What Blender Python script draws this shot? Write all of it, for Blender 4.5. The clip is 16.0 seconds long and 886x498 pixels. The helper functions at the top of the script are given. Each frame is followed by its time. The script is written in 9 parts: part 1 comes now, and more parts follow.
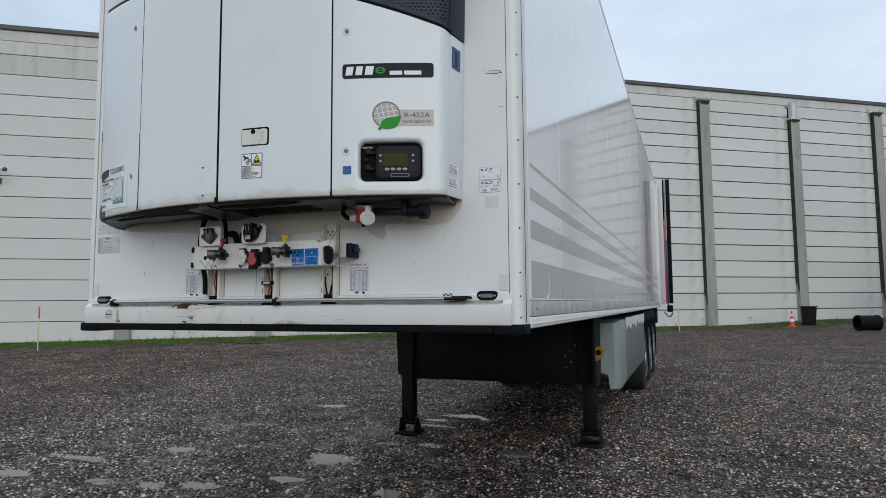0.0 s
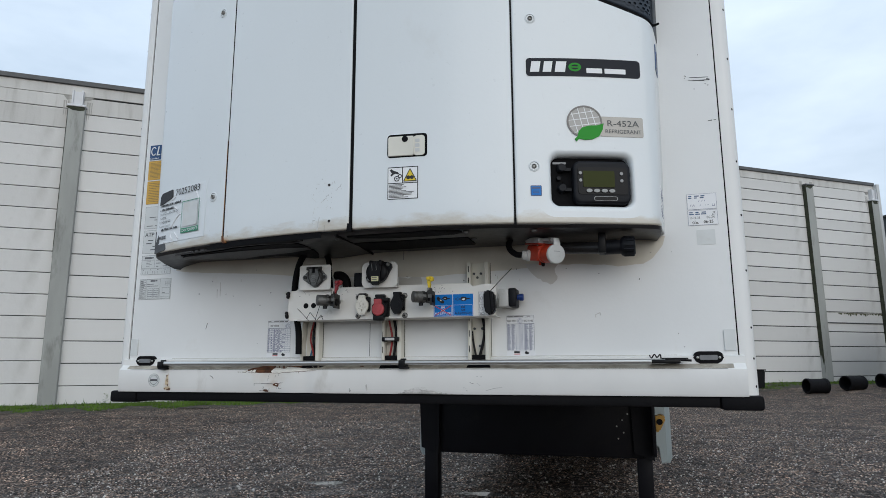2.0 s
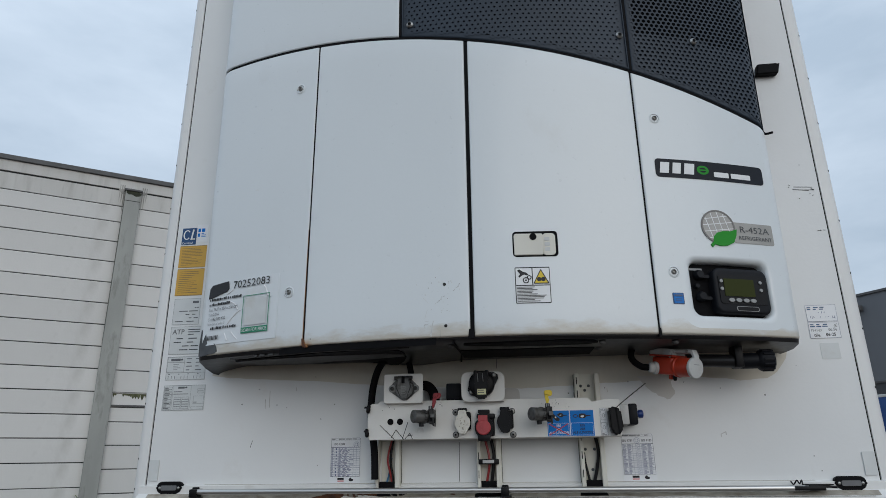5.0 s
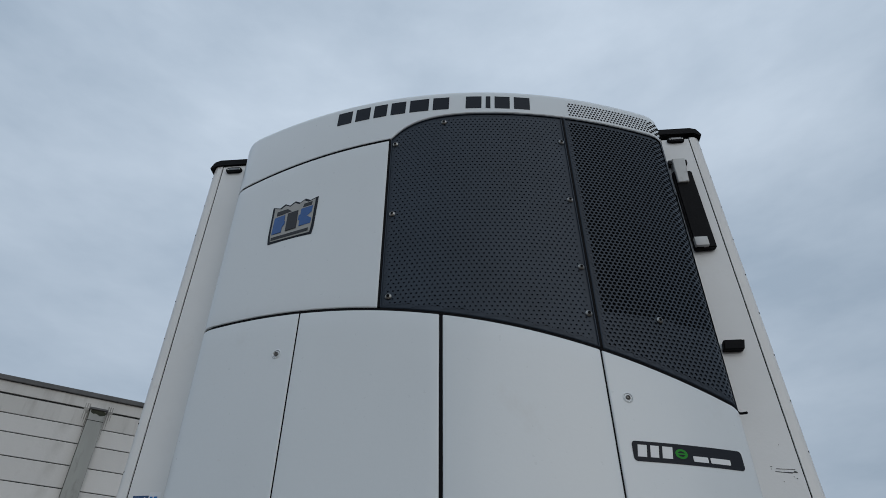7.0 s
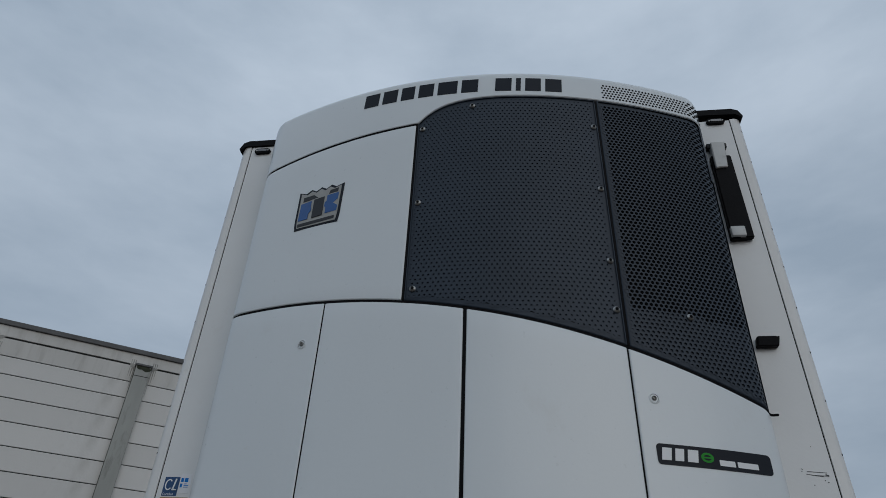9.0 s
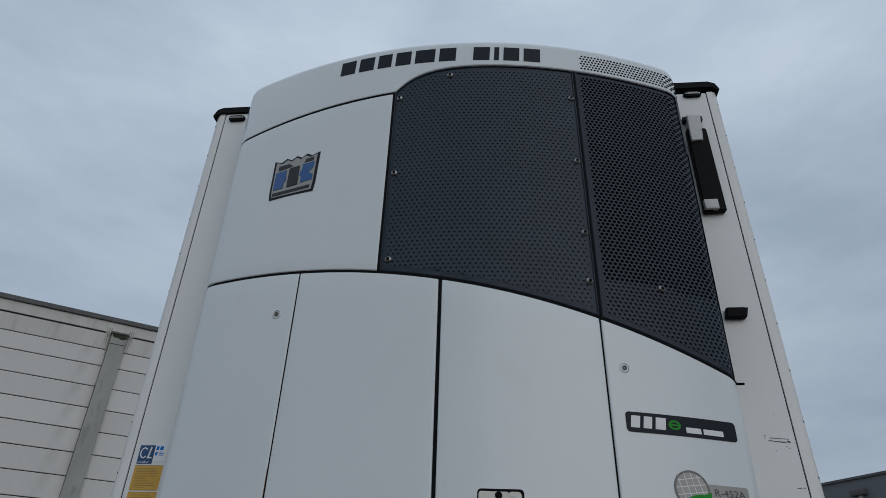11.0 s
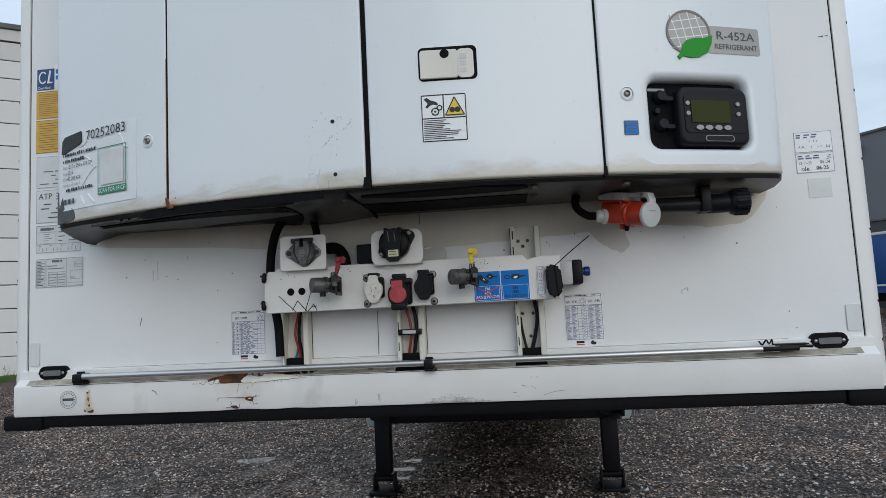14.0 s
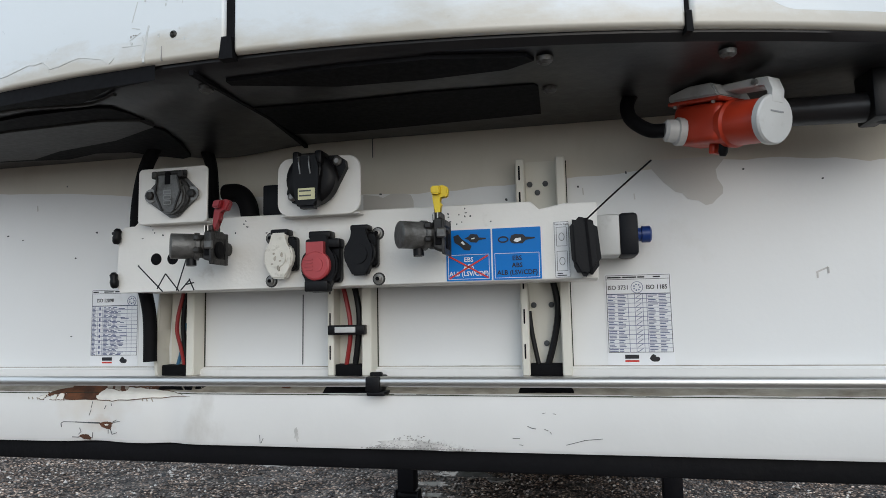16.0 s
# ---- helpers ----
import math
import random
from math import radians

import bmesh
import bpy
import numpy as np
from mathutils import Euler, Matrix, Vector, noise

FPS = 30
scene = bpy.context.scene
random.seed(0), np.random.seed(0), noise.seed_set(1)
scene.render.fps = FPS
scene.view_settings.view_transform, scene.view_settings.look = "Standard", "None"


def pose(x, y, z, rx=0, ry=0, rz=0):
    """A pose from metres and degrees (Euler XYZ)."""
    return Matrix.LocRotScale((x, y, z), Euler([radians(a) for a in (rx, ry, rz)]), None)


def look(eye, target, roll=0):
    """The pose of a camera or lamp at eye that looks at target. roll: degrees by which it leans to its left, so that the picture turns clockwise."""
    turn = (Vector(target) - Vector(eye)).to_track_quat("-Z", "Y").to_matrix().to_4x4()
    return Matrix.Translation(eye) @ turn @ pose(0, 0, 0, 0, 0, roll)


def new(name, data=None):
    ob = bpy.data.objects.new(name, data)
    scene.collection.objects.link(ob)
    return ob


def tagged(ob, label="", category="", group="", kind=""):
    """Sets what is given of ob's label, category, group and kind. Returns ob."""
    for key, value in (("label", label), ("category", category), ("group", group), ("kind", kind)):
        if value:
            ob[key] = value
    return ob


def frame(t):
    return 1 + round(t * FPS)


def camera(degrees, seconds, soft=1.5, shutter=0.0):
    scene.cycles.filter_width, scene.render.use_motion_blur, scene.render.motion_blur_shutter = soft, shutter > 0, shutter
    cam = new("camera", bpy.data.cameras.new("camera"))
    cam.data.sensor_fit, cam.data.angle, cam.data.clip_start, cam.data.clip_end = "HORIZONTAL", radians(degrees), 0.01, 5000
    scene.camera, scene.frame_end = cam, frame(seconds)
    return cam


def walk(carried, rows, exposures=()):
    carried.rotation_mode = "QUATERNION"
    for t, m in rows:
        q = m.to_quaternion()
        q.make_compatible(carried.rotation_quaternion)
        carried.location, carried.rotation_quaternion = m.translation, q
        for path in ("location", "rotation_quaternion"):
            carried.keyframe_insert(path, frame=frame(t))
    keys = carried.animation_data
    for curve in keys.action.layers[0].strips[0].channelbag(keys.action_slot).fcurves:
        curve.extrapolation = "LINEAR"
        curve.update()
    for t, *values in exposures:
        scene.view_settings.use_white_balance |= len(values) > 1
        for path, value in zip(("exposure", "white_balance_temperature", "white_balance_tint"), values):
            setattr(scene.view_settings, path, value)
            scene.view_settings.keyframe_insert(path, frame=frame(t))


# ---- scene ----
cam = camera(69.3, 16.0, soft=0.5)
PATH = [
    (0, (1.986, -2.742, 1.433), (1.27, -0.882, 1.603), -0.4),
    (0.5, (1.696, -2.642, 1.417), (0.974, -0.791, 1.646), 1.8),
    (1, (1.407, -2.581, 1.458), (0.81, -0.69, 1.721), 2.3),
    (1.5, (1.17, -2.512, 1.429), (0.613, -0.624, 1.783), 1.9),
    (2, (0.864, -2.398, 1.444), (0.338, -0.501, 1.801), -0.2),
    (2.5, (0.654, -2.37, 1.471), (0.145, -0.474, 1.852), 1.9),
    (3, (0.47, -2.391, 1.484), (0.052, -0.46, 1.797), -0.7),
    (3.2, (0.414, -2.388, 1.517), (0.028, -0.445, 1.795), 0.5),
    (5.3, (0.109, -2.314, 1.571), (-0.089, -0.456, 2.283), -0.3),
    (5.5, (0.108, -2.349, 1.598), (-0.077, -0.517, 2.378), 0.4),
    (6, (0.123, -2.358, 1.642), (0.03, -0.648, 2.675), 0.4),
    (6.5, (0.147, -2.364, 1.689), (0.046, -0.697, 2.789), 0.7),
    (7, (0.15, -2.384, 1.712), (0.023, -0.808, 2.937), -0.1),
    (7.5, (0.165, -2.397, 1.739), (0.036, -0.865, 3.017), 3.3),
    (8, (0.178, -2.405, 1.794), (-0.003, -0.794, 2.965), 0.7),
    (8.5, (0.181, -2.417, 1.827), (-0.074, -0.78, 2.948), 1.8),
    (8.7, (0.184, -2.419, 1.824), (-0.069, -0.787, 2.953), 2.4),
    (10.8, (0.207, -2.421, 1.825), (0.023, -0.737, 2.893), 1.8),
    (11, (0.203, -2.423, 1.828), (0.023, -0.73, 2.877), 1.8),
    (11.5, (0.187, -2.414, 1.803), (0.018, -0.654, 2.738), -0.8),
    (12, (0.158, -2.388, 1.758), (-0.017, -0.559, 2.549), -0.9),
    (12.5, (0.151, -2.351, 1.715), (0.048, -0.452, 2.333), -1.2),
    (13, (0.21, -2.225, 1.689), (0.047, -0.308, 2.235), -2.1),
    (13.5, (0.315, -2.041, 1.674), (0.046, -0.088, 2.009), -2.1),
    (14, (0.329, -1.88, 1.602), (0.091, 0.097, 1.791), -2.9),
    (14.5, (0.276, -1.627, 1.593), (0.004, 0.34, 1.837), -0.8),
    (15, (0.256, -1.437, 1.586), (-0.003, 0.532, 1.821), -0.8),
    (15.5, (0.344, -1.237, 1.586), (-0.035, 0.718, 1.771), -2.6),
    (16, (0.405, -1.121, 1.574), (-0.01, 0.826, 1.765), -1.2),
]
walk(cam, [(t, look(eye, target, roll)) for t, eye, target, roll in PATH],
     exposures=[(0, 0.52, 6580, 10), (0.5, 0.65, 6580, 10), (1, 0.70, 6580, 10), (1.5, 0.69, 6530, 10), (2, 0.64, 6530, 10), (2.5, 0.60, 6530, 10), (3.2, 0.67, 6480, 10), (5.5, 0.18, 6500, 10), (6, 0.04, 6500, 10), (6.5, -0.11, 6450, 10),
                (7, -0.16, 6450, 10), (8, -0.37, 6400, 10), (8.5, -0.41, 6400, 10), (11, -0.26, 6450, 10), (11.5, -0.32, 6450, 10), (12, -0.31, 6450, 10), (12.5, -0.05, 6500, 10), (13, 0.15, 6550, 10), (13.5, -0.01, 6400, 10), (14, 0.62, 6500, 10), (14.5, 0.81, 6550, 10), (15, 0.81, 6550, 10), (15.5, 0.81, 6600, 10), (16, 1.02, 6650, 10)])

# ---------------------------------------------------------------- world and light
world = bpy.data.worlds.new("overcast_sky")
scene.world = world
world.use_nodes = True
wt = world.node_tree
wbg = wt.nodes["Background"]
sky = wt.nodes.new("ShaderNodeTexSky")
sky.sky_type, sky.sun_disc = "NISHITA", False
sky.sun_elevation, sky.sun_rotation = radians(21), radians(150)
sky.air_density, sky.dust_density = 1.0, 3.0
wco = wt.nodes.new("ShaderNodeTexCoord")
wmap = wt.nodes.new("ShaderNodeMapping")
wmap.inputs["Scale"].default_value = (1.0, 1.0, 2.6)
wnz = wt.nodes.new("ShaderNodeTexNoise")
wnz.inputs["Scale"].default_value, wnz.inputs["Detail"].default_value, wnz.inputs["Roughness"].default_value = 2.2, 6.0, 0.55
wramp = wt.nodes.new("ShaderNodeValToRGB")
wramp.color_ramp.elements[0].position, wramp.color_ramp.elements[0].color = 0.32, (3.75, 4.65, 5.7, 1)
wramp.color_ramp.elements[1].position, wramp.color_ramp.elements[1].color = 0.68, (5.8, 6.75, 7.85, 1)
wmix = wt.nodes.new("ShaderNodeMix")
wmix.data_type = "RGBA"
wmix.inputs["Factor"].default_value = 0.9
wt.links.new(wco.outputs["Generated"], wmap.inputs["Vector"])
wt.links.new(wmap.outputs[0], wnz.inputs["Vector"])
wt.links.new(wnz.outputs["Fac"], wramp.inputs[0])
wt.links.new(sky.outputs[0], wmix.inputs[6])
wt.links.new(wramp.outputs[0], wmix.inputs[7])
# an overcast sky is brighter overhead than at the horizon
wsep = wt.nodes.new("ShaderNodeSeparateXYZ")
wlift = wt.nodes.new("ShaderNodeMapRange")
wlift.inputs["From Min"].default_value, wlift.inputs["From Max"].default_value = 0.05, 0.75
wlift.inputs["To Min"].default_value, wlift.inputs["To Max"].default_value = 0.86, 1.16
wmul = wt.nodes.new("ShaderNodeMix")
wmul.data_type, wmul.blend_type = "RGBA", "MULTIPLY"
wmul.inputs["Factor"].default_value = 1.0
wt.links.new(wco.outputs["Generated"], wsep.inputs[0])
wt.links.new(wsep.outputs[2], wlift.inputs["Value"])
wt.links.new(wmix.outputs[2], wmul.inputs[6])
wt.links.new(wlift.outputs[0], wmul.inputs[7])
wt.links.new(wmul.outputs[2], wbg.inputs[0])
wbg.inputs[1].default_value = 0.1

sun = new("sun", bpy.data.lights.new("sun", "SUN"))
sun.data.energy, sun.data.angle, sun.data.color = 0.47, radians(50), (1.0, 0.99, 0.97)
sun.matrix_world = look((11, -19, 9.5), (0, 0, 1))


# ---------------------------------------------------------------- materials
def mat(name, color, rough=0.5, metal=0.0, var=0.08, scale=3.0, stretch=(1, 1, 1), bump=0.0, bscale=120.0, dirt=None, dirt_scale=6.0, dirt_at=(0.58, 0.75), coat=0.0, random_tone=0.0, spec=0.5):
    """A surface with tone drift, fine grain in gloss and relief, and optional stains of their own shape."""
    m = bpy.data.materials.new(name)
    m.use_nodes = True
    t = m.node_tree
    b = t.nodes["Principled BSDF"]
    b.inputs["Metallic"].default_value = metal
    b.inputs["Coat Weight"].default_value = coat
    b.inputs["Coat Roughness"].default_value = 0.08
    b.inputs["Specular IOR Level"].default_value = spec
    co = t.nodes.new("ShaderNodeTexCoord")
    mp = t.nodes.new("ShaderNodeMapping")
    mp.inputs["Scale"].default_value = stretch
    t.links.new(co.outputs["Object"], mp.inputs["Vector"])
    n1 = t.nodes.new("ShaderNodeTexNoise")
    n1.inputs["Scale"].default_value, n1.inputs["Detail"].default_value = scale, 5.0
    t.links.new(mp.outputs[0], n1.inputs["Vector"])
    n2 = t.nodes.new("ShaderNodeTexNoise")
    n2.inputs["Scale"].default_value, n2.inputs["Detail"].default_value = bscale, 3.0
    t.links.new(co.outputs["Object"], n2.inputs["Vector"])
    r = t.nodes.new("ShaderNodeValToRGB")
    r.color_ramp.elements[0].position, r.color_ramp.elements[1].position = 0.3, 0.7
    r.color_ramp.elements[0].color = (*[c * (1 - var) for c in color], 1)
    r.color_ramp.elements[1].color = (*[min(1, c * (1 + var * 0.6)) for c in color], 1)
    t.links.new(n1.outputs["Fac"], r.inputs[0])
    last = r.outputs[0]
    if random_tone:
        oi = t.nodes.new("ShaderNodeObjectInfo")
        mr = t.nodes.new("ShaderNodeMapRange")
        mr.inputs["To Min"].default_value, mr.inputs["To Max"].default_value = 1 - random_tone, 1 + random_tone * 0.5
        t.links.new(oi.outputs["Random"], mr.inputs["Value"])
        mx = t.nodes.new("ShaderNodeMix")
        mx.data_type, mx.blend_type = "RGBA", "MULTIPLY"
        mx.inputs["Factor"].default_value = 1.0
        t.links.new(last, mx.inputs[6])
        t.links.new(mr.outputs[0], mx.inputs[7])
        last = mx.outputs[2]
    if dirt:
        n3 = t.nodes.new("ShaderNodeTexNoise")
        n3.inputs["Scale"].default_value, n3.inputs["Detail"].default_value, n3.inputs["Roughness"].default_value = dirt_scale, 8.0, 0.62
        t.links.new(mp.outputs[0], n3.inputs["Vector"])
        r3 = t.nodes.new("ShaderNodeValToRGB")
        r3.color_ramp.elements[0].position, r3.color_ramp.elements[1].position = dirt_at
        t.links.new(n3.outputs["Fac"], r3.inputs[0])
        mx = t.nodes.new("ShaderNodeMix")
        mx.data_type = "RGBA"
        mul = t.nodes.new("ShaderNodeMath")
        mul.operation = "MULTIPLY"
        mul.inputs[1].default_value = dirt[3]
        t.links.new(r3.outputs[0], mul.inputs[0])
        t.links.new(mul.outputs[0], mx.inputs[0])
        t.links.new(last, mx.inputs[6])
        mx.inputs[7].default_value = (*dirt[:3], 1)
        last = mx.outputs[2]
    t.links.new(last, b.inputs["Base Color"])
    rr = t.nodes.new("ShaderNodeMapRange")
    rr.inputs["To Min"].default_value, rr.inputs["To Max"].default_value = max(0.02, rough * 0.8), min(1, rough * 1.2)
    t.links.new(n2.outputs["Fac"], rr.inputs["Value"])
    t.links.new(rr.outputs[0], b.inputs["Roughness"])
    if bump:
        bp = t.nodes.new("ShaderNodeBump")
        bp.inputs["Strength"].default_value, bp.inputs["Distance"].default_value = 1.0, bump
        t.links.new(n2.outputs["Fac"], bp.inputs["Height"])
        t.links.new(bp.outputs[0], b.inputs["Normal"])
    return m


GRIME = (0.33, 0.29, 0.23)
M_UNIT = mat("white_gelcoat", (0.703, 0.742, 0.754), 0.30, var=0.025, scale=1.6, stretch=(1, 1, 0.6), bump=0.0003, bscale=60, dirt=(0.52, 0.50, 0.45, 0.30), dirt_scale=3.5, dirt_at=(0.62, 0.82), coat=0.35)


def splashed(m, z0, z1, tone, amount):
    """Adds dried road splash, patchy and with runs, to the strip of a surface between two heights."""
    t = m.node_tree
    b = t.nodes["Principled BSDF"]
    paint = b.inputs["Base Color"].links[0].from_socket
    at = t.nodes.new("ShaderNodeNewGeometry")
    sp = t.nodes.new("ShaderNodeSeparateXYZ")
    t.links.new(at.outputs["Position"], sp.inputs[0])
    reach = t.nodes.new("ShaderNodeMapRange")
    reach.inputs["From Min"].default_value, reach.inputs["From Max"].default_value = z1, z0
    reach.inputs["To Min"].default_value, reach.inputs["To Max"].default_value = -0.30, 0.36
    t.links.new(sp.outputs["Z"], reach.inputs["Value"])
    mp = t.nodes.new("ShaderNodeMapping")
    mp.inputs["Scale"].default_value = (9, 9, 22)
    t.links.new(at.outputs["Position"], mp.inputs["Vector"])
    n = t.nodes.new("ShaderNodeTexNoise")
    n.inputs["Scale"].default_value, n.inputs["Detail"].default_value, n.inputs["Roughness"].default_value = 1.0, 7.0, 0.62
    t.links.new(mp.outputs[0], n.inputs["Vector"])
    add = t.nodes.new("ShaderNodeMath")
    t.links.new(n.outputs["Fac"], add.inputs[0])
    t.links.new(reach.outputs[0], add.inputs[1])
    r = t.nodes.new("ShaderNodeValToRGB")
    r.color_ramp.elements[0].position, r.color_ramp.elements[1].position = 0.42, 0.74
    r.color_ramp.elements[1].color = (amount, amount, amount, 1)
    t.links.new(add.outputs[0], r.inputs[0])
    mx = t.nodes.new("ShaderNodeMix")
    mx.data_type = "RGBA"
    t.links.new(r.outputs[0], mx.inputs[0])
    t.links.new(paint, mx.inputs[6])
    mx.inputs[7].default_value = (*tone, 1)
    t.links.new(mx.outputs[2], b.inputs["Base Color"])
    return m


def soft_stain(m, p, size, amount, tone=(0.40, 0.20, 0.07), grain=70.0):
    """Adds a soft, uneven stain round one spot."""
    t = m.node_tree
    b = t.nodes["Principled BSDF"]
    paint = b.inputs["Base Color"].links[0].from_socket
    at = t.nodes.new("ShaderNodeNewGeometry")
    sub = t.nodes.new("ShaderNodeVectorMath")
    sub.operation = "SUBTRACT"
    sub.inputs[1].default_value = p
    t.links.new(at.outputs["Position"], sub.inputs[0])
    div = t.nodes.new("ShaderNodeVectorMath")
    div.operation = "DIVIDE"
    div.inputs[1].default_value = size
    t.links.new(sub.outputs[0], div.inputs[0])
    far = t.nodes.new("ShaderNodeVectorMath")
    far.operation = "LENGTH"
    t.links.new(div.outputs[0], far.inputs[0])
    n = t.nodes.new("ShaderNodeTexNoise")
    n.inputs["Scale"].default_value, n.inputs["Detail"].default_value = grain, 5.0
    t.links.new(at.outputs["Position"], n.inputs["Vector"])
    add = t.nodes.new("ShaderNodeMath")
    t.links.new(far.outputs["Value"], add.inputs[0])
    t.links.new(n.outputs["Fac"], add.inputs[1])
    r = t.nodes.new("ShaderNodeMapRange")
    r.inputs["From Min"].default_value, r.inputs["From Max"].default_value = 0.45, 1.35
    r.inputs["To Min"].default_value, r.inputs["To Max"].default_value = amount, 0.0
    t.links.new(add.outputs[0], r.inputs["Value"])
    mx = t.nodes.new("ShaderNodeMix")
    mx.data_type = "RGBA"
    t.links.new(r.outputs[0], mx.inputs[0])
    t.links.new(paint, mx.inputs[6])
    mx.inputs[7].default_value = (*tone, 1)
    t.links.new(mx.outputs[2], b.inputs["Base Color"])


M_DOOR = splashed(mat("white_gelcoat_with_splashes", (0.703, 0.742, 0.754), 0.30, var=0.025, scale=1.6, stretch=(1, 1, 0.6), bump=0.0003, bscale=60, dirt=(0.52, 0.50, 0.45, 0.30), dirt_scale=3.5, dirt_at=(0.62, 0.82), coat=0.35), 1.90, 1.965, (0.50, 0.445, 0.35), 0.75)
soft_stain(M_DOOR, (-.556, -.342, 1.904), (.032, .05, .022), 0.9)
soft_stain(M_DOOR, (-.5685, -.34, 1.93), (.007, .05, .20), 0.55)
M_FAINT = mat("faint_grey_rub", (0.60, 0.61, 0.595), 0.5, var=0.15, scale=60)
M_FILM = mat("thin_white_film", (0.715, 0.75, 0.765), 0.3, var=0.03, scale=14, dirt=(0.55, 0.53, 0.48, 0.3), dirt_scale=12)
M_BULK = mat("bulkhead_white_paint", (0.757, 0.766, 0.757), 0.42, var=0.05, scale=2.0, bump=0.0003, bscale=80, dirt=(0.5, 0.46, 0.38, 0.5), dirt_scale=4.0, dirt_at=(0.60, 0.85))
M_POST = mat("corner_post_white_paint", (0.77, 0.77, 0.75), 0.35, var=0.04, scale=3.0, dirt=(0.45, 0.42, 0.36, 0.4), dirt_scale=7, dirt_at=(0.64, 0.8))
M_RAIL = mat("white_rail_paint_with_grime", (0.768, 0.766, 0.745), 0.4, var=0.06, scale=4.0, bump=0.0006, bscale=35, dirt=(0.36, 0.32, 0.26, 0.6), dirt_scale=5, dirt_at=(0.60, 0.80), stretch=(1, 1, 0.6))
soft_stain(M_RAIL, (.125, -.036, 1.335), (.115, .05, .024), 0.85, (0.27, 0.26, 0.245), 160.0)
soft_stain(M_RAIL, (-.52, -.036, 1.41), (.13, .05, .05), 0.32, (0.52, 0.40, 0.25), 30.0)
soft_stain(M_RAIL, (-.51, -.036, 1.37), (.05, .05, .02), 0.40, (0.42, 0.24, 0.10), 60.0)
soft_stain(M_RAIL, (-1.008, -.036, 1.37), (.022, .05, .045), 0.45, (0.45, 0.27, 0.12), 60.0)
M_SIDE = mat("glossy_white_side_sheet", (0.88, 0.885, 0.89), 0.07, var=0.02, scale=1.2, coat=0.2, dirt=(0.5, 0.5, 0.48, 0.25), dirt_scale=2.0, spec=0.5)
M_STRIPE = mat("grey_side_stripe_film", (0.46, 0.46, 0.475), 0.15, var=0.03, coat=0.3)
M_BOARD = mat("board_white_paint", (0.77, 0.76, 0.72), 0.38, var=0.05, scale=9, bump=0.0004, bscale=140, dirt=(0.38, 0.33, 0.26, 0.6), dirt_scale=16, dirt_at=(0.64, 0.80))
M_BEIGE = mat("aged_cream_paint", (0.70, 0.68, 0.60), 0.5, var=0.08, scale=8, dirt=(*GRIME, 0.55), dirt_scale=12, dirt_at=(0.56, 0.80), stretch=(1, 1, 0.4))
M_GRILLE = mat("slate_grey_grille_plastic", (0.029, 0.040, 0.056), 0.46, spec=0.25, var=0.12, scale=5, bump=0.0003, bscale=200)
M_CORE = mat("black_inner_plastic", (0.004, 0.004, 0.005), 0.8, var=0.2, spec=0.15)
M_SKIRT = mat("black_moulded_plastic", (0.016, 0.0158, 0.0175), 0.36, var=0.3, scale=6, bump=0.0006, bscale=50, spec=0.4, dirt=(0.060, 0.056, 0.050, 0.5), dirt_scale=5, dirt_at=(0.50, 0.78))
M_SLAT = mat("dusty_grey_plastic", (0.043, 0.042, 0.041), 0.6, var=0.2, scale=9, bump=0.0005, bscale=120)
M_CAST = mat("grimy_dark_casting", (0.024, 0.023, 0.022), 0.5, metal=0.3, var=0.4, scale=40, bump=0.001, bscale=180, dirt=(0.10, 0.095, 0.085, 0.6), dirt_scale=35, dirt_at=(0.5, 0.72))
# grime colour, with some of the shade under the unit put into its tone
M_STAIN = mat("shaded_beige_grime", (0.65, 0.615, 0.53), 0.55, var=0.10, scale=3.0, dirt=(0.42, 0.38, 0.30, 0.5), dirt_scale=6, dirt_at=(0.5, 0.8), stretch=(1, 1, 0.35))
M_LEDGE = mat("brown_ledge_grime", (0.40, 0.37, 0.31), 0.7, var=0.3, scale=18, dirt=(0.17, 0.14, 0.10, 0.7), dirt_scale=25, dirt_at=(0.48, 0.7), stretch=(1, 1, 3))
M_WET = mat("damp_grey_paint", (0.57, 0.555, 0.52), 0.3, var=0.06, scale=5)
M_RUBBER = mat("black_rubber", (0.006, 0.006, 0.007), 0.65, var=0.2, scale=9, bump=0.0008, bscale=120, spec=0.10, dirt=(0.012, 0.011, 0.010, 0.35), dirt_scale=10)
M_BLACK = mat("black_plastic", (0.005, 0.005, 0.006), 0.42, var=0.15, scale=20, bump=0.0002, bscale=250, spec=0.20, dirt=(0.03, 0.028, 0.025, 0.3), dirt_scale=30)
M_CHASSIS = mat("black_chassis_paint", (0.005, 0.005, 0.007), 0.5, var=0.2, scale=4, bump=0.001, bscale=60, spec=0.14, dirt=(0.016, 0.014, 0.012, 0.5), dirt_scale=5)
M_STEEL = mat("cast_aluminium", (0.27, 0.27, 0.26), 0.46, metal=0.7, var=0.2, scale=25, bump=0.0006, bscale=220, dirt=(0.16, 0.14, 0.12, 0.7), dirt_scale=28, dirt_at=(0.48, 0.72))
M_ALU = mat("brushed_aluminium_rod", (0.60, 0.60, 0.585), 0.36, metal=0.9, var=0.06, scale=14, stretch=(0.2, 4, 4))
M_RUB = mat("worn_aluminium_rub_rail", (0.58, 0.60, 0.60), 0.4, metal=0.15, var=0.2, scale=6, dirt=(0.3, 0.3, 0.28, 0.6), dirt_scale=9, dirt_at=(0.45, 0.7))
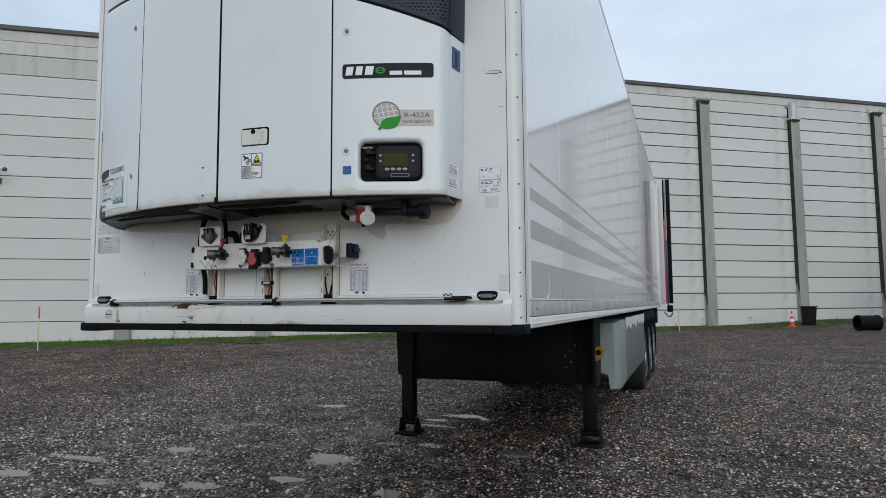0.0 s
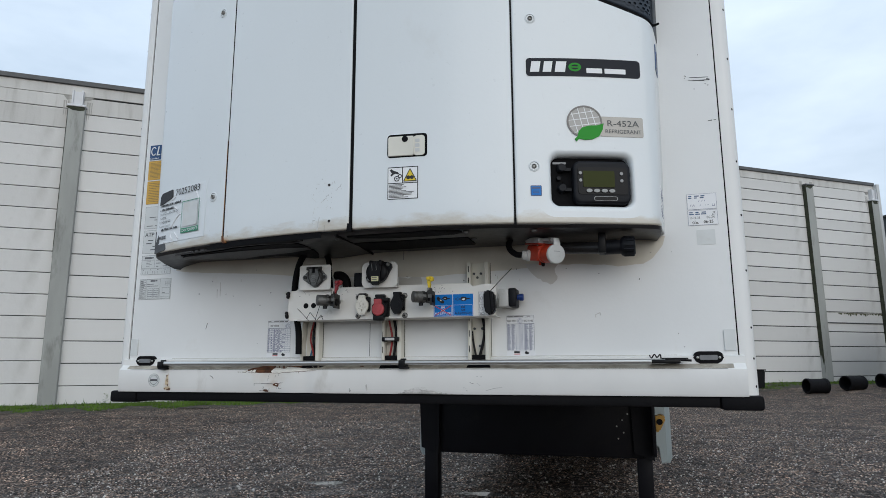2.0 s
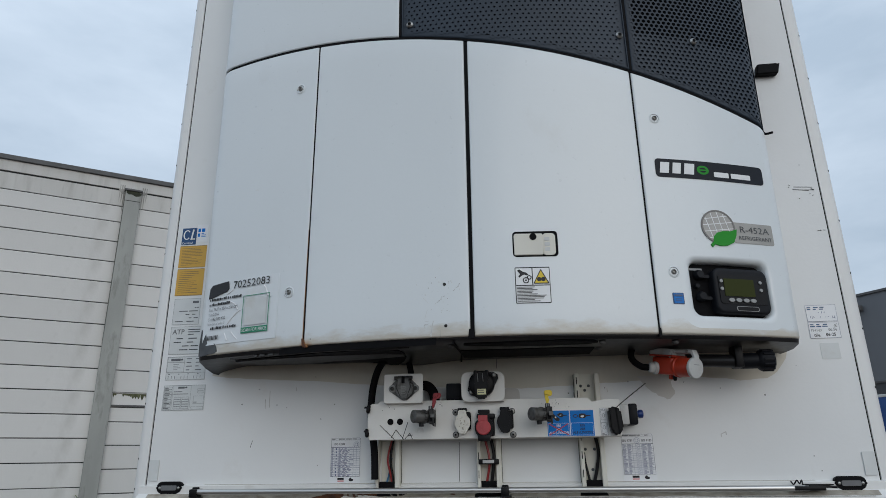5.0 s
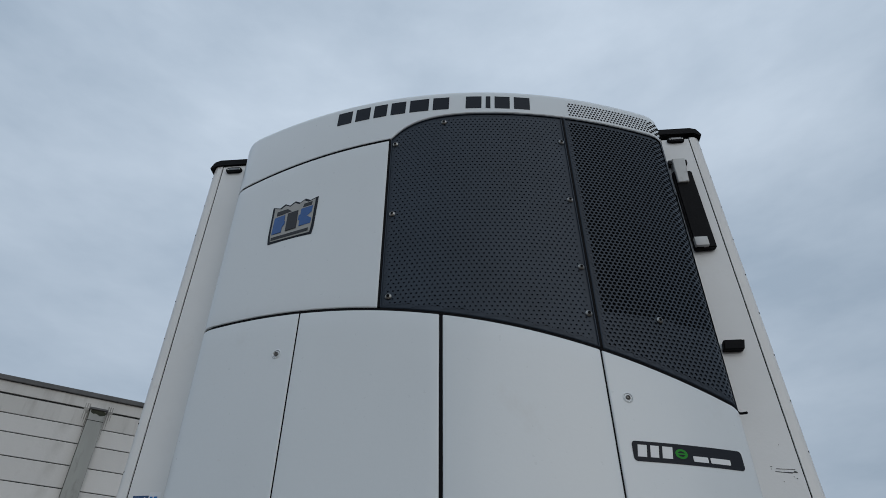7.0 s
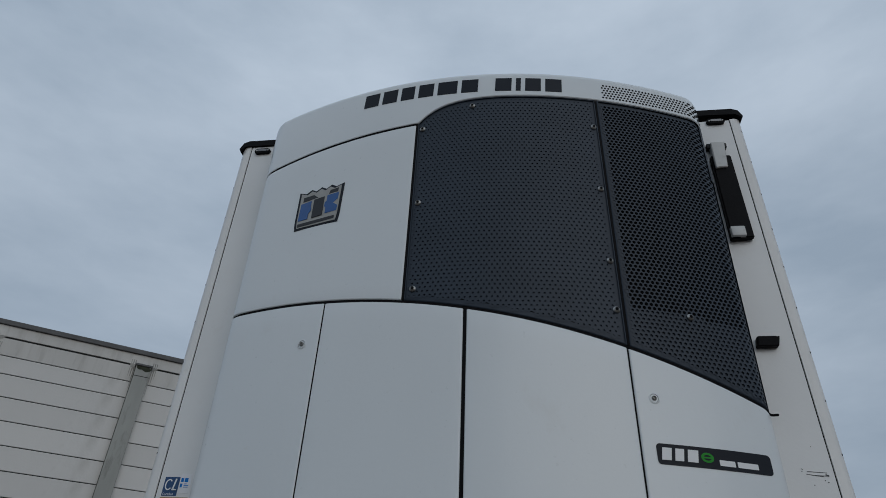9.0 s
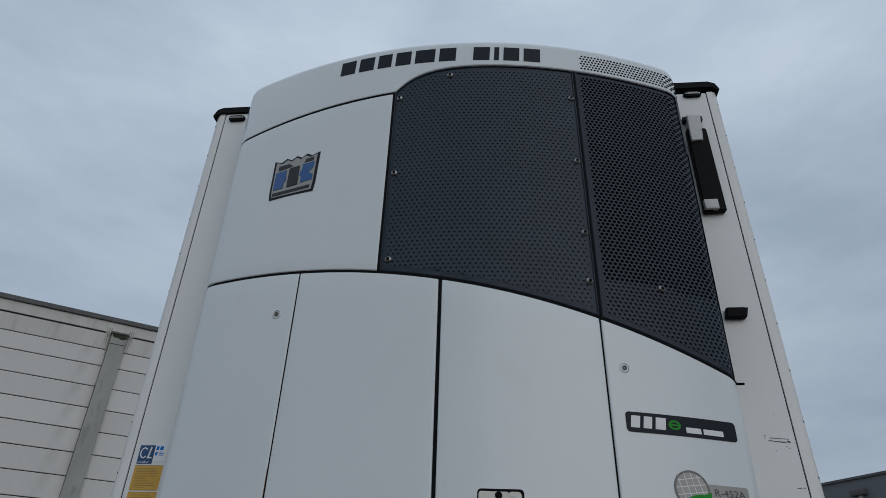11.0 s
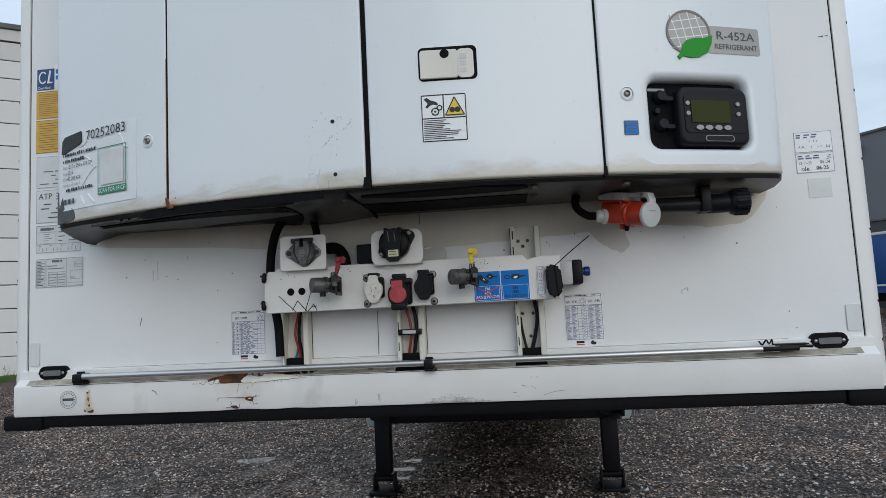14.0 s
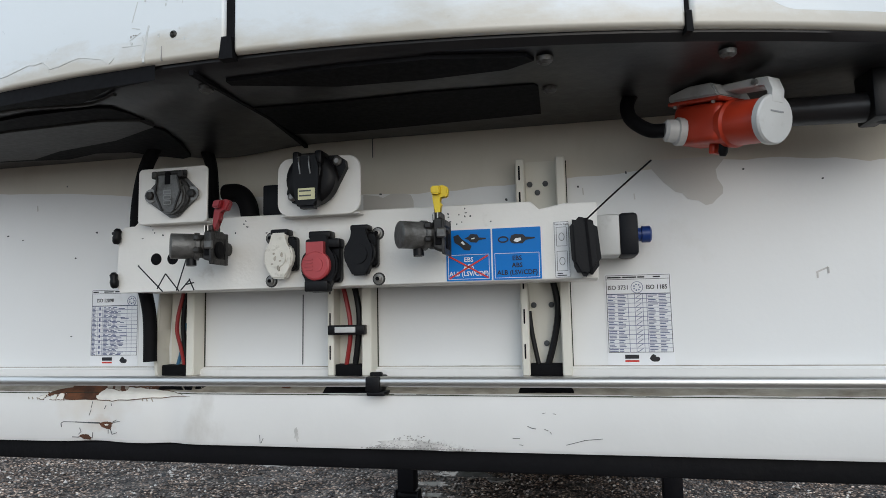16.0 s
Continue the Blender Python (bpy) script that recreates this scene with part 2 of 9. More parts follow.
M_SCREW = mat("zinc_screw", (0.40, 0.40, 0.385), 0.36, metal=0.9, var=0.2, scale=60)
M_DGREY = mat("dark_grey_plastic", (0.008, 0.009, 0.012), 0.5, spec=0.18, var=0.1, scale=18, bump=0.0003, bscale=250)
M_GREYDOOR = mat("dull_grey_box_door", (0.17, 0.185, 0.185), 0.5, var=0.15, scale=2, dirt=(0.11, 0.11, 0.10, 0.6), dirt_scale=3)
M_GREYBOX = mat("grey_plastic_side_box", (0.30, 0.345, 0.345), 0.42, var=0.1, scale=3, dirt=(0.22, 0.21, 0.19, 0.6), dirt_scale=3, dirt_at=(0.5, 0.75))
M_LGREY = mat("light_grey_plastic", (0.55, 0.56, 0.55), 0.4, var=0.06, scale=20, dirt=(0.3, 0.28, 0.25, 0.5), dirt_scale=25)
M_RED = mat("signal_red_orange_plastic", (0.48, 0.042, 0.016), 0.38, var=0.12, scale=14, dirt=(0.25, 0.05, 0.03, 0.5), dirt_scale=20)
M_REDS = mat("faded_red_plastic", (0.42, 0.055, 0.062), 0.45, var=0.14, scale=30)
M_REDH = mat("dark_red_handle", (0.24, 0.012, 0.016), 0.4, var=0.2, scale=30)
M_YELLOW = mat("yellow_handle_plastic", (0.75, 0.55, 0.02), 0.4, var=0.12, scale=30, dirt=(0.2, 0.15, 0.05, 0.6), dirt_scale=40)
M_BLUEK = mat("blue_knob_plastic", (0.010, 0.040, 0.19), 0.35, var=0.1)
M_DECAL = mat("blue_decal_film", (0.003, 0.18, 0.58), 0.35, var=0.06, scale=12, spec=0.2)
M_BADGE = mat("deep_blue_badge_enamel", (0.008, 0.085, 0.29), 0.3, var=0.08, scale=20)
M_NAVY = mat("dark_blue_decal", (0.01, 0.06, 0.17), 0.3, var=0.08, scale=20)
M_INK = mat("black_print", (0.006, 0.006, 0.008), 0.5, var=0.1)
M_INKB = mat("blue_grey_print", (0.10, 0.12, 0.23), 0.5, var=0.15, scale=60)
M_INKG = mat("grey_print", (0.30, 0.31, 0.32), 0.5, var=0.1)
M_INKD = mat("worn_dark_print", (0.13, 0.135, 0.145), 0.5, var=0.2, scale=60)
M_REDP = mat("red_print", (0.55, 0.03, 0.02), 0.5, var=0.1)
M_PAPER = mat("white_label_film", (0.78, 0.79, 0.80), 0.35, var=0.04, scale=14, dirt=(0.55, 0.52, 0.45, 0.4), dirt_scale=12)
M_LABELY = mat("pale_yellow_label", (0.62, 0.60, 0.36), 0.4, var=0.06, scale=40)
M_STEELD = mat("grimy_dull_steel", (0.15, 0.15, 0.145), 0.5, metal=0.6, var=0.25, scale=30, bump=0.0008, bscale=200, dirt=(0.05, 0.046, 0.04, 0.75), dirt_scale=45, dirt_at=(0.46, 0.66))
M_CAPW = mat("soiled_white_plastic", (0.70, 0.68, 0.61), 0.45, var=0.08, scale=40, bump=0.0006, bscale=160, dirt=(0.33, 0.30, 0.24, 0.7), dirt_scale=60, dirt_at=(0.56, 0.70))
M_KEY = mat("grey_key_plastic", (0.30, 0.305, 0.30), 0.4, var=0.06, scale=40)
M_RING = mat("brown_grey_ring_film", (0.17, 0.16, 0.15), 0.4, var=0.06, scale=40)
M_GLOBE = mat("grey_globe_film", (0.40, 0.385, 0.36), 0.4, var=0.05, scale=40)
M_PAPERG = mat("weathered_label_film", (0.64, 0.66, 0.65), 0.4, var=0.06, scale=14, dirt=(0.5, 0.48, 0.42, 0.4), dirt_scale=12)
M_ORANGE = mat("amber_label_film", (0.62, 0.36, 0.05), 0.4, var=0.06, scale=12, dirt=(0.4, 0.25, 0.06, 0.4), dirt_scale=16)
M_GREEN = mat("leaf_green_film", (0.014, 0.27, 0.018), 0.4, var=0.06, spec=0.2)
M_GREEND = mat("dark_green_film", (0.01, 0.22, 0.11), 0.35, var=0.06)
M_SILVER = mat("silver_sign_film", (0.33, 0.32, 0.295), 0.35, metal=0.3, var=0.06, scale=20)
M_CHAR = mat("charcoal_sign_film", (0.009, 0.012, 0.019), 0.4, var=0.08, spec=0.16)
M_WHITEP = mat("white_print", (0.80, 0.81, 0.81), 0.4, var=0.03)
M_AMBERLENS = mat("yellow_holder", (0.30, 0.16, 0.018), 0.4, var=0.2, scale=20, dirt=(0.1, 0.07, 0.03, 0.7), dirt_scale=12)
M_LENS = mat("clear_lamp_lens", (0.16, 0.165, 0.17), 0.12, var=0.1, scale=60, coat=0.5)
M_LCD = mat("green_lcd_glass", (0.036, 0.043, 0.007), 0.35, var=0.05, spec=0.10)
M_STAINR = mat("pale_rust_stain", (0.60, 0.49, 0.33), 0.6, var=0.25, scale=30)
M_RUST = mat("rusted_bare_steel", (0.085, 0.034, 0.016), 0.85, var=0.5, scale=30, bump=0.002, bscale=160, dirt=(0.17, 0.060, 0.022, 0.8), dirt_scale=40, dirt_at=(0.45, 0.65))
M_CHIP = mat("bare_primer_chip", (0.80, 0.78, 0.72), 0.6, var=0.1, scale=40)
M_RUN = mat("thin_rust_run", (0.26, 0.11, 0.03), 0.7, var=0.35, scale=25)
M_RUBMARK = mat("scuffed_grey_primer", (0.07, 0.075, 0.08), 0.6, var=0.3, scale=30)
M_SCUFF = mat("grey_rubber_scuff", (0.34, 0.33, 0.315), 0.7, var=0.3, scale=40)
M_SMUDGE = mat("grey_scuff", (0.58, 0.565, 0.54), 0.6, var=0.3, scale=40)
M_WIRER = mat("red_cable_sheath", (0.26, 0.018, 0.018), 0.4, var=0.15)
M_WIREB = mat("blue_cable_sheath", (0.03, 0.13, 0.24), 0.4, var=0.15)
M_HALL = mat("pale_concrete_panel", (0.665, 0.652, 0.622), 0.75, var=0.07, scale=0.35, bump=0.003, bscale=12, dirt=(0.36, 0.345, 0.31, 0.5), dirt_scale=0.8, dirt_at=(0.56, 0.82), stretch=(1, 1, 0.5), random_tone=0.07)
M_HALLTOP = mat("rain_stained_concrete_panel", (0.60, 0.585, 0.55), 0.8, var=0.10, scale=0.5, bump=0.003, bscale=12, dirt=(0.30, 0.285, 0.25, 0.45), dirt_scale=1.6, dirt_at=(0.50, 0.74), stretch=(1.6, 1, 0.22), random_tone=0.08)
M_JOINT = mat("dark_panel_joint", (0.035, 0.034, 0.033), 0.9, var=0.2)
M_PIL = mat("grey_concrete_pilaster", (0.34, 0.345, 0.32), 0.8, var=0.14, scale=1.2, stretch=(1, 1, 0.25), bump=0.003, bscale=18, dirt=(0.13, 0.13, 0.11, 0.7), dirt_scale=2.5, dirt_at=(0.56, 0.75))
M_OLIVE = mat("dark_olive_tone", (0.035, 0.04, 0.022), 0.9, var=0.5, scale=4)
M_MOSSB = mat("brown_green_moss", (0.095, 0.10, 0.05), 0.95, var=0.5, scale=6)
M_MOSSG = mat("grey_rain_streak", (0.37, 0.36, 0.33), 0.9, var=0.45, scale=3, stretch=(1, 1, 0.3))
M_TRIM = mat("weathered_roof_trim", (0.09, 0.09, 0.09), 0.6, var=0.3, scale=1.5)
M_GREYB = mat("grey_cladding", (0.135, 0.145, 0.16), 0.55, var=0.08, scale=0.3, stretch=(1, 1, 0.4), dirt=(0.09, 0.095, 0.10, 0.5), dirt_scale=0.5)
M_GREYD = mat("dark_grey_cladding", (0.06, 0.064, 0.072), 0.55, var=0.1, scale=0.4)
M_BLUET = mat("blue_tarpaulin", (0.006, 0.055, 0.21), 0.42, var=0.12, scale=1.2, stretch=(1, 1, 0.4), bump=0.01, bscale=3)
M_BLUEF = mat("blue_chassis_paint", (0.008, 0.05, 0.20), 0.45, var=0.2, scale=2)
M_TYRE = mat("black_tyre_rubber", (0.020, 0.020, 0.021), 0.75, var=0.25, scale=8, bump=0.002, bscale=60)
M_RIM = mat("alloy_wheel_rim", (0.45, 0.45, 0.44), 0.35, metal=0.8, var=0.15, scale=15)
M_CONE = mat("orange_cone_plastic", (0.62, 0.10, 0.03), 0.5, var=0.1)
M_POLE = mat("pale_yellow_pole", (0.62, 0.56, 0.28), 0.5, var=0.1)
M_POLER = mat("red_pole_tip", (0.55, 0.10, 0.05), 0.5, var=0.1)
M_WHITET = mat("white_box_body_paint", (0.62, 0.63, 0.64), 0.4, var=0.05)
M_GRASS = mat("grass_blade", (0.095, 0.165, 0.028), 0.7, var=0.55, scale=1.3, spec=0.1)
M_SOIL = mat("dark_soil", (0.045, 0.038, 0.026), 0.9, var=0.3, scale=4, bump=0.01, bscale=30)


def gravel_material():
    m = bpy.data.materials.new("wet_dark_gravel")
    m.use_nodes = True
    t = m.node_tree
    b = t.nodes["Principled BSDF"]
    co = t.nodes.new("ShaderNodeTexCoord")
    v = t.nodes.new("ShaderNodeTexVoronoi")
    v.inputs["Scale"].default_value = 36.0
    v2 = t.nodes.new("ShaderNodeTexVoronoi")
    v2.inputs["Scale"].default_value = 95.0
    n = t.nodes.new("ShaderNodeTexNoise")
    n.inputs["Scale"].default_value, n.inputs["Detail"].default_value, n.inputs["Roughness"].default_value = 0.9, 9.0, 0.68
    n4 = t.nodes.new("ShaderNodeTexNoise")
    n4.inputs["Scale"].default_value, n4.inputs["Detail"].default_value, n4.inputs["Roughness"].default_value = 7.0, 8.0, 0.7
    for k in (v, v2, n, n4):
        t.links.new(co.outputs["Object"], k.inputs["Vector"])
    sep = t.nodes.new("ShaderNodeSeparateColor")
    t.links.new(v.outputs["Color"], sep.inputs[0])
    r = t.nodes.new("ShaderNodeValToRGB")
    e = r.color_ramp.elements
    e[0].position, e[0].color = 0.0, (0.012, 0.0092, 0.008, 1)
    e[1].position, e[1].color = 0.50, (0.172, 0.136, 0.115, 1)
    e.new(0.80).color = (0.36, 0.30, 0.262, 1)
    e.new(0.93).color = (0.56, 0.52, 0.48, 1)
    e.new(0.985).color = (0.75, 0.72, 0.68, 1)
    t.links.new(sep.outputs[0], r.inputs[0])
    soil = t.nodes.new("ShaderNodeValToRGB")
    soil.color_ramp.elements[0].position, soil.color_ramp.elements[0].color = 0.36, (0.38, 0.37, 0.37, 1)
    soil.color_ramp.elements[1].position, soil.color_ramp.elements[1].color = 0.64, (1.55, 1.38, 1.25, 1)
    t.links.new(n.outputs["Fac"], soil.inputs[0])
    mx = t.nodes.new("ShaderNodeMix")
    mx.data_type, mx.blend_type = "RGBA", "MULTIPLY"
    mx.inputs["Factor"].default_value = 1.0
    t.links.new(r.outputs[0], mx.inputs[6])
    t.links.new(soil.outputs[0], mx.inputs[7])
    tuft = t.nodes.new("ShaderNodeValToRGB")
    tuft.color_ramp.elements[0].position, tuft.color_ramp.elements[0].color = 0.38, (0.35, 0.34, 0.33, 1)
    tuft.color_ramp.elements[1].position, tuft.color_ramp.elements[1].color = 0.64, (1.9, 1.75, 1.62, 1)
    t.links.new(n4.outputs["Fac"], tuft.inputs[0])
    mx2 = t.nodes.new("ShaderNodeMix")
    mx2.data_type, mx2.blend_type = "RGBA", "MULTIPLY"
    mx2.inputs["Factor"].default_value = 1.0
    t.links.new(mx.outputs[2], mx2.inputs[6])
    t.links.new(tuft.outputs[0], mx2.inputs[7])
    # shade in the crevices between the stones is painted as a dark tone
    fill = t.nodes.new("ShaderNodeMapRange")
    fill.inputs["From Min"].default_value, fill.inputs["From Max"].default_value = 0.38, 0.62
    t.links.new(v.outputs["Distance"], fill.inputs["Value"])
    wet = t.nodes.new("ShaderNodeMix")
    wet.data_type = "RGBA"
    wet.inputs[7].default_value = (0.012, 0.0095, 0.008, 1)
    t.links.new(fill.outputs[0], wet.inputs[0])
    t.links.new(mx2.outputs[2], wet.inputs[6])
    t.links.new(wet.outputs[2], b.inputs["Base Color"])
    rr = t.nodes.new("ShaderNodeMapRange")
    rr.inputs["From Min"].default_value, rr.inputs["From Max"].default_value = 0.3, 0.7
    rr.inputs["To Min"].default_value, rr.inputs["To Max"].default_value = 0.40, 0.95
    t.links.new(n4.outputs["Fac"], rr.inputs["Value"])
    # the hollow before the trailer holds a film of water among the stones
    far = t.nodes.new("ShaderNodeVectorMath")
    far.operation = "DISTANCE"
    far.inputs[1].default_value = (-1.4, 2.6, 0)
    t.links.new(co.outputs["Object"], far.inputs[0])
    hollow = t.nodes.new("ShaderNodeMapRange")
    hollow.inputs["From Min"].default_value, hollow.inputs["From Max"].default_value = 4.4, 1.0
    t.links.new(far.outputs["Value"], hollow.inputs["Value"])
    n5 = t.nodes.new("ShaderNodeTexNoise")
    n5.inputs["Scale"].default_value, n5.inputs["Detail"].default_value = 1.7, 6.0
    t.links.new(co.outputs["Object"], n5.inputs["Vector"])
    film = t.nodes.new("ShaderNodeMapRange")
    film.inputs["From Min"].default_value, film.inputs["From Max"].default_value = 0.46, 0.60
    t.links.new(n5.outputs["Fac"], film.inputs["Value"])
    both = t.nodes.new("ShaderNodeMath")
    both.operation = "MULTIPLY"
    t.links.new(hollow.outputs[0], both.inputs[0])
    t.links.new(film.outputs[0], both.inputs[1])
    shine = t.nodes.new("ShaderNodeMix")
    shine.inputs[3].default_value = 0.16
    t.links.new(both.outputs[0], shine.inputs[0])
    t.links.new(rr.outputs[0], shine.inputs[2])
    t.links.new(shine.outputs[0], b.inputs["Roughness"])
    gloss = t.nodes.new("ShaderNodeMapRange")
    gloss.inputs["To Min"].default_value, gloss.inputs["To Max"].default_value = 0.28, 0.75
    t.links.new(both.outputs[0], gloss.inputs["Value"])
    t.links.new(gloss.outputs[0], b.inputs["Specular IOR Level"])
    add = t.nodes.new("ShaderNodeMath")
    add.operation = "MULTIPLY_ADD"
    add.inputs[1].default_value = -1.0
    t.links.new(v.outputs["Distance"], add.inputs[0])
    t.links.new(sep.outputs[1], add.inputs[2])
    bp = t.nodes.new("ShaderNodeBump")
    bp.inputs["Strength"].default_value, bp.inputs["Distance"].default_value = 1.0, 0.030
    t.links.new(add.outputs[0], bp.inputs["Height"])
    bp2 = t.nodes.new("ShaderNodeBump")
    bp2.inputs["Strength"].default_value, bp2.inputs["Distance"].default_value = 0.6, 0.006
    t.links.new(v2.outputs["Distance"], bp2.inputs["Height"])
    t.links.new(bp.outputs[0], bp2.inputs["Normal"])
    t.links.new(bp2.outputs[0], b.inputs["Normal"])
    return m


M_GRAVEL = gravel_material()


def stone_material():
    m = mat("wet_gravel_stone", (0.06, 0.052, 0.047), 0.36, var=0.3, scale=20, spec=0.5)
    t = m.node_tree
    g = t.nodes.new("ShaderNodeNewGeometry")
    r = t.nodes.new("ShaderNodeValToRGB")
    e = r.color_ramp.elements
    e[0].position, e[0].color = 0.0, (0.022, 0.018, 0.016, 1)
    e[1].position, e[1].color = 0.55, (0.142, 0.112, 0.096, 1)
    e.new(0.82).color = (0.34, 0.30, 0.27, 1)
    e.new(0.96).color = (0.60, 0.57, 0.53, 1)
    t.links.new(g.outputs["Random Per Island"], r.inputs[0])
    t.links.new(r.outputs[0], t.nodes["Principled BSDF"].inputs["Base Color"])
    return m


M_STONE = stone_material()


def water_material():
    m = bpy.data.materials.new("puddle_water")
    m.use_nodes = True
    b = m.node_tree.nodes["Principled BSDF"]
    b.inputs["Base Color"].default_value = (0.17, 0.165, 0.155, 1)
    b.inputs["Roughness"].default_value = 0.03
    b.inputs["Specular IOR Level"].default_value = 1.0
    return m


M_WATER = water_material()


# ---------------------------------------------------------------- mesh helpers
def to_mesh(name, bm, material, smooth=True):
    bmesh.ops.recalc_face_normals(bm, faces=bm.faces)
    me = bpy.data.meshes.new(name)
    bm.to_mesh(me)
    bm.free()
    for m in material if isinstance(material, (list, tuple)) else [material]:
        me.materials.append(m)
    if smooth:
        me.polygons.foreach_set("use_smooth", [True] * len(me.polygons))
        me.set_sharp_from_angle(angle=radians(35))
    return me


def thing(name, base, label, category, group="", kind=""):
    e = new(name)
    e.location = base
    e.empty_display_size = 0.2
    return tagged(e, label, category, group, kind)


def part(name, bm, material, parent, label="", smooth=True):
    """One mesh, in world coordinates, under a thing or under a part."""
    ob = new(name, to_mesh(name, bm, material, smooth))
    ob.parent = parent
    if parent.type == "EMPTY":
        ob.location = -Vector(parent.location)
    return tagged(ob, label)


def solo(name, bm, material, label, category, group="", kind="", smooth=True):
    return tagged(new(name, to_mesh(name, bm, material, smooth)), label, category, group, kind)


def share(name, mesh, parent, m):
    """A piece on shared mesh data under its parent, at the pose m in the parent's own space."""
    ob = new(name, mesh)
    ob.parent = parent
    ob.matrix_local = m
    return ob


def box(bm, x0, x1, y0, y1, z0, z1, bevel=0.0, seg=2):
    made = bmesh.ops.create_cube(bm, size=1.0)["verts"]
    for v in made:
        v.co = ((x0 + x1) / 2 + v.co.x * (x1 - x0), (y0 + y1) / 2 + v.co.y * (y1 - y0), (z0 + z1) / 2 + v.co.z * (z1 - z0))
    if bevel:
        edges = list({e for v in made for e in v.link_edges})
        bmesh.ops.bevel(bm, geom=edges, offset=bevel, segments=seg, affect="EDGES", profile=0.5)
    return bm


def cyl(bm, p0, p1, r, r2=None, seg=20):
    p0, p1 = Vector(p0), Vector(p1)
    d = p1 - p0
    m = Matrix.Translation((p0 + p1) / 2) @ d.to_track_quat("Z", "Y").to_matrix().to_4x4()
    bmesh.ops.create_cone(bm, cap_ends=True, segments=seg, radius1=r, radius2=r if r2 is None else r2, depth=d.length, matrix=m)
    return bm


def lathe(bm, p0, p1, rows, seg=24):
    """Turned body along p0 to p1: rows of (share of the length, radius)."""
    p0, p1 = Vector(p0), Vector(p1)
    d = p1 - p0
    q = d.to_track_quat("Z", "Y")
    a, b = q @ Vector((1, 0, 0)), q @ Vector((0, 1, 0))
    rings = []
    for s, r in rows:
        rings.append([bm.verts.new(p0 + d * s + (a * math.cos(k * math.tau / seg) + b * math.sin(k * math.tau / seg)) * r) for k in range(seg)])
    for u, w in zip(rings, rings[1:]):
        for k in range(seg):
            bm.faces.new((u[k], u[(k + 1) % seg], w[(k + 1) % seg], w[k]))
    bm.faces.new(list(reversed(rings[0])))
    bm.faces.new(rings[-1])
    return bm


def tube(bm, pts, r, seg=8):
    """A round cable through points, smoothed."""
    pts = [Vector(p) for p in pts]
    fine = []
    for i in range(len(pts) - 1):
        p0, p1, p2, p3 = pts[max(i - 1, 0)], pts[i], pts[i + 1], pts[min(i + 2, len(pts) - 1)]
        for k in range(6):
            t = k / 6
            fine.append(0.5 * ((2 * p1) + (p2 - p0) * t + (2 * p0 - 5 * p1 + 4 * p2 - p3) * t * t + (3 * p1 - p0 - 3 * p2 + p3) * t ** 3))
    fine.append(pts[-1])
    rings = []
    for i, p in enumerate(fine):
        d = (fine[min(i + 1, len(fine) - 1)] - fine[max(i - 1, 0)]).normalized()
        a = d.cross(Vector((0.13, 1, 0.21))).normalized()
        b = d.cross(a)
        rings.append([bm.verts.new(p + (a * math.cos(k * math.tau / seg) + b * math.sin(k * math.tau / seg)) * r) for k in range(seg)])
    for u, w in zip(rings, rings[1:]):
        for k in range(seg):
            bm.faces.new((u[k], u[(k + 1) % seg], w[(k + 1) % seg], w[k]))
    bm.faces.new(list(reversed(rings[0])))
    bm.faces.new(rings[-1])
    return bm


def rrect(x0, x1, z0, z1, r, n=5):
    """Outline of a rounded rectangle, anticlockwise."""
    out = []
    for cx, cz, a0 in ((x1 - r, z1 - r, 0), (x0 + r, z1 - r, 90), (x0 + r, z0 + r, 180), (x1 - r, z0 + r, 270)):
        for k in range(n + 1):
            a = radians(a0 + 90 * k / n)
            out.append((cx + r * math.cos(a), cz + r * math.sin(a)))
    return out


def disc(cx, cz, r, n=24, rz=None):
    return [(cx + r * math.cos(k * math.tau / n), cz + (rz or r) * math.sin(k * math.tau / n)) for k in range(n)]


def slab(bm, outline, y0, y1, place=None):
    """An outline in x and z, thick from y0 (front) to y1; place maps (x, z, y) to a point."""
    place = place or (lambda x, z, y: (x, y, z))
    f = [bm.verts.new(place(x, z, y0)) for x, z in outline]
    k = [bm.verts.new(place(x, z, y1)) for x, z in outline]
    bm.faces.new(f)
    bm.faces.new(list(reversed(k)))
    for i in range(len(outline)):
        j = (i + 1) % len(outline)
        bm.faces.new((f[i], k[i], k[j], f[j]))
    return bm


def stroke(a, b, w):
    """A thin straight stroke as an outline."""
    a, b = Vector((*a, 0)), Vector((*b, 0))
    n = (b - a).normalized().cross(Vector((0, 0, 1))) * w / 2
    return [tuple((p + s * n)[:2]) for p, s in ((a, 1), (b, 1), (b, -1), (a, -1))]


def blob(cx, cz, rx, rz, seed, n=22, rough=0.35):
    """A ragged patch outline."""
    rnd = random.Random(seed)
    ph = [rnd.uniform(0, 6.28) for _ in range(5)]
    out = []
    for k in range(n):
        a = k * math.tau / n
        s = 1 + rough * sum(math.sin((j + 2) * a + ph[j]) / (j + 1.6) for j in range(5)) * 0.7 + rnd.uniform(-0.12, 0.12) * rough * 2
        out.append((cx + rx * s * math.cos(a), cz + rz * s * math.sin(a)))
    return out


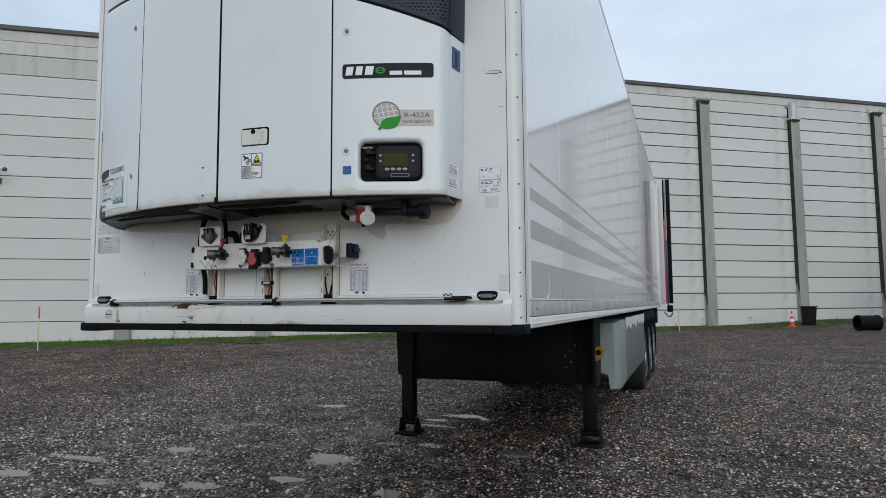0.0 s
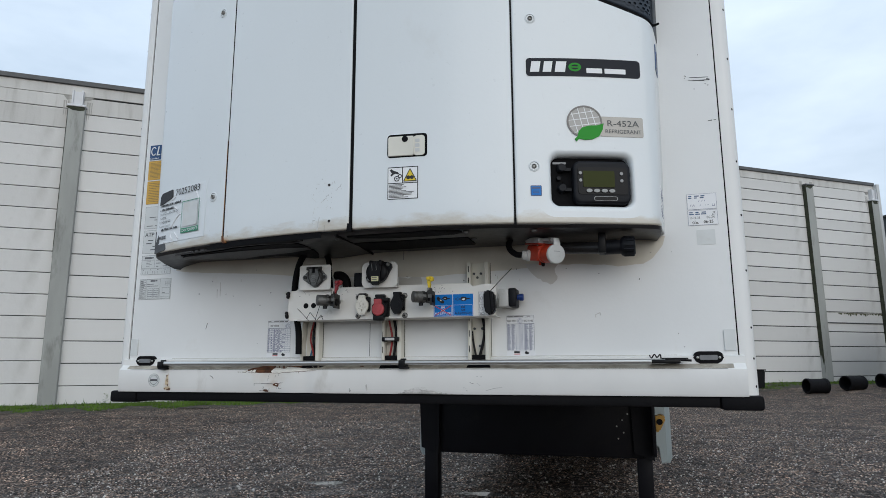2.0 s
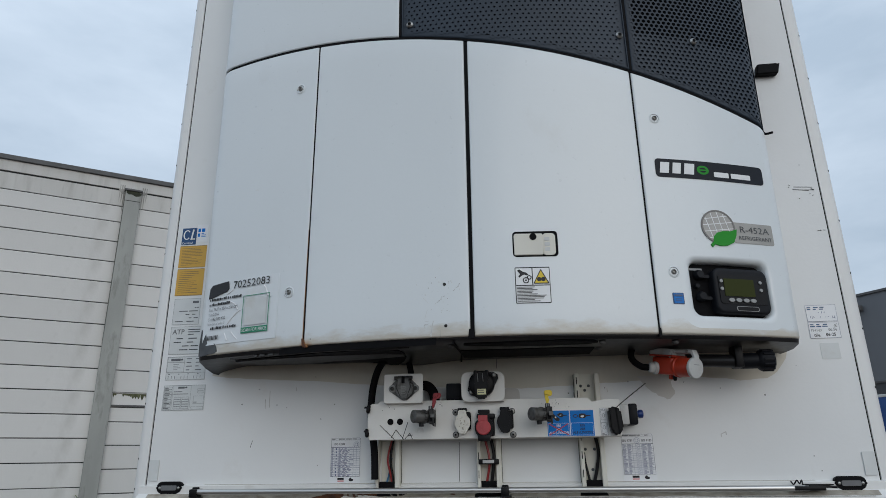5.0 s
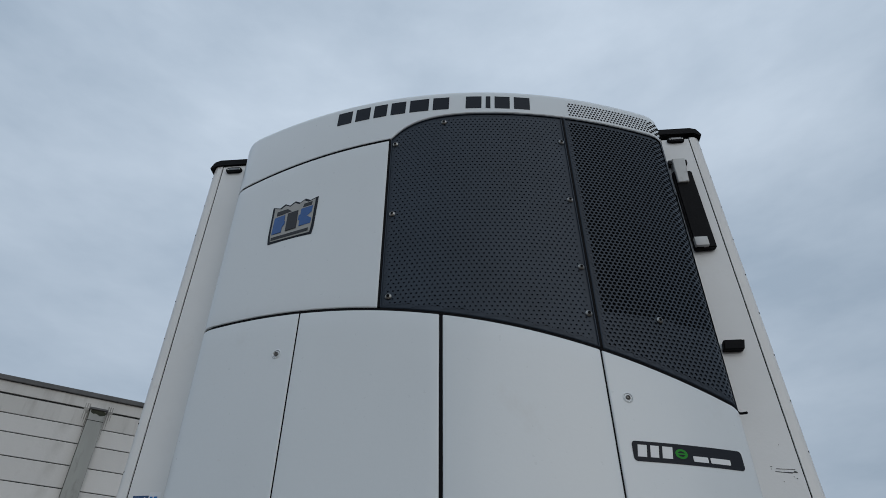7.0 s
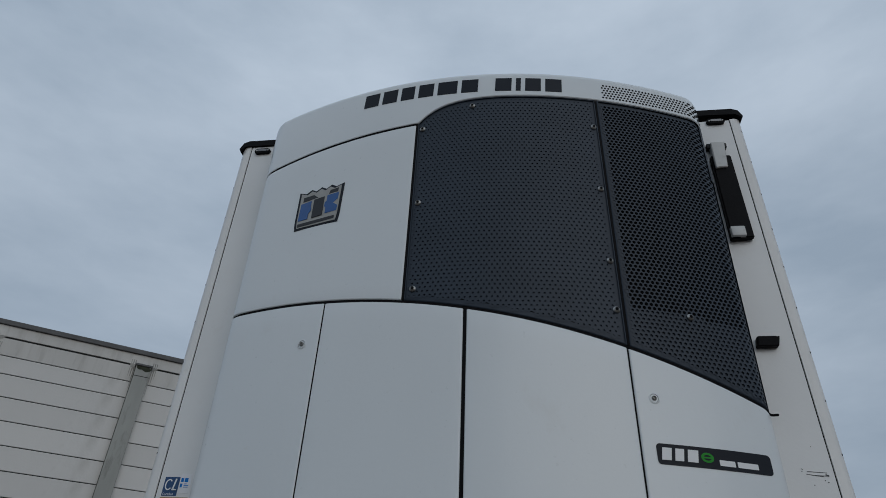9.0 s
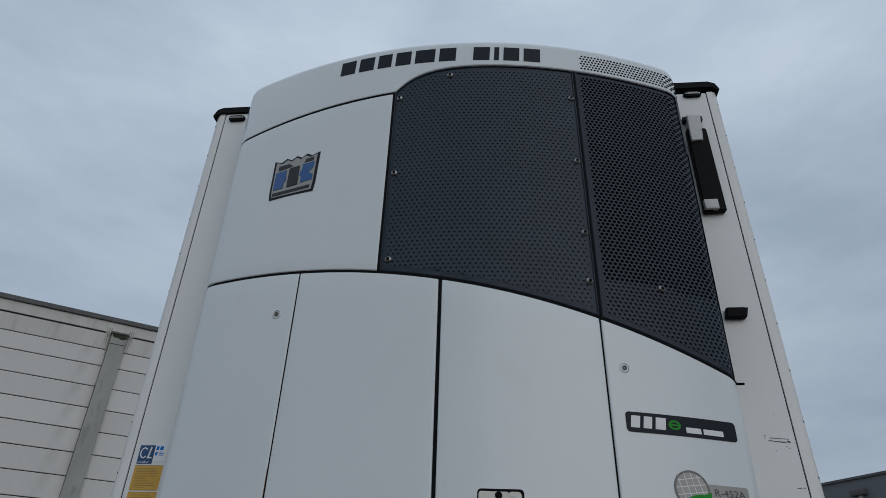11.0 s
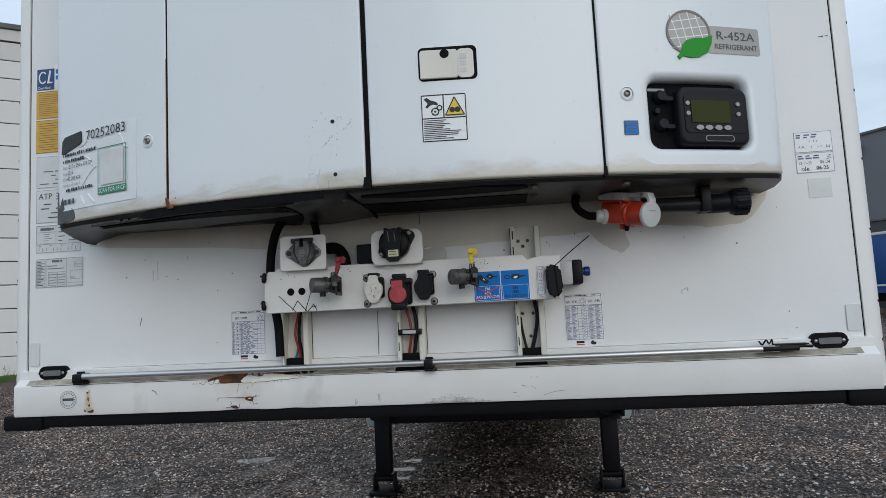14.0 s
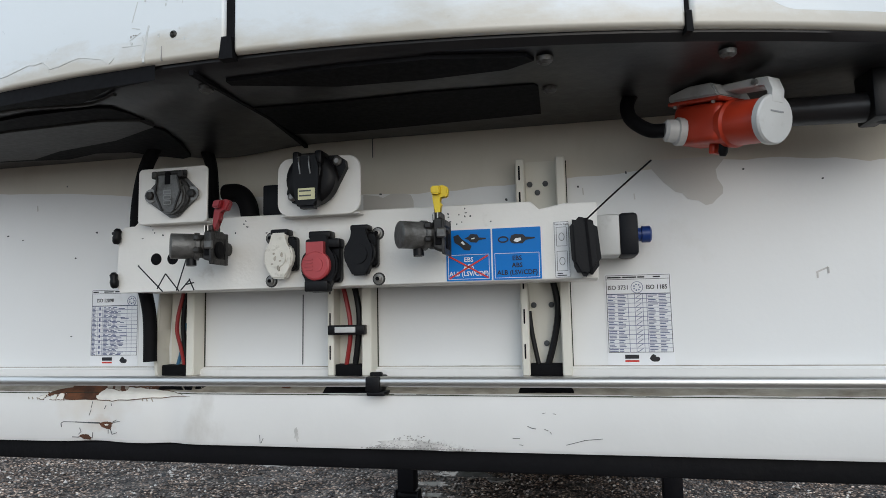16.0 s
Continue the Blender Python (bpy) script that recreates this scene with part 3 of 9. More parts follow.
def words(bm, text, x, z, height, place, y, align="LEFT", squeeze=1.0):
    """Flat letters of the built-in font; height is that of capitals."""
    cu = bpy.data.curves.new("letters", "FONT")
    cu.body, cu.align_x, cu.size, cu.resolution_u = text, align, height / 0.7, 2
    tmp = bpy.data.objects.new("letters", cu)
    scene.collection.objects.link(tmp)
    bpy.context.view_layer.update()
    me = bpy.data.meshes.new_from_object(tmp.evaluated_get(bpy.context.evaluated_depsgraph_get()))
    bpy.data.objects.remove(tmp)
    base = len(bm.verts)
    bm.verts.ensure_lookup_table()
    vs = [bm.verts.new(place(x + v.co.x * squeeze, z + v.co.y, y)) for v in me.vertices]
    for p in me.polygons:
        try:
            bm.faces.new([vs[i] for i in p.vertices])
        except ValueError:
            pass
    bpy.data.meshes.remove(me)
    bpy.data.curves.remove(cu)
    return bm


def flat(x, z, y):
    return (x, y, z)


def bars(bm, x0, x1, z0, z1, rows, y, place=flat, seed=1, fill=0.45, cols=1, gap=0.06):
    """Unreadable print: rows of short bars."""
    rnd = random.Random(seed)
    h = (z1 - z0) / rows
    w = (x1 - x0) / cols
    for c in range(cols):
        for k in range(rows):
            za = z1 - (k + 1) * h + h * (1 - fill) / 2
            xa = x0 + c * w
            xe = xa + w * (1 - gap) * rnd.uniform(0.45, 1.0)
            q = [place(xa, za, y), place(xe, za, y), place(xe, za + h * fill, y), place(xa, za + h * fill, y)]
            bm.faces.new([bm.verts.new(v) for v in q])
    return bm


def rule(bm, x0, x1, z0, z1, y, place=flat):
    bm.faces.new([bm.verts.new(place(a, b, y)) for a, b in ((x0, z0), (x1, z0), (x1, z1), (x0, z1))])
    return bm


def studs(name, parent, material, spots, shape):
    """Alike small fasteners, each its own piece on one mesh; shape builds it at the origin."""
    bm = bmesh.new()
    shape(bm)
    me = to_mesh(name, bm, material)
    for p in spots:
        m = p if isinstance(p, Matrix) else Matrix.Translation(p)
        if parent.type == "EMPTY":
            m = Matrix.Translation(-Vector(parent.location)) @ m
        share(name, me, parent, m)


# ---------------------------------------------------------------- ground
PUDDLES = [(-0.76, 5.12, .19, .10), (-0.42, 4.98, .07, .05), (-0.52, 3.41, .12, .06), (0.37, 3.38, .15, .07), (-1.16, 2.56, .20, .17), (-1.17, 1.85, .11, .07),
           (-1.73, 1.47, .14, .10), (-2.07, 1.32, .13, .06), (-2.59, 1.29, .10, .07), (-2.8, 2.4, .14, .10), (-3.46, 1.83, .26, .07), (-2.8, 5.3, .16, .12),
           (-0.96, 3.34, .10, .06), (-0.88, 4.4, .16, .05), (-0.2, 1.77, .10, .08), (-3.6, 1.2, .2, .08), (-1.0, 4.75, .14, .05)]


def far_dip(x, y):
    """The yard falls a little towards one end of the hall and rises towards the other."""
    a = radians(35.47)
    s, d = x * math.cos(a) + y * math.sin(a), -x * math.sin(a) + y * math.cos(a)
    u = min(1.0, max(0.0, (d - 6) / 18))
    w = min(1.0, max(0.0, (s - 24) / 9))
    return (max(-0.6, min(0.0, (s - 15) * 0.0075)) + 0.28 * w * w * (3 - 2 * w)) * u * u * (3 - 2 * u)


def rough(x, y):
    h = 0.022 * noise.noise(Vector((x * 1.9, y * 1.9, 0))) + 0.018 * noise.noise(Vector((x * 5.5, y * 5.5, 3))) - 0.004
    for px, py, rx, ry in PUDDLES:
        q = ((x - px) / rx) ** 2 + ((y - py) / ry) ** 2
        if q < 2.2:
            h = min(h, 0.25 * h - 0.010 + 0.006 * q)
    return h


def build_ground():
    """One sheet to the horizon; the yard near the trailer is rough, the rest even."""
    xs = [-600, -200, -80, -40, -30] + [-25 + 0.2 * k for k in range(80)] + [-9 + 0.07 * k for k in range(258)] + [9.2 + 0.2 * k for k in range(80)] + [30, 40, 80, 200, 600]
    ys = [-600, -200, -80, -40, -20, -10, -5] + [-1.5 + 0.07 * k for k in range(236)] + [15.2 + 0.2 * k for k in range(115)] + [40, 44, 60, 80, 200, 600]
    rnd = random.Random(12)
    verts = []
    for y in ys:
        for x in xs:
            near = -8.9 < x < 9 and -1.4 < y < 14.9
            far = -25 < x < 25 and -1.4 < y < 38
            h = rough(x, y) + rnd.uniform(-0.010, 0.010) if near else 0.03 * noise.noise(Vector((x * 1.2, y * 1.2, 0))) + rnd.uniform(-0.022, 0.022) if far else 0.0
            verts.append((x, y, h + far_dip(x, y)))
    n = len(xs)
    faces = [(j * n + i, j * n + i + 1, (j + 1) * n + i + 1, (j + 1) * n + i) for j in range(len(ys) - 1) for i in range(n - 1)]
    me = bpy.data.meshes.new("ground")
    me.from_pydata(verts, [], faces)
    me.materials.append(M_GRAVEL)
    me.polygons.foreach_set("use_smooth", [True] * len(me.polygons))
    tagged(new("ground", me), "wet dark gravel yard with small stones and puddles", "ground", kind="structure")


build_ground()

for n_p, (px, py, rx, ry) in enumerate(PUDDLES):
    bm = bmesh.new()
    slab(bm, blob(px, py, rx * 1.25, ry * 1.3, n_p + 3, n=56, rough=0.34), 0.002, -0.02, lambda x, z, y: (x, z, y))
    solo("puddle", bm, M_WATER, "shallow rain puddle mirroring the grey sky", "puddle", "rain puddles", kind="structure", smooth=False)


def build_stones():
    rnd = random.Random(5)
    verts, faces = [], []
    for k in range(56000):
        far = rnd.random() ** 1.6
        y = -0.6 + far * 15
        x = rnd.uniform(-4.6 - far * 5, 4.0 + far * 6)
        r = rnd.uniform(0.007, 0.017) * (1.5 if rnd.random() < 0.08 else 1)
        base = rough(x, y) + far_dip(x, y)
        n = len(verts)
        a0 = rnd.uniform(0, 6.28)
        for j in range(5):
            a = a0 + j * math.tau / 5
            q = r * rnd.uniform(0.7, 1.15)
            verts.append((x + q * math.cos(a), y + q * math.sin(a), base + r * rnd.uniform(0.0, 0.45)))
        verts.append((x + rnd.uniform(-.3, .3) * r, y + rnd.uniform(-.3, .3) * r, base + r * rnd.uniform(0.7, 1.2)))
        verts.append((x, y, base - 0.012))
        for j in range(5):
            faces.append((n + j, n + (j + 1) % 5, n + 5))
            faces.append((n + (j + 1) % 5, n + j, n + 6))
    me = bpy.data.meshes.new("gravel_stones")
    me.from_pydata(verts, [], faces)
    me.materials.append(M_STONE)
    tagged(new("gravel_stones", me), "loose wet grey and pale gravel stones", "gravel", kind="stuff")


build_stones()

# ---------------------------------------------------------------- semi-trailer
TR = thing("refrigerated_trailer", (0, 7, 0), "white refrigerated box semi-trailer standing on its landing legs", "semi-trailer")
ZB, ZT, YE = 1.43, 4.235, 13.4


def front_wall():
    bm = box(bmesh.new(), -1.2405, 1.2405, 0, 0.07, ZB, 4.21, 0.002, 1)
    w = part("front_wall", bm, M_BULK, TR, "white bulkhead panel with scuffs and water stains")
    bm = bmesh.new()
    # pen marks, nicks and scrapes
    for a, b in (((1.135, 2.503), (1.141, 2.500)), ((1.152, 2.4935), (1.217, 2.4885)), ((1.147, 2.4845), (1.203, 2.4758)), ((1.165, 2.481), (1.219, 2.4775)), ((1.134, 2.494), (1.137, 2.492)), ((1.205, 2.320), (1.216, 2.3195)), ((1.224, 2.321), (1.232, 2.320)),
                 ((-0.86, 1.60), (-0.853, 1.625)), ((-0.103, 1.609), (-0.104, 1.480)), ((0.036, 1.86), (0.036, 1.90))):
        slab(bm, stroke(a, b, 0.0017), -0.0012, 0.0)
    for x, z, r in ((1.218, 2.479, .004), (1.213, 2.482, .003), (1.166, 2.447, .0018), (1.214, 2.457, .0022), (1.205, 2.463, .0018), (1.187, 2.580, .0018), (1.216, 2.320, .0026)):
        slab(bm, blob(x, z, r, r * .7, int(x * 1000), 8), -0.0014, 0.0)
    for k in range(26):
        rnd = random.Random(k)
        x, z = rnd.uniform(-1.15, 1.15), rnd.uniform(1.5, 1.86)
        slab(bm, blob(x, z, rnd.uniform(.0012, .003), rnd.uniform(.001, .0025), k, 7), -0.0009, 0.0)
    tagged(part("scratch", bm, M_RUBMARK, w), kind="stuff")
    for a, b in (((0.772, 1.622), (0.79, 1.630)), ((0.79, 1.630), (0.79, 1.620)), ((0.774, 1.622), (0.774, 1.613))):
        part("faint_mark", slab(bmesh.new(), stroke(a, b, 0.0026), -0.0008, 0.0), M_SMUDGE, w, smooth=False)
    # beige grime that the rain never washes, with its tide line, and damp patches
    tide = [(1.02, 1.868), (.985, 1.822), (.95, 1.803), (.862, 1.797), (.804, 1.804), (.731, 1.812), (.63, 1.815), (.535, 1.806), (.347, 1.795), (.267, 1.792), (.122, 1.788), (-.2, 1.80), (-.473, 1.817), (-.628, 1.831), (-.797, 1.840), (-.90, 1.846), (-1.02, 1.858)]
    fine = []
    for (xa, za), (xb, zb) in zip(tide, tide[1:]):
        for k in range(6):
            x = xa + (xb - xa) * k / 6
            fine.append((x, za + (zb - za) * k / 6 + 0.004 * noise.noise(Vector((x * 14, 0, 2))) + 0.002 * noise.noise(Vector((x * 45, 0, 5)))))
    bm = slab(bmesh.new(), [(-1.03, 1.90), (1.03, 1.90)] + fine + [(-1.03, 1.86)], -0.0006, 0.0)
    part("grime_band", bm, M_STAIN, w, "beige grime band sheltered below the unit", smooth=False)
    bm = slab(bmesh.new(), [(.017, 1.80), (.017, 1.791), (.046, 1.787), (.055, 1.783), (.071, 1.790), (.095, 1.789), (.108, 1.786), (.113, 1.775), (.114, 1.74), (.017, 1.74)], -0.0009, 0.0)
    part("damp_patch", bm, M_WET, w, "grey damp patch", smooth=False)
    bm = slab(bmesh.new(), [(.52, 1.82), (.534, 1.800), (.548, 1.782), (.567, 1.764), (.578, 1.761), (.586, 1.751), (.603, 1.747), (.614, 1.739), (.624, 1.741), (.632, 1.749), (.641, 1.757), (.642, 1.768), (.634, 1.782), (.632, 1.798), (.65, 1.82)], -0.0009, 0.0)
    part("damp_patch", bm, M_WET, w, "grey damp patch", smooth=False)
    for x, z, l in ((-.80, 1.80, .06), (-.815, 1.77, .035), (-.70, 1.81, .012), (.30, 1.77, .02), (.50, 1.765, .01), (.415, 1.78, .012)):
        part("dirt_run", slab(bmesh.new(), stroke((x, z), (x + .001, z - l), .0022), -0.0007, 0.0), M_SMUDGE, w, smooth=False)
    return w


WALL = front_wall()


def corner_post(s):
    bm = bmesh.new()
    pts = [(1.2445, -0.002), (1.262, -0.002)] + [(1.262 + 0.038 * math.sin(radians(a)), 0.036 - 0.038 * math.cos(radians(a))) for a in range(10, 91, 16)] + [(1.30, 0.135), (1.2445, 0.135)]
    lo = [bm.verts.new((s * x, y, ZB - 0.09)) for x, y in pts]
    hi = [bm.verts.new((s * x, y, 4.215)) for x, y in pts]
    for i in range(len(pts)):
        j = (i + 1) % len(pts)
        bm.faces.new((lo[i], lo[j], hi[j], hi[i]))
    bm.faces.new(lo)
    bm.faces.new(hi)
    post = part("corner_post", bm, M_POST, TR, "white rounded corner post with rivets")
    part("side_seam", box(bmesh.new(), *sorted((s * 1.299, s * 1.3007)), .064, .073, 1.345, 4.21), M_CORE, post, "dark seam on the side of the post")
    bm = bmesh.new()
    lathe(bm, (0, 0.002, 0), (0, -0.0035, 0), [(0, .0065), (.5, .0065), (1, .003)], 10)
    me = to_mesh("rivet", bm, M_RUBBER)
    for k in range(15):
        share("rivet", me, post, pose(s * 1.288, 0.012, 1.37 + 0.1975 * k + (0.085 if k == 0 else 0) * 0, 0, 0, s * 45))
    share("rivet", me, post, pose(s * 1.288, 0.012, 1.463, 0, 0, s * 45))
    return post


corner_post(1)
corner_post(-1)
for s in (-1, 1):
    bm = box(bmesh.new(), *sorted((s * 1.2395, s * 1.2455)), 0.004, 0.05, 1.46, 4.2)
    part("post_joint", bm, M_CORE, TR, "dark sealed joint beside the corner post")


def side_walls():
    ys = [0.139] + [0.935 + 1.245 * k for k in range(10)] + [13.1]
    zr = [(2.075, 2.096), (1.918, 1.976), (1.733, 1.824), (1.456, 1.632)]
    for s in (-1, 1):
        for a, b in zip(ys, ys[1:]):
            bm = box(bmesh.new(), *sorted((s * 1.3, s * 1.25)), a + 0.003, b - 0.003, 1.448, 4.19, 0.0015, 1)
            sheet = part("side_panel", bm, M_SIDE, TR, "glossy white side sheet")
            for z0, z1 in zr:
                bm = box(bmesh.new(), *sorted((s * 1.3006, s * 1.299)), max(a + 0.003, 0.18), b - 0.003, z0, z1)
                part("stripe", bm, M_STRIPE, sheet, "grey film stripe")
        bm = box(bmesh.new(), *sorted((s * 1.24, s * 1.244)), 0.14, 13.1, 1.45, 4.19)
        part("side_core", bm, M_INKG, TR, "dark joint behind the side sheets")
        bm = box(bmesh.new(), *sorted((s * 1.304, s * 1.22)), 0.137, 13.38, 1.372, 1.445, 0.004)
        rub = part("rub_rail", bm, M_RUB, TR, "scratched aluminium rub rail")
        bm = box(bmesh.new(), *sorted((s * 1.308, s * 1.22)), 0.137, 13.38, 1.318, 1.368, 0.006)
        box(bm, *sorted((s * 1.312, s * 1.22)), 0.137, 13.38, 1.334, 1.342, 0.002)
        part("side_rail", bm, M_POST, TR, "white ribbed lower side rail")
        bm = box(bmesh.new(), *sorted((s * 1.304, s * 1.2)), 0.13, 13.3, 4.192, 4.24, 0.012)
        part("roof_rail", bm, M_POST, TR)
        bm = bmesh.new()
        for z in (1.425,):
            for k in range(14):
                cyl(bm, (s * 1.304, 0.25 + 0.95 * k, z - 0.02), (s * 1.3065, 0.25 + 0.95 * k, z - 0.02), 0.006, seg=8)
        tagged(part("rail_rivets", bm, M_SCREW, rub), kind="stuff")
    for ya, za, yb, zb, w in ((.585, 1.585, .575, 1.47, .012), (.40, 1.418, .70, 1.421, .010), (5.9, 1.584, 8.6, 1.60, .012), (.52, 1.46, .56, 1.47, .016)):
        bm = slab(bmesh.new(), stroke((ya, za), (yb, zb), w), 1.3015, 1.2995, lambda a, b, c: (c, a, b))
        part("scrape", bm, M_CHIP, TR, "pale scrape in the side film", smooth=False)
    bm = box(bmesh.new(), -1.19, 1.19, 0.06, 13.3, 4.195, 4.232, 0.004)
    part("roof", bm, M_POST, TR, "flat white roof skin")
    bm = box(bmesh.new(), -1.22, 1.22, 0.08, 13.3, 1.30, 1.42)
    part("box_floor", bm, M_CHASSIS, TR, "dark underside of the box floor")
    bm = box(bmesh.new(), -1.24, 1.24, 13.2, 13.36, 1.40, 4.19, 0.01)
    part("rear_frame", bm, M_POST, TR)
    for s in (-1, 1):
        bm = box(bmesh.new(), *sorted((s * 1.29, s * 1.335)), 13.10, 13.22, 1.38, 4.2, 0.01)
        part("rear_post", bm, M_POST, TR, "white rear post")
    # tail of the trailer: gasket, strips and buffer seen edge on
    for s in (1,):
        bm = box(bmesh.new(), 1.51, 1.60, 13.30, 13.40, 1.40, 4.36, 0.02)
        part("door_gasket", bm, M_RUBBER, TR, "black rubber edge of the open rear door")
        bm = box(bmesh.new(), 1.31, 1.44, 13.24, 13.36, 1.40, 4.34, 0.012)
        part("open_rear_door", bm, M_LGREY, TR, "pale grey edge of the rear door folded open")
        bm = box(bmesh.new(), 1.442, 1.472, 13.25, 13.35, 1.40, 3.4, 0.006)
        part("red_strip", bm, M_REDS, TR, "red strip at the tail")
        bm = box(bmesh.new(), 1.442, 1.472, 13.25, 13.35, 3.41, 4.34, 0.006)
        part("dark_strip", bm, M_RUBBER, TR)
        bm = box(bmesh.new(), 1.474, 1.508, 13.27, 13.37, 1.36, 2.9, 0.006)
        part("blue_strip", bm, M_NAVY, TR, "dark blue strip at the tail")
        bm = cyl(bmesh.new(), (1.49, 13.30, 2.9), (1.49, 13.30, 4.4), 0.012)
        part("lock_rod", bm, M_STEEL, TR)
        bm = box(bmesh.new(), 1.46, 1.59, 13.26, 13.40, 1.20, 1.36, 0.02)
        part("rear_buffer", bm, M_RUBBER, TR)
        bm = tube(bmesh.new(), [(1.40, 13.3, 1.21), (1.46, 13.3, 1.12), (1.53, 13.28, 1.10), (1.58, 13.25, 1.19)], 0.018)
        part("door_handle", bm, M_STEEL, TR)


side_walls()


def roof_corners():
    for s in (-1, 1):
        bm = bmesh.new()
        up = .030 if s > 0 else 0.0
        pts = [(0.9, 4.211 + up), (1.276, 4.211 + up), (1.303, 4.180 + up), (1.310, 4.196 + up), (1.292, 4.236 + up), (1.26, 4.250 + up), (0.9, 4.250 + up)]
        slab(bm, [(s * x, z) for x, z in (pts if s > 0 else reversed(pts))], -0.012, 0.14)
        bmesh.ops.bevel(bm, geom=bm.edges[:], offset=0.003, segments=1, affect="EDGES")
        part("roof_corner_cap", bm, M_RUBBER, TR, "black plastic roof corner cap")
    bm = box(bmesh.new(), -0.9, 0.9, -0.006, 0.14, 4.208, 4.258, 0.004)
    part("roof_front_trim", bm, M_RUBBER, TR)


roof_corners()


def lower_front():
    # folded white rail with dents
    bm = bmesh.new()
    prof = [(0.0, 1.475), (-0.014, 1.472), (-0.014, 1.448), (-0.0355, 1.4285), (-0.036, 1.424), (-0.036, 1.345), (-0.032, 1.337), (0.06, 1.337), (0.06, 1.475)]
    xs = [-1.258 + 2.516 * k / 140 for k in range(141)]

    def dent_at(x):
        return 0.010 * math.exp(-((x + 0.52) / 0.05) ** 2) + 0.008 * math.exp(-((x + 0.36) / 0.03) ** 2) + 0.002 * math.exp(-((x - 0.12) / 0.06) ** 2)

    def ledge(x, z, off):
        """A point of the rail's sloping ledge or upright face, dents and all, off metres behind it."""
        d = dent_at(x)
        ze, ye = 1.4285 - .8 * d, -.0358 + d
        return (x, (-.0142 + (ye + .0142) * min(1, max(0, (1.448 - z) / (1.448 - ze)))) + off, z)

    rows = []
    for x in xs:
        dent = dent_at(x)
        rows.append([bm.verts.new((x, y + (dent * (1 if 3 <= k <= 6 else 0)), z - (dent * 0.8 if k in (3, 4) else 0) + (dent * 0.12 if k == 6 else 0))) for k, (y, z) in enumerate(prof)])
    n = len(prof)
    for a, b in zip(rows, rows[1:]):
        for k in range(n):
            bm.faces.new((a[k], a[(k + 1) % n], b[(k + 1) % n], b[k]))
    bm.faces.new(rows[0])
    bm.faces.new(list(reversed(rows[-1])))
    rail = part("front_rail", bm, M_RAIL, TR, "white painted front rail, dented and rusting in places")
    for name, mt, y, items in (
        ("rust_patch", M_RUST, -0.0376, [(-1.011, 1.404, .0022, .004, 4), (-1.008, 1.385, .0025, .005, 5), (-1.005, 1.366, .002, .005, 8), (-0.999, 1.348, .012, .003, 6), (-1.018, 1.350, .003, .003, 9)]),
        ("rust_run", M_STAINR, -0.0366, [(-1.009, 1.385, .006, .026, 21), (-1.005, 1.352, .018, .006, 24)]),
        ("scuff", M_SMUDGE, -0.0366, [(-0.10, 1.36, .004, .010, 33), (0.115, 1.346, .070, .007, 34)])):
        for cx, cz, rx, rz, sd in items:
            part(name, slab(bmesh.new(), blob(cx, cz, rx, rz, sd, 26, 0.6), y, y + 0.003), mt, rail, smooth=False)
    bm = bmesh.new()
    for line, w in (([(-.591, 1.3646), (-.592, 1.3718), (-.587, 1.3747), (-.563, 1.374)], .0010), ([(-.563, 1.374), (-.538, 1.3726)], .0016), ([(-.538, 1.3726), (-.512, 1.3720)], .0026), ([(-.483, 1.3735), (-.471, 1.3793)], .0009), ([(-.479, 1.3740), (-.462, 1.3773)], .0009), ([(-.485, 1.361), (-.481, 1.3518), (-.469, 1.3555)], .0011),
                    ([(-.491, 1.360), (-.491, 1.3523)], .0008), ([(-.568, 1.3458), (-.554, 1.345)], .0012), ([(-.554, 1.3628), (-.551, 1.3557), (-.556, 1.3503)], .0007), ([(-.527, 1.3544), (-.528, 1.3438)], .0009), ([(-.529, 1.4129), (-.532, 1.4004)], .0007), ([(-.532, 1.3969), (-.536, 1.3861)], .0007), ([(-.498, 1.4061), (-.502, 1.399)], .0009), ([(-.485, 1.4098), (-.484, 1.4052)], .0007),
                    ([(.310, 1.381), (.317, 1.378), (.324, 1.377)], .0010), ([(-.80, 1.405), (-.788, 1.399), (-.784, 1.392)], .0016)):
        for a, b in zip(line, line[1:]):
            slab(bm, stroke(a, b, w), -0.0012, .0008, ledge)
    tagged(part("scratch", bm, M_RUBMARK, rail), kind="stuff")
    bm = bmesh.new()
    rnd = random.Random(77)
    for k in range(150):
        x = rnd.gauss(.117, .042)
        z = 1.3405 + .024 * math.exp(-((x - .115) / .055) ** 2) * rnd.random() ** 2.2
        slab(bm, blob(x, z, rnd.uniform(.0005, .0017), rnd.uniform(.0004, .0011), k, 7), -0.0371 - .000002 * k, -0.035)
    tagged(part("speckled_scuff", bm, M_SCUFF, rail, "dark rubbed speckle on the paint"), kind="stuff")
    bm = bmesh.new()
    x = .03
    while x < .20:
        w, h = rnd.uniform(.003, .009), rnd.uniform(.001, .0055) * math.exp(-((x - .12) / .07) ** 2)
        slab(bm, [(x, 1.3385), (x + w, 1.3385), (x + w * .8, 1.3395 + h + .001), (x + w * .4, 1.3395 + h * .5 + .001), (x + w * .15, 1.3395 + h)], -0.0371, -0.035)
        x += w * rnd.uniform(.8, 1.6)
    tagged(part("worn_edge", bm, M_SCUFF, rail, "dark worn lower edge"), kind="stuff")
    bm = bmesh.new()
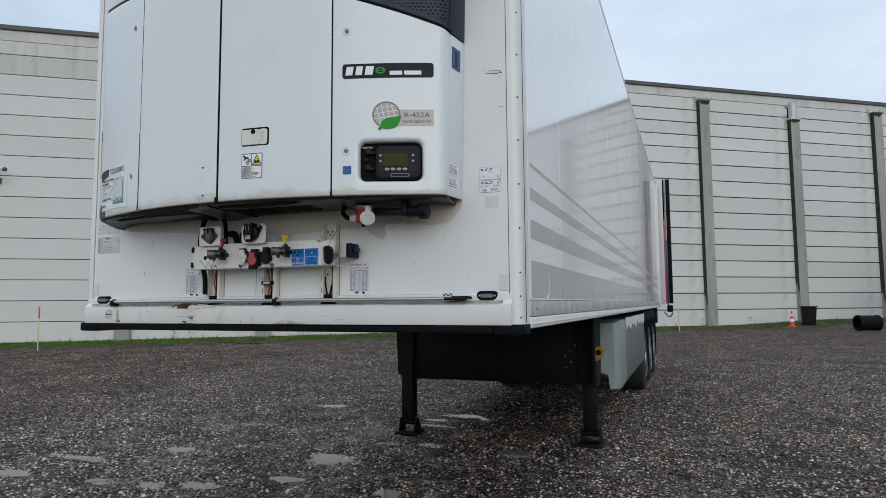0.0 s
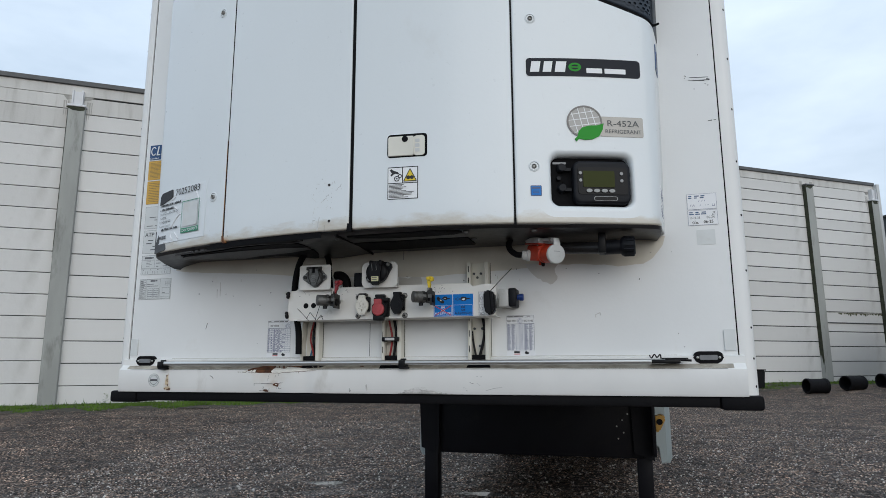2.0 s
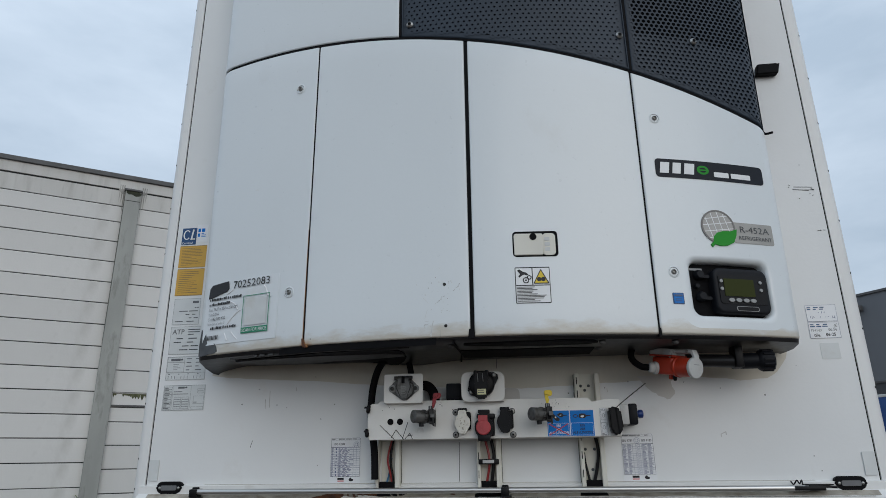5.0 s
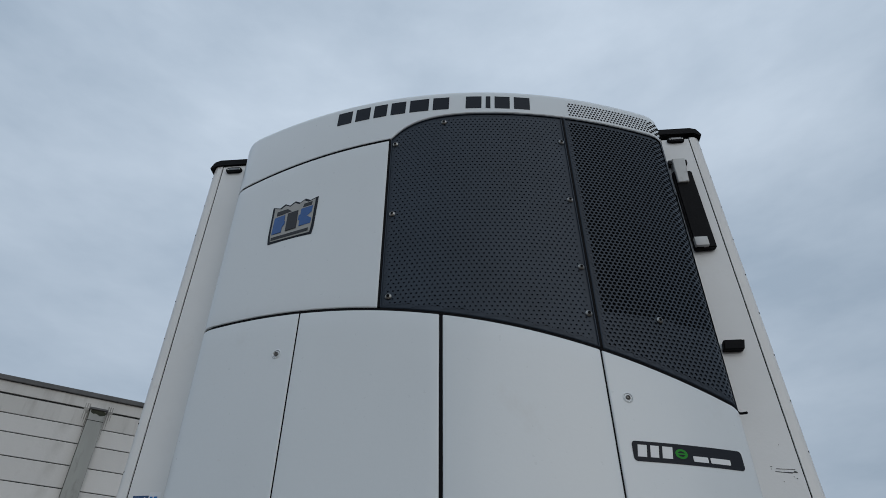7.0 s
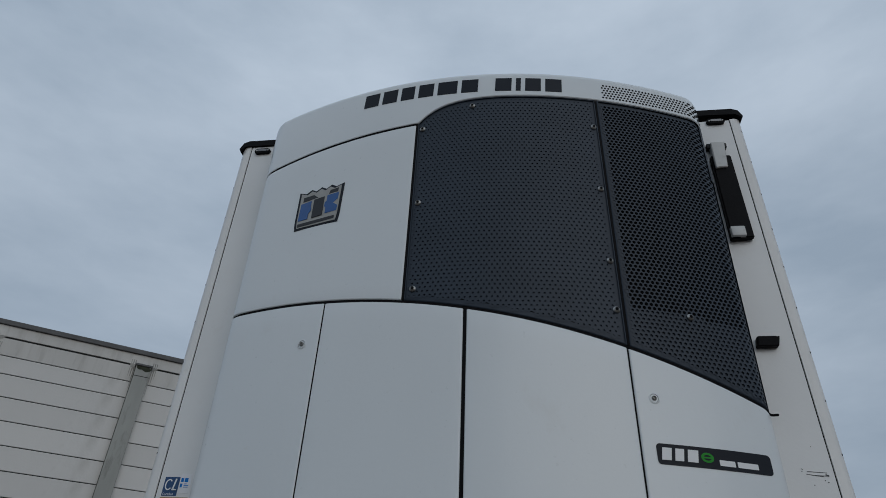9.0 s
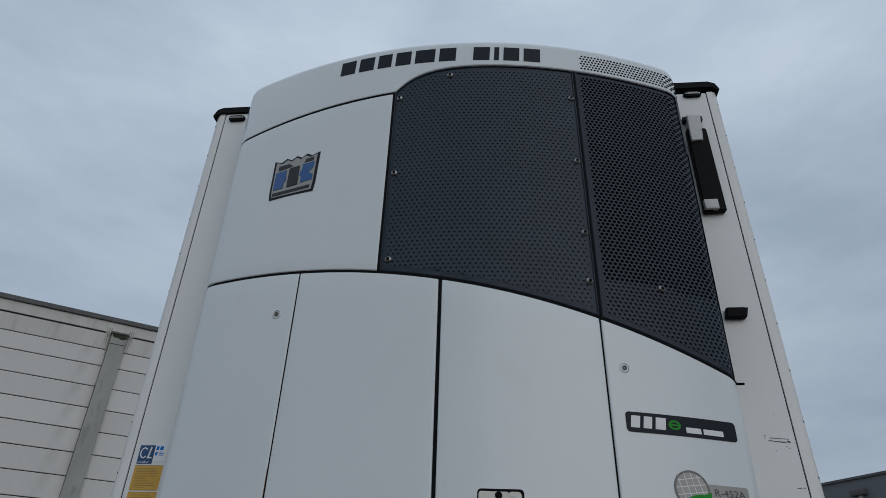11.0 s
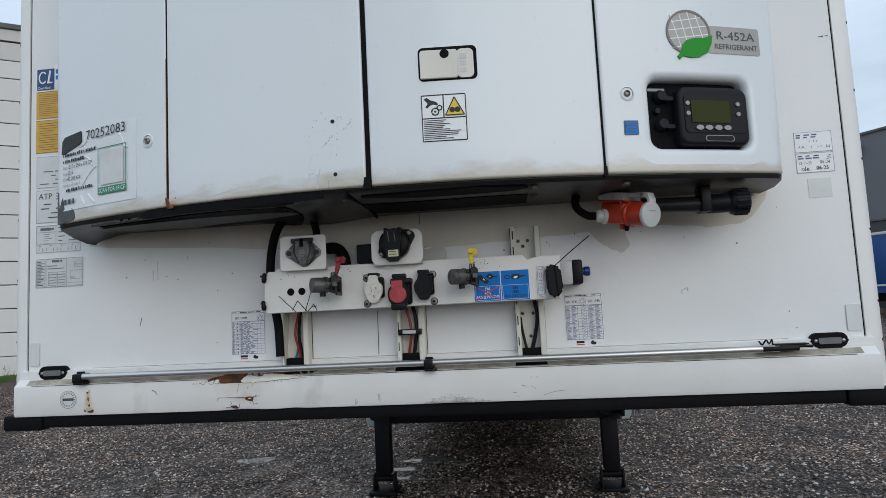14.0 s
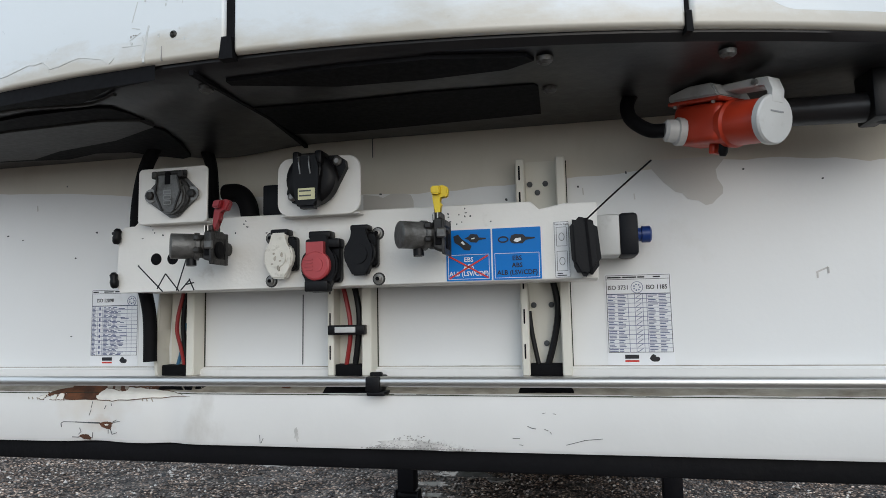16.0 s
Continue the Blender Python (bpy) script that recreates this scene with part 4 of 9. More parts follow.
    for a, b in (((.337, 1.377), (.344, 1.374)), ((.346, 1.373), (.349, 1.369)), ((.372, 1.352), (.402, 1.360)), ((.40, 1.360), (.43, 1.363)), ((.285, 1.361), (.297, 1.361)), ((.296, 1.351), (.302, 1.350)), ((-.17, 1.343), (-.171, 1.358)), ((-.168, 1.344), (-.164, 1.352)), ((.335, 1.402), (.340, 1.403)), ((.352, 1.402), (.357, 1.401))):
        slab(bm, stroke(a, b, .0007), -0.0370, -0.035)
    tagged(part("fine_scratches", bm, M_RUBMARK, rail), kind="stuff")

    def torn_edge(pts, seed, a=.003):
        rnd = random.Random(seed)
        out = []
        for (xa, za), (xb, zb) in zip(pts, pts[1:] + pts[:1]):
            for k in range(5):
                out.append((xa + (xb - xa) * k / 5 + rnd.uniform(-a, a), min(1.446, za + (zb - za) * k / 5 + rnd.uniform(-a, a) * .5)))
        return out
    for name, mt, off, pts in (
        ("rust_patch", M_RUST, -.0012, [(-.622, 1.4222), (-.618, 1.4313), (-.584, 1.4387), (-.563, 1.4445), (-.499, 1.4445), (-.507, 1.4337), (-.522, 1.4229), (-.517, 1.4158), (-.585, 1.4163), (-.584, 1.4308), (-.601, 1.4278), (-.616, 1.4233)]),
        ("rust_patch", M_RUST, -.0011, [(-.499, 1.4445), (-.437, 1.4446), (-.384, 1.4441), (-.382, 1.4361), (-.396, 1.4378), (-.412, 1.4402), (-.449, 1.4411), (-.457, 1.4322), (-.474, 1.435), (-.503, 1.4384)]),
        ("rust_patch", M_RUST, -.0014, [(-.515, 1.3723), (-.496, 1.3754), (-.481, 1.3735), (-.483, 1.3675), (-.485, 1.3605), (-.496, 1.362), (-.508, 1.3653)]),
        ("rust_patch", M_RUST, -.0014, [(-.556, 1.3468), (-.549, 1.3504), (-.537, 1.35), (-.53, 1.3445), (-.532, 1.3402), (-.545, 1.3417), (-.549, 1.3441)]),
        ("paint_chip", M_CHIP, -.0022, [(-.522, 1.4229), (-.503, 1.4373), (-.474, 1.4339), (-.455, 1.4322), (-.449, 1.4401), (-.412, 1.4377), (-.392, 1.4361), (-.352, 1.4311), (-.314, 1.4244), (-.416, 1.4208), (-.482, 1.4157), (-.517, 1.4158)]),
        ("paint_chip", M_CHIP, -.0022, [(-.644, 1.420), (-.632, 1.4262), (-.622, 1.4295), (-.626, 1.422), (-.634, 1.4175)]), ("paint_chip", M_CHIP, -.0024, [(-.618, 1.4175), (-.612, 1.4225), (-.604, 1.4272), (-.599, 1.4265), (-.606, 1.4175)]), ("paint_chip", M_CHIP, -.0024, [(-.603, 1.4172), (-.597, 1.4275), (-.587, 1.4290), (-.588, 1.417)]),
        ("paint_chip", M_CHIP, -.0024, [(-.500, 1.3705), (-.492, 1.3712), (-.489, 1.3690), (-.497, 1.3678)]),
        ("cable_slot", M_CORE, -.0016, [(-.049, 1.4455), (.037, 1.4455), (.040, 1.4325), (-.052, 1.4325)]),
        ("cable_slot", M_CORE, -.0016, [(.299, 1.4455), (.383, 1.4455), (.388, 1.4345), (.296, 1.4345)]),
        ("cable_slot", M_CORE, -.0016, [(-.386, 1.4455), (-.318, 1.4455), (-.315, 1.4355), (-.388, 1.4355)]),
        ("cable_slot", M_CORE, -.0010, [(-.37, 1.4445), (-.28, 1.4445), (-.30, 1.437), (-.335, 1.437)])):
        outline = torn_edge(pts, len(pts), .0008 if name == "cable_slot" else .0012 if max(p[1] for p in pts) < 1.40 else .002)
        coats = [(name, mt, off, outline)]
        if mt is M_CHIP:
            # thin ragged rust line round the flaking paint; it paints the shadow edge too
            cx, cz = sum(p[0] for p in outline) / len(outline), sum(p[1] for p in outline) / len(outline)
            grow = lambda a, c: a + math.copysign(min(.0014, abs(a - c) * .2), a - c)
            coats.append(("rust_edge", M_RUST, off + .0006, [(grow(x, cx), min(1.447, grow(z, cz))) for x, z in outline]))
        for nm, m2, o2, line in coats:
            bm = slab(bmesh.new(), line, o2, o2 + .0015)
            for xc in range(-66, -30):
                bmesh.ops.bisect_plane(bm, geom=bm.verts[:] + bm.edges[:] + bm.faces[:], plane_co=(xc * .01, 0, 0), plane_no=(1, 0, 0))
            for zc in (1.418, 1.421, 1.424, 1.4285, 1.436):
                bmesh.ops.bisect_plane(bm, geom=bm.verts[:] + bm.edges[:] + bm.faces[:], plane_co=(0, 0, zc), plane_no=(0, 0, 1))
            for v in bm.verts:
                v.co.y += ledge(v.co.x, v.co.z, 0)[1]
            part(nm, bm, m2, rail, smooth=False)
    bm = bmesh.new()
    for a, b in (((-.668, 1.4218), (-.666, 1.4171)), ((-.659, 1.4215), (-.657, 1.4171)), ((-.648, 1.4209), (-.646, 1.4172)), ((-.416, 1.4236), (-.412, 1.4156)), ((-.406, 1.4237), (-.403, 1.415)), ((-.396, 1.4227), (-.392, 1.4144))):
        slab(bm, stroke(a, b, .0014), -.0016, .0006, ledge)
    tagged(part("hatched_scratches", bm, M_LEDGE, rail), kind="stuff")
    part("rust_patch", slab(bmesh.new(), blob(-.126, 1.4412, .010, .0018, 5, 16), -.0016, .0006, ledge), M_RUST, rail, smooth=False)
    top, low = [], []
    for k in range(121):
        x = -1.22 + 2.44 * k / 120
        zl = 1.4300 + 0.0022 * (1 + noise.noise(Vector((x * 9, 4, 0)))) + 0.0012 * noise.noise(Vector((x * 40, 1, 0)))
        top.append((x, ledge(x, 1.4465, -.0009)[1], 1.4465))
        low.append((x, ledge(x, zl, -.0009)[1], zl))
    bm = bmesh.new()
    a, b = [bm.verts.new(p) for p in top], [bm.verts.new(p) for p in low]
    for k in range(120):
        bm.faces.new((a[k], a[k + 1], b[k + 1], b[k]))
    part("ledge_grime", bm, M_LEDGE, rail, "brownish grime lying on the ledge", smooth=False)
    for xa, xb in ((-1.02, -.392), (-.316, -.046), (.034, .300), (.378, 1.045)):
        bm = box(bmesh.new(), xa, xb, -.0075, .0, 1.446, 1.4755, .002, 1)
        strip = part("kick_strip", bm, M_RAIL, TR, "low white strip behind the rod")
        # thin ragged strip that paints the shadow line above the kick strip
        bm = bmesh.new()
        n = 24
        up = [bm.verts.new((xa + .002 + (xb - xa - .004) * k / n, -.0012, 1.4768 + .0012 * abs(noise.noise(Vector((xa + k * .7, 3, 1)))))) for k in range(n + 1)]
        dn = [bm.verts.new((v.co.x, -.0012, 1.4750)) for v in up]
        for k in range(n):
            bm.faces.new((up[k], up[k + 1], dn[k + 1], dn[k]))
        part("dirt_line", bm, M_LEDGE, strip, smooth=False)
    bm = bmesh.new()
    for k in range(120):
        xa, xb = -1.2 + 2.4 * k / 120, -1.2 + 2.4 * (k + 1) / 120
        h = .0009 + .0011 * abs(noise.noise(Vector((k * .31, 8, 2))))
        slab(bm, [(xa, 1.4292), (xb, 1.4292), (xb, 1.4292 + h), (xa, 1.4292 + h)], -.0014, .0005, ledge)
    tagged(part("edge_dirt", bm, M_OLIVE, rail, "dark dirt line on the edge"), kind="stuff")
    # black rubber buffer with end blocks
    bm = bmesh.new()
    box(bm, -1.17, 1.17, -0.022, 0.10, 1.300, 1.3365, 0.006)
    part("front_buffer", bm, M_RUBBER, TR, "black rubber strip under the front rail")
    for s in (-1, 1):
        bm = box(bmesh.new(), *sorted((s * 1.172, s * 1.306)), -0.026, 0.13, 1.292, 1.3405, 0.01)
        part("buffer_block", bm, M_RUBBER, TR, "black end block")
    # silver rod with clips
    bm = cyl(bmesh.new(), (-1.03, -0.050, 1.4545), (1.0, -0.050, 1.4545), 0.0092, seg=16)
    rod = part("steel_rod", bm, M_ALU, TR, "long polished metal rod along the ledge")
    for x, w in ((0.051, .013), (-1.03, .014)):
        bm = box(bmesh.new(), x - w, x + w, -0.0625, -0.012, 1.437, 1.4635, 0.003)
        box(bm, x - w * .9, x + w * 1.6, -0.060, -0.012, 1.431, 1.438, 0.002)
        box(bm, x - w * .8, x + w * .9, -0.046, -0.036, 1.462, 1.470, 0.002, 1)
        part("clip", bm, M_BLACK, rod, "black plastic clip")
    bm = box(bmesh.new(), 0.955, 1.05, -0.060, -0.016, 1.447, 1.461, 0.004)
    box(bm, 0.99, 1.075, -0.056, -0.030, 1.4625, 1.4665, 0.001)
    tube(bm, [(0.950, -.05, 1.476), (0.956, -.055, 1.466), (0.966, -.058, 1.478), (0.974, -.055, 1.468), (0.985, -.045, 1.478), (0.988, -.04, 1.464)], 0.0022, 6)
    cyl(bm, (1.0, -.055, 1.462), (1.085, -.05, 1.457), 0.004, seg=8)
    part("latch", bm, M_BLACK, rod, "black wire latch")
    # reflector pads
    for s in (-1, 1):
        bm = bmesh.new()
        slab(bm, rrect(*sorted((s * 1.199, s * 1.236)), 1.490, 1.562, 0.004), -0.004, 0.0)
        part("reflector_pad", bm, M_PAPERG, TR, "pale grey rectangular reflector")


lower_front()


def marker_lamp(x, z, w=0.098, h=0.042):
    bm = bmesh.new()
    slab(bm, rrect(x - w / 2, x + w / 2, z - h / 2, z + h / 2, h * 0.48, 7), -0.016, 0.0)
    bmesh.ops.bevel(bm, geom=[e for e in bm.edges if e.verts[0].co.y < -0.01 and e.verts[1].co.y < -0.01], offset=0.003, segments=2, affect="EDGES")
    lamp = part("marker_lamp", bm, M_RUBBER, TR, "clear marker lamp in a black oval rubber")
    bm = bmesh.new()
    slab(bm, rrect(x - w * 0.30, x + w * 0.30, z - h * 0.2, z + h * 0.2, h * 0.12, 4), -0.0205, -0.012)
    part("lens", bm, M_LENS, lamp)
    studs("screw", lamp, M_SCREW, [(x + s * w * 0.36, 0, z) for s in (-1, 1)], lambda b: lathe(b, (0, -0.012, 0), (0, -0.0195, 0), [(0, .0045), (.8, .0045), (1, .002)], 10))


for s in (-1, 1):
    marker_lamp(s * 1.1435, 1.467)
    marker_lamp(s * 1.172, 4.168 + (.028 if s > 0 else 0), 0.086, 0.031)


def underside():
    bm = box(bmesh.new(), -0.60, 0.60, 0.45, 2.2, 1.285, 1.299, 0.002)
    part("coupling_plate", bm, M_CHASSIS, TR, "black coupling plate under the nose")
    bm = box(bmesh.new(), -0.90, 1.00, 3.86, 3.93, 0.61, 1.30, 0.012)
    part("cross_plate", bm, M_CHASSIS, TR, "black plate between the landing legs")
    for s in (-1, 1):
        bm = box(bmesh.new(), s * 0.55 - .07, s * 0.55 + .07, 3.95, 13.0, 0.95, 1.30, 0.006)
        part("chassis_beam", bm, M_CHASSIS, TR)
    for s in (-1, 1):
        x = s * 1.0 - 0.0
        bm = bmesh.new()
        pts = [(-.11, 1.30), (-.085, .66), (.085, .60), (.105, 1.30)]
        slab(bm, [(x + a, z) for a, z in pts], 3.82, 4.06)
        leg = part("landing_leg", bm, M_CHASSIS, TR, "black telescopic landing leg")
        bm = box(bmesh.new(), x - .068, x + .068, 3.87, 4.01, 0.16, 0.68, 0.012)
        part("inner_tube", bm, M_CHASSIS, leg)
        bm = bmesh.new()
        cyl(bm, (x - .095, 3.94, .125), (x + .095, 3.94, .125), 0.03)
        for sx in (-1, 1):
            slab(bm, [(3.84, .03), (4.04, .03), (3.98, .17), (3.90, .17)], x + sx * .085, x + sx * .097, lambda a, b, c: (c, a, b))
        box(bm, x - .12, x + .12, 3.80, 4.08, 0.0, 0.035, 0.008)
        part("foot", bm, M_CHASSIS, leg)
        studs("bolt", leg, M_SCREW, [(x - .13 - .05 * k % .11, 3.858, 1.0 - .055 * k) for k in range(5)], lambda b: lathe(b, (0, 0, 0), (0, -.008, 0), [(0, .008), (1, .006)], 8))
    # yellow chock holder beside the kerb-side leg
    bm = bmesh.new()
    slab(bm, [(1.09, .995), (1.165, 1.02), (1.19, .985), (1.135, .875), (1.095, .86)], 3.62, 3.78)
    bmesh.ops.bevel(bm, geom=bm.edges[:], offset=0.012, segments=2, affect="EDGES")
    ch = part("chock_holder", bm, M_AMBERLENS, TR, "dirty yellow plastic wheel chock")
    bm = cyl(bmesh.new(), (1.135, 3.612, .955), (1.135, 3.625, .955), 0.026)
    part("hole", bm, M_CORE, ch)
    bm = box(bmesh.new(), 1.07, 1.10, 3.62, 3.90, 0.66, 1.30, 0.006)
    part("bracket", bm, M_CHASSIS, TR)
    for s in (-1, 1):
        bm = bmesh.new()
        prof = [(1.0, 1.24), (1.262, 1.24), (1.272, 1.20), (1.275, .56), (1.25, .51), (1.18, .50), (1.15, .66), (1.02, .68)]
        def run(rows):
            b = bmesh.new()
            ends = [[b.verts.new((s * (1.14 + (x - 1.14) * kx), y, .85 + (z - .85) * kz)) for x, z in prof] for y, kx, kz in rows]
            for a, c in zip(ends, ends[1:]):
                for k in range(len(prof)):
                    j = (k + 1) % len(prof)
                    b.faces.new((a[k], a[j], c[j], c[k]))
            b.faces.new(ends[0])
            b.faces.new(ends[-1])
            return b
        bm.free()
        pb = part("side_box", run([(4.26, .55, .93), (4.30, .80, .96), (4.38, .95, .99), (4.5, 1, 1), (4.92, 1, 1)]), M_GREYBOX, TR, "pale grey rounded front end of the side box")
        part("box_door", run([(4.96, .99, .98), (8.0, .99, .98)]), M_GREYDOOR, pb, "dull grey side box panel")
        rnd = random.Random(31)
        torn = [(4.98, 1.255), (8.0, 1.255)]
        y, k = 8.0, 0
        while y > 5.0:
            torn.append((y, (1.12 if k % 2 else 1.20) + rnd.uniform(-.05, .03)))
            y -= rnd.uniform(.10, .38)
            k += 1
        slab_at = lambda a, b, c: (c, a, b)
        bm = slab(bmesh.new(), torn, s * 1.279, s * 1.268, slab_at)
        part("torn_film", bm, M_PAPER, pb, "pale torn film along the box top", smooth=False)
    # wheels
    bm = lathe(bmesh.new(), (-.19, 0, 0), (.19, 0, 0), [(0, .30), (.02, .44), (.08, .485), (.2, .5), (.8, .5), (.92, .485), (.98, .44), (1, .30)], 40)
    tyre = to_mesh("tyre", bm, M_TYRE)
    bm = lathe(bmesh.new(), (.05, 0, 0), (.196, 0, 0), [(0, .30), (.85, .305), (1, .285), (.8, .25), (.35, .22), (.3, .14), (1.0, .12), (1.05, .09)], 32)
    for k in range(10):
        a = k * math.tau / 10
        cyl(bm, (.10, .19 * math.cos(a), .19 * math.sin(a)), (.135, .19 * math.cos(a), .19 * math.sin(a)), .018, seg=6)
    rim = to_mesh("rim", bm, M_RIM)
    for s in (-1, 1):
        for y in (8.5, 9.81, 11.12):
            w = share("wheel", tyre, TR, Matrix.Translation((s * 1.06, y - 7, .5)) @ pose(0, 0, 0, 0, 0, 0 if s > 0 else 180))
            r = new("rim", rim)
            r.parent = w
    for y in (8.5, 9.81, 11.12):
        part("axle", cyl(bmesh.new(), (-1, y, .5), (1, y, .5), .07), M_CHASSIS, TR)
    for s in (-1, 1):
        for y in (9.15, 10.46, 11.78):
            bm = box(bmesh.new(), *sorted((s * .88, s * 1.26)), y, y + .02, .32, 1.18, 0.004)
            part("mudflap", bm, M_RUBBER, TR)
        bm = box(bmesh.new(), *sorted((s * .86, s * 1.25)), 8.05, 11.7, 1.10, 1.28, 0.02)
        part("mudguard", bm, M_RUBBER, TR)
        bm = box(bmesh.new(), *sorted((s * .9, s * 1.24)), 13.0, 13.3, .95, 1.31, 0.02)
        part("rear_beam", bm, M_CHASSIS, TR)


underside()


# cable channels on the bulkhead under and over the connector board
def channel(name, xa, xb, wl, wr, z0, z1, bent=False):
    ch = None
    for k, (x, w) in enumerate(((xa, wl), (xb, wr))):
        bm = bmesh.new()
        if bent and k == 0:
            # trodden flange, folded outwards near its foot
            slab(bm, [(x + .010, z1), (x + .015, z1), (x + .008, z0 + .085), (x + .003, z0 + .050), (x + .010, z0), (x + .001, z0), (x - .006, z0 + .050), (x + .000, z0 + .085)], -0.038, -0.001)
        else:
            slab(bm, [(x, z0), (x + w, z0), (x + w, z1), (x, z1)], -0.038, -0.001)
        bmesh.ops.bevel(bm, geom=bm.edges[:], offset=0.002, segments=1, affect="EDGES")
        if ch is None:
            ch = part("cable_channel", bm, M_BEIGE, TR, name)
        else:
            part("channel_flange", bm, M_BEIGE, ch)
        if not (bent and k == 0):
            # dark line in the corner where the flange meets the wall
            xd = x + w if k else x - .0016
            part("dirt_line", slab(bmesh.new(), [(xd, z0), (xd + .0016, z0), (xd + .0016, z1), (xd, z1)], -.0022, -.0008), M_OLIVE, ch, smooth=False)
        if k == 0 and not bent:
            studs("slot", ch, M_CORE, [(x + w * .45, 0, z0 + (z1 - z0) * (0.15 + 0.3 * j)) for j in range(3)], lambda b: slab(b, rrect(-w * .1, w * .1, 0, .025, .0012, 2), -0.0388, -0.037))
    bm = bmesh.new()
    box(bm, xa + wl, xb, -0.006, -0.0012, z0, z1)
    part("channel_back", bm, M_PAPERG if z0 > 1.7 else M_BEIGE, ch)
    bm = box(bmesh.new(), xa + wl - .004, xb + .004, -0.030, -0.002, 1.462, 1.482, 0.002) if z0 < 1.6 else box(bmesh.new(), xa + wl, xb, -0.008, -0.002, z0, z0 + .004)
    part("cable_exit", bm, M_CORE, ch)
    return ch


ch_a = channel("cream cable channel with cables", -0.388, -0.322, .014, .016, 1.462, 1.655, True)
ch_b = channel("cream cable channel with a cable tie bridge", -0.040, 0.024, .012, .018, 1.462, 1.655)
ch_c = channel("cream cable channel with two thin cables", 0.305, 0.371, .013, .016, 1.462, 1.655)
ch_d = channel("cream cable channel above the board", 0.303, 0.371, .015, .016, 1.68, 1.830)
for ch, cables in ((ch_a, [(M_WIRER, [(-.330, -.024, 1.65), (-.338, -.026, 1.61), (-.347, -.026, 1.575), (-.349, -.026, 1.545), (-.342, -.024, 1.515), (-.336, -.02, 1.48), (-.340, -.018, 1.465)], .0036), (M_WIREB, [(-.338, -.016, 1.56), (-.345, -.016, 1.51), (-.358, -.016, 1.465)], .0034), (M_BLACK, [(-.326, -.018, 1.65), (-.336, -.02, 1.60), (-.341, -.018, 1.55), (-.334, -.018, 1.50), (-.331, -.016, 1.465)], .0048)]),
                   (ch_b, [(M_WIRER, [(-.022, -.026, 1.65), (-.010, -.030, 1.61), (.000, -.032, 1.565), (.001, -.032, 1.53), (-.007, -.026, 1.49), (-.012, -.022, 1.465)], .0042), (M_BLACK, [(-.002, -.022, 1.65), (.012, -.026, 1.60), (.017, -.028, 1.56), (.012, -.026, 1.51), (.004, -.022, 1.465)], .0056)]),
                   (ch_c, [(M_BLACK, [(.352, -.02, 1.65), (.366, -.022, 1.58), (.358, -.02, 1.52), (.342, -.02, 1.465)], .0055), (M_BLACK, [(.318, -.02, 1.57), (.322, -.02, 1.53), (.334, -.02, 1.465)], .004)])):
    for m, pts, r in cables:
        part("cable", tube(bmesh.new(), pts, r), m, ch)
bm = box(bmesh.new(), -.034, .034, -.052, -.036, 1.535, 1.552, 0.002)
part("cable_tie_bridge", bm, M_BLACK, ch_b)
bm = box(bmesh.new(), -.02, .018, -.0545, -.051, 1.539, 1.549, 0.001)
part("tie_label", bm, M_LGREY, ch_b)
for ch, zs in ((ch_c, [(0.325, 1.58), (.355, 1.58), (.345, 1.515)]), (ch_d, [(.325, 1.79), (.352, 1.79), (.338, 1.775)])):
    studs("screw", ch, M_RUBMARK, [(x, 0, z) for x, z in zs], lambda b: lathe(b, (0, -.005, 0), (0, -.011, 0), [(0, .005), (.7, .005), (1, .002)], 10))


# ---------------------------------------------------------------- labels on the bulkhead
def label(name, x0, x1, z0, z1, material, text, y=-0.0012, r=0.002):
    bm = bmesh.new()
    slab(bm, rrect(x0, x1, z0, z1, r, 2), y, 0.0)
    return part(name, bm, material, TR, text, smooth=False)


def print_on(parent, material, build, name="print"):
    bm = bmesh.new()
    build(bm)
    tagged(part(name, bm, material, parent, smooth=False), kind="stuff")


YP = -0.0017


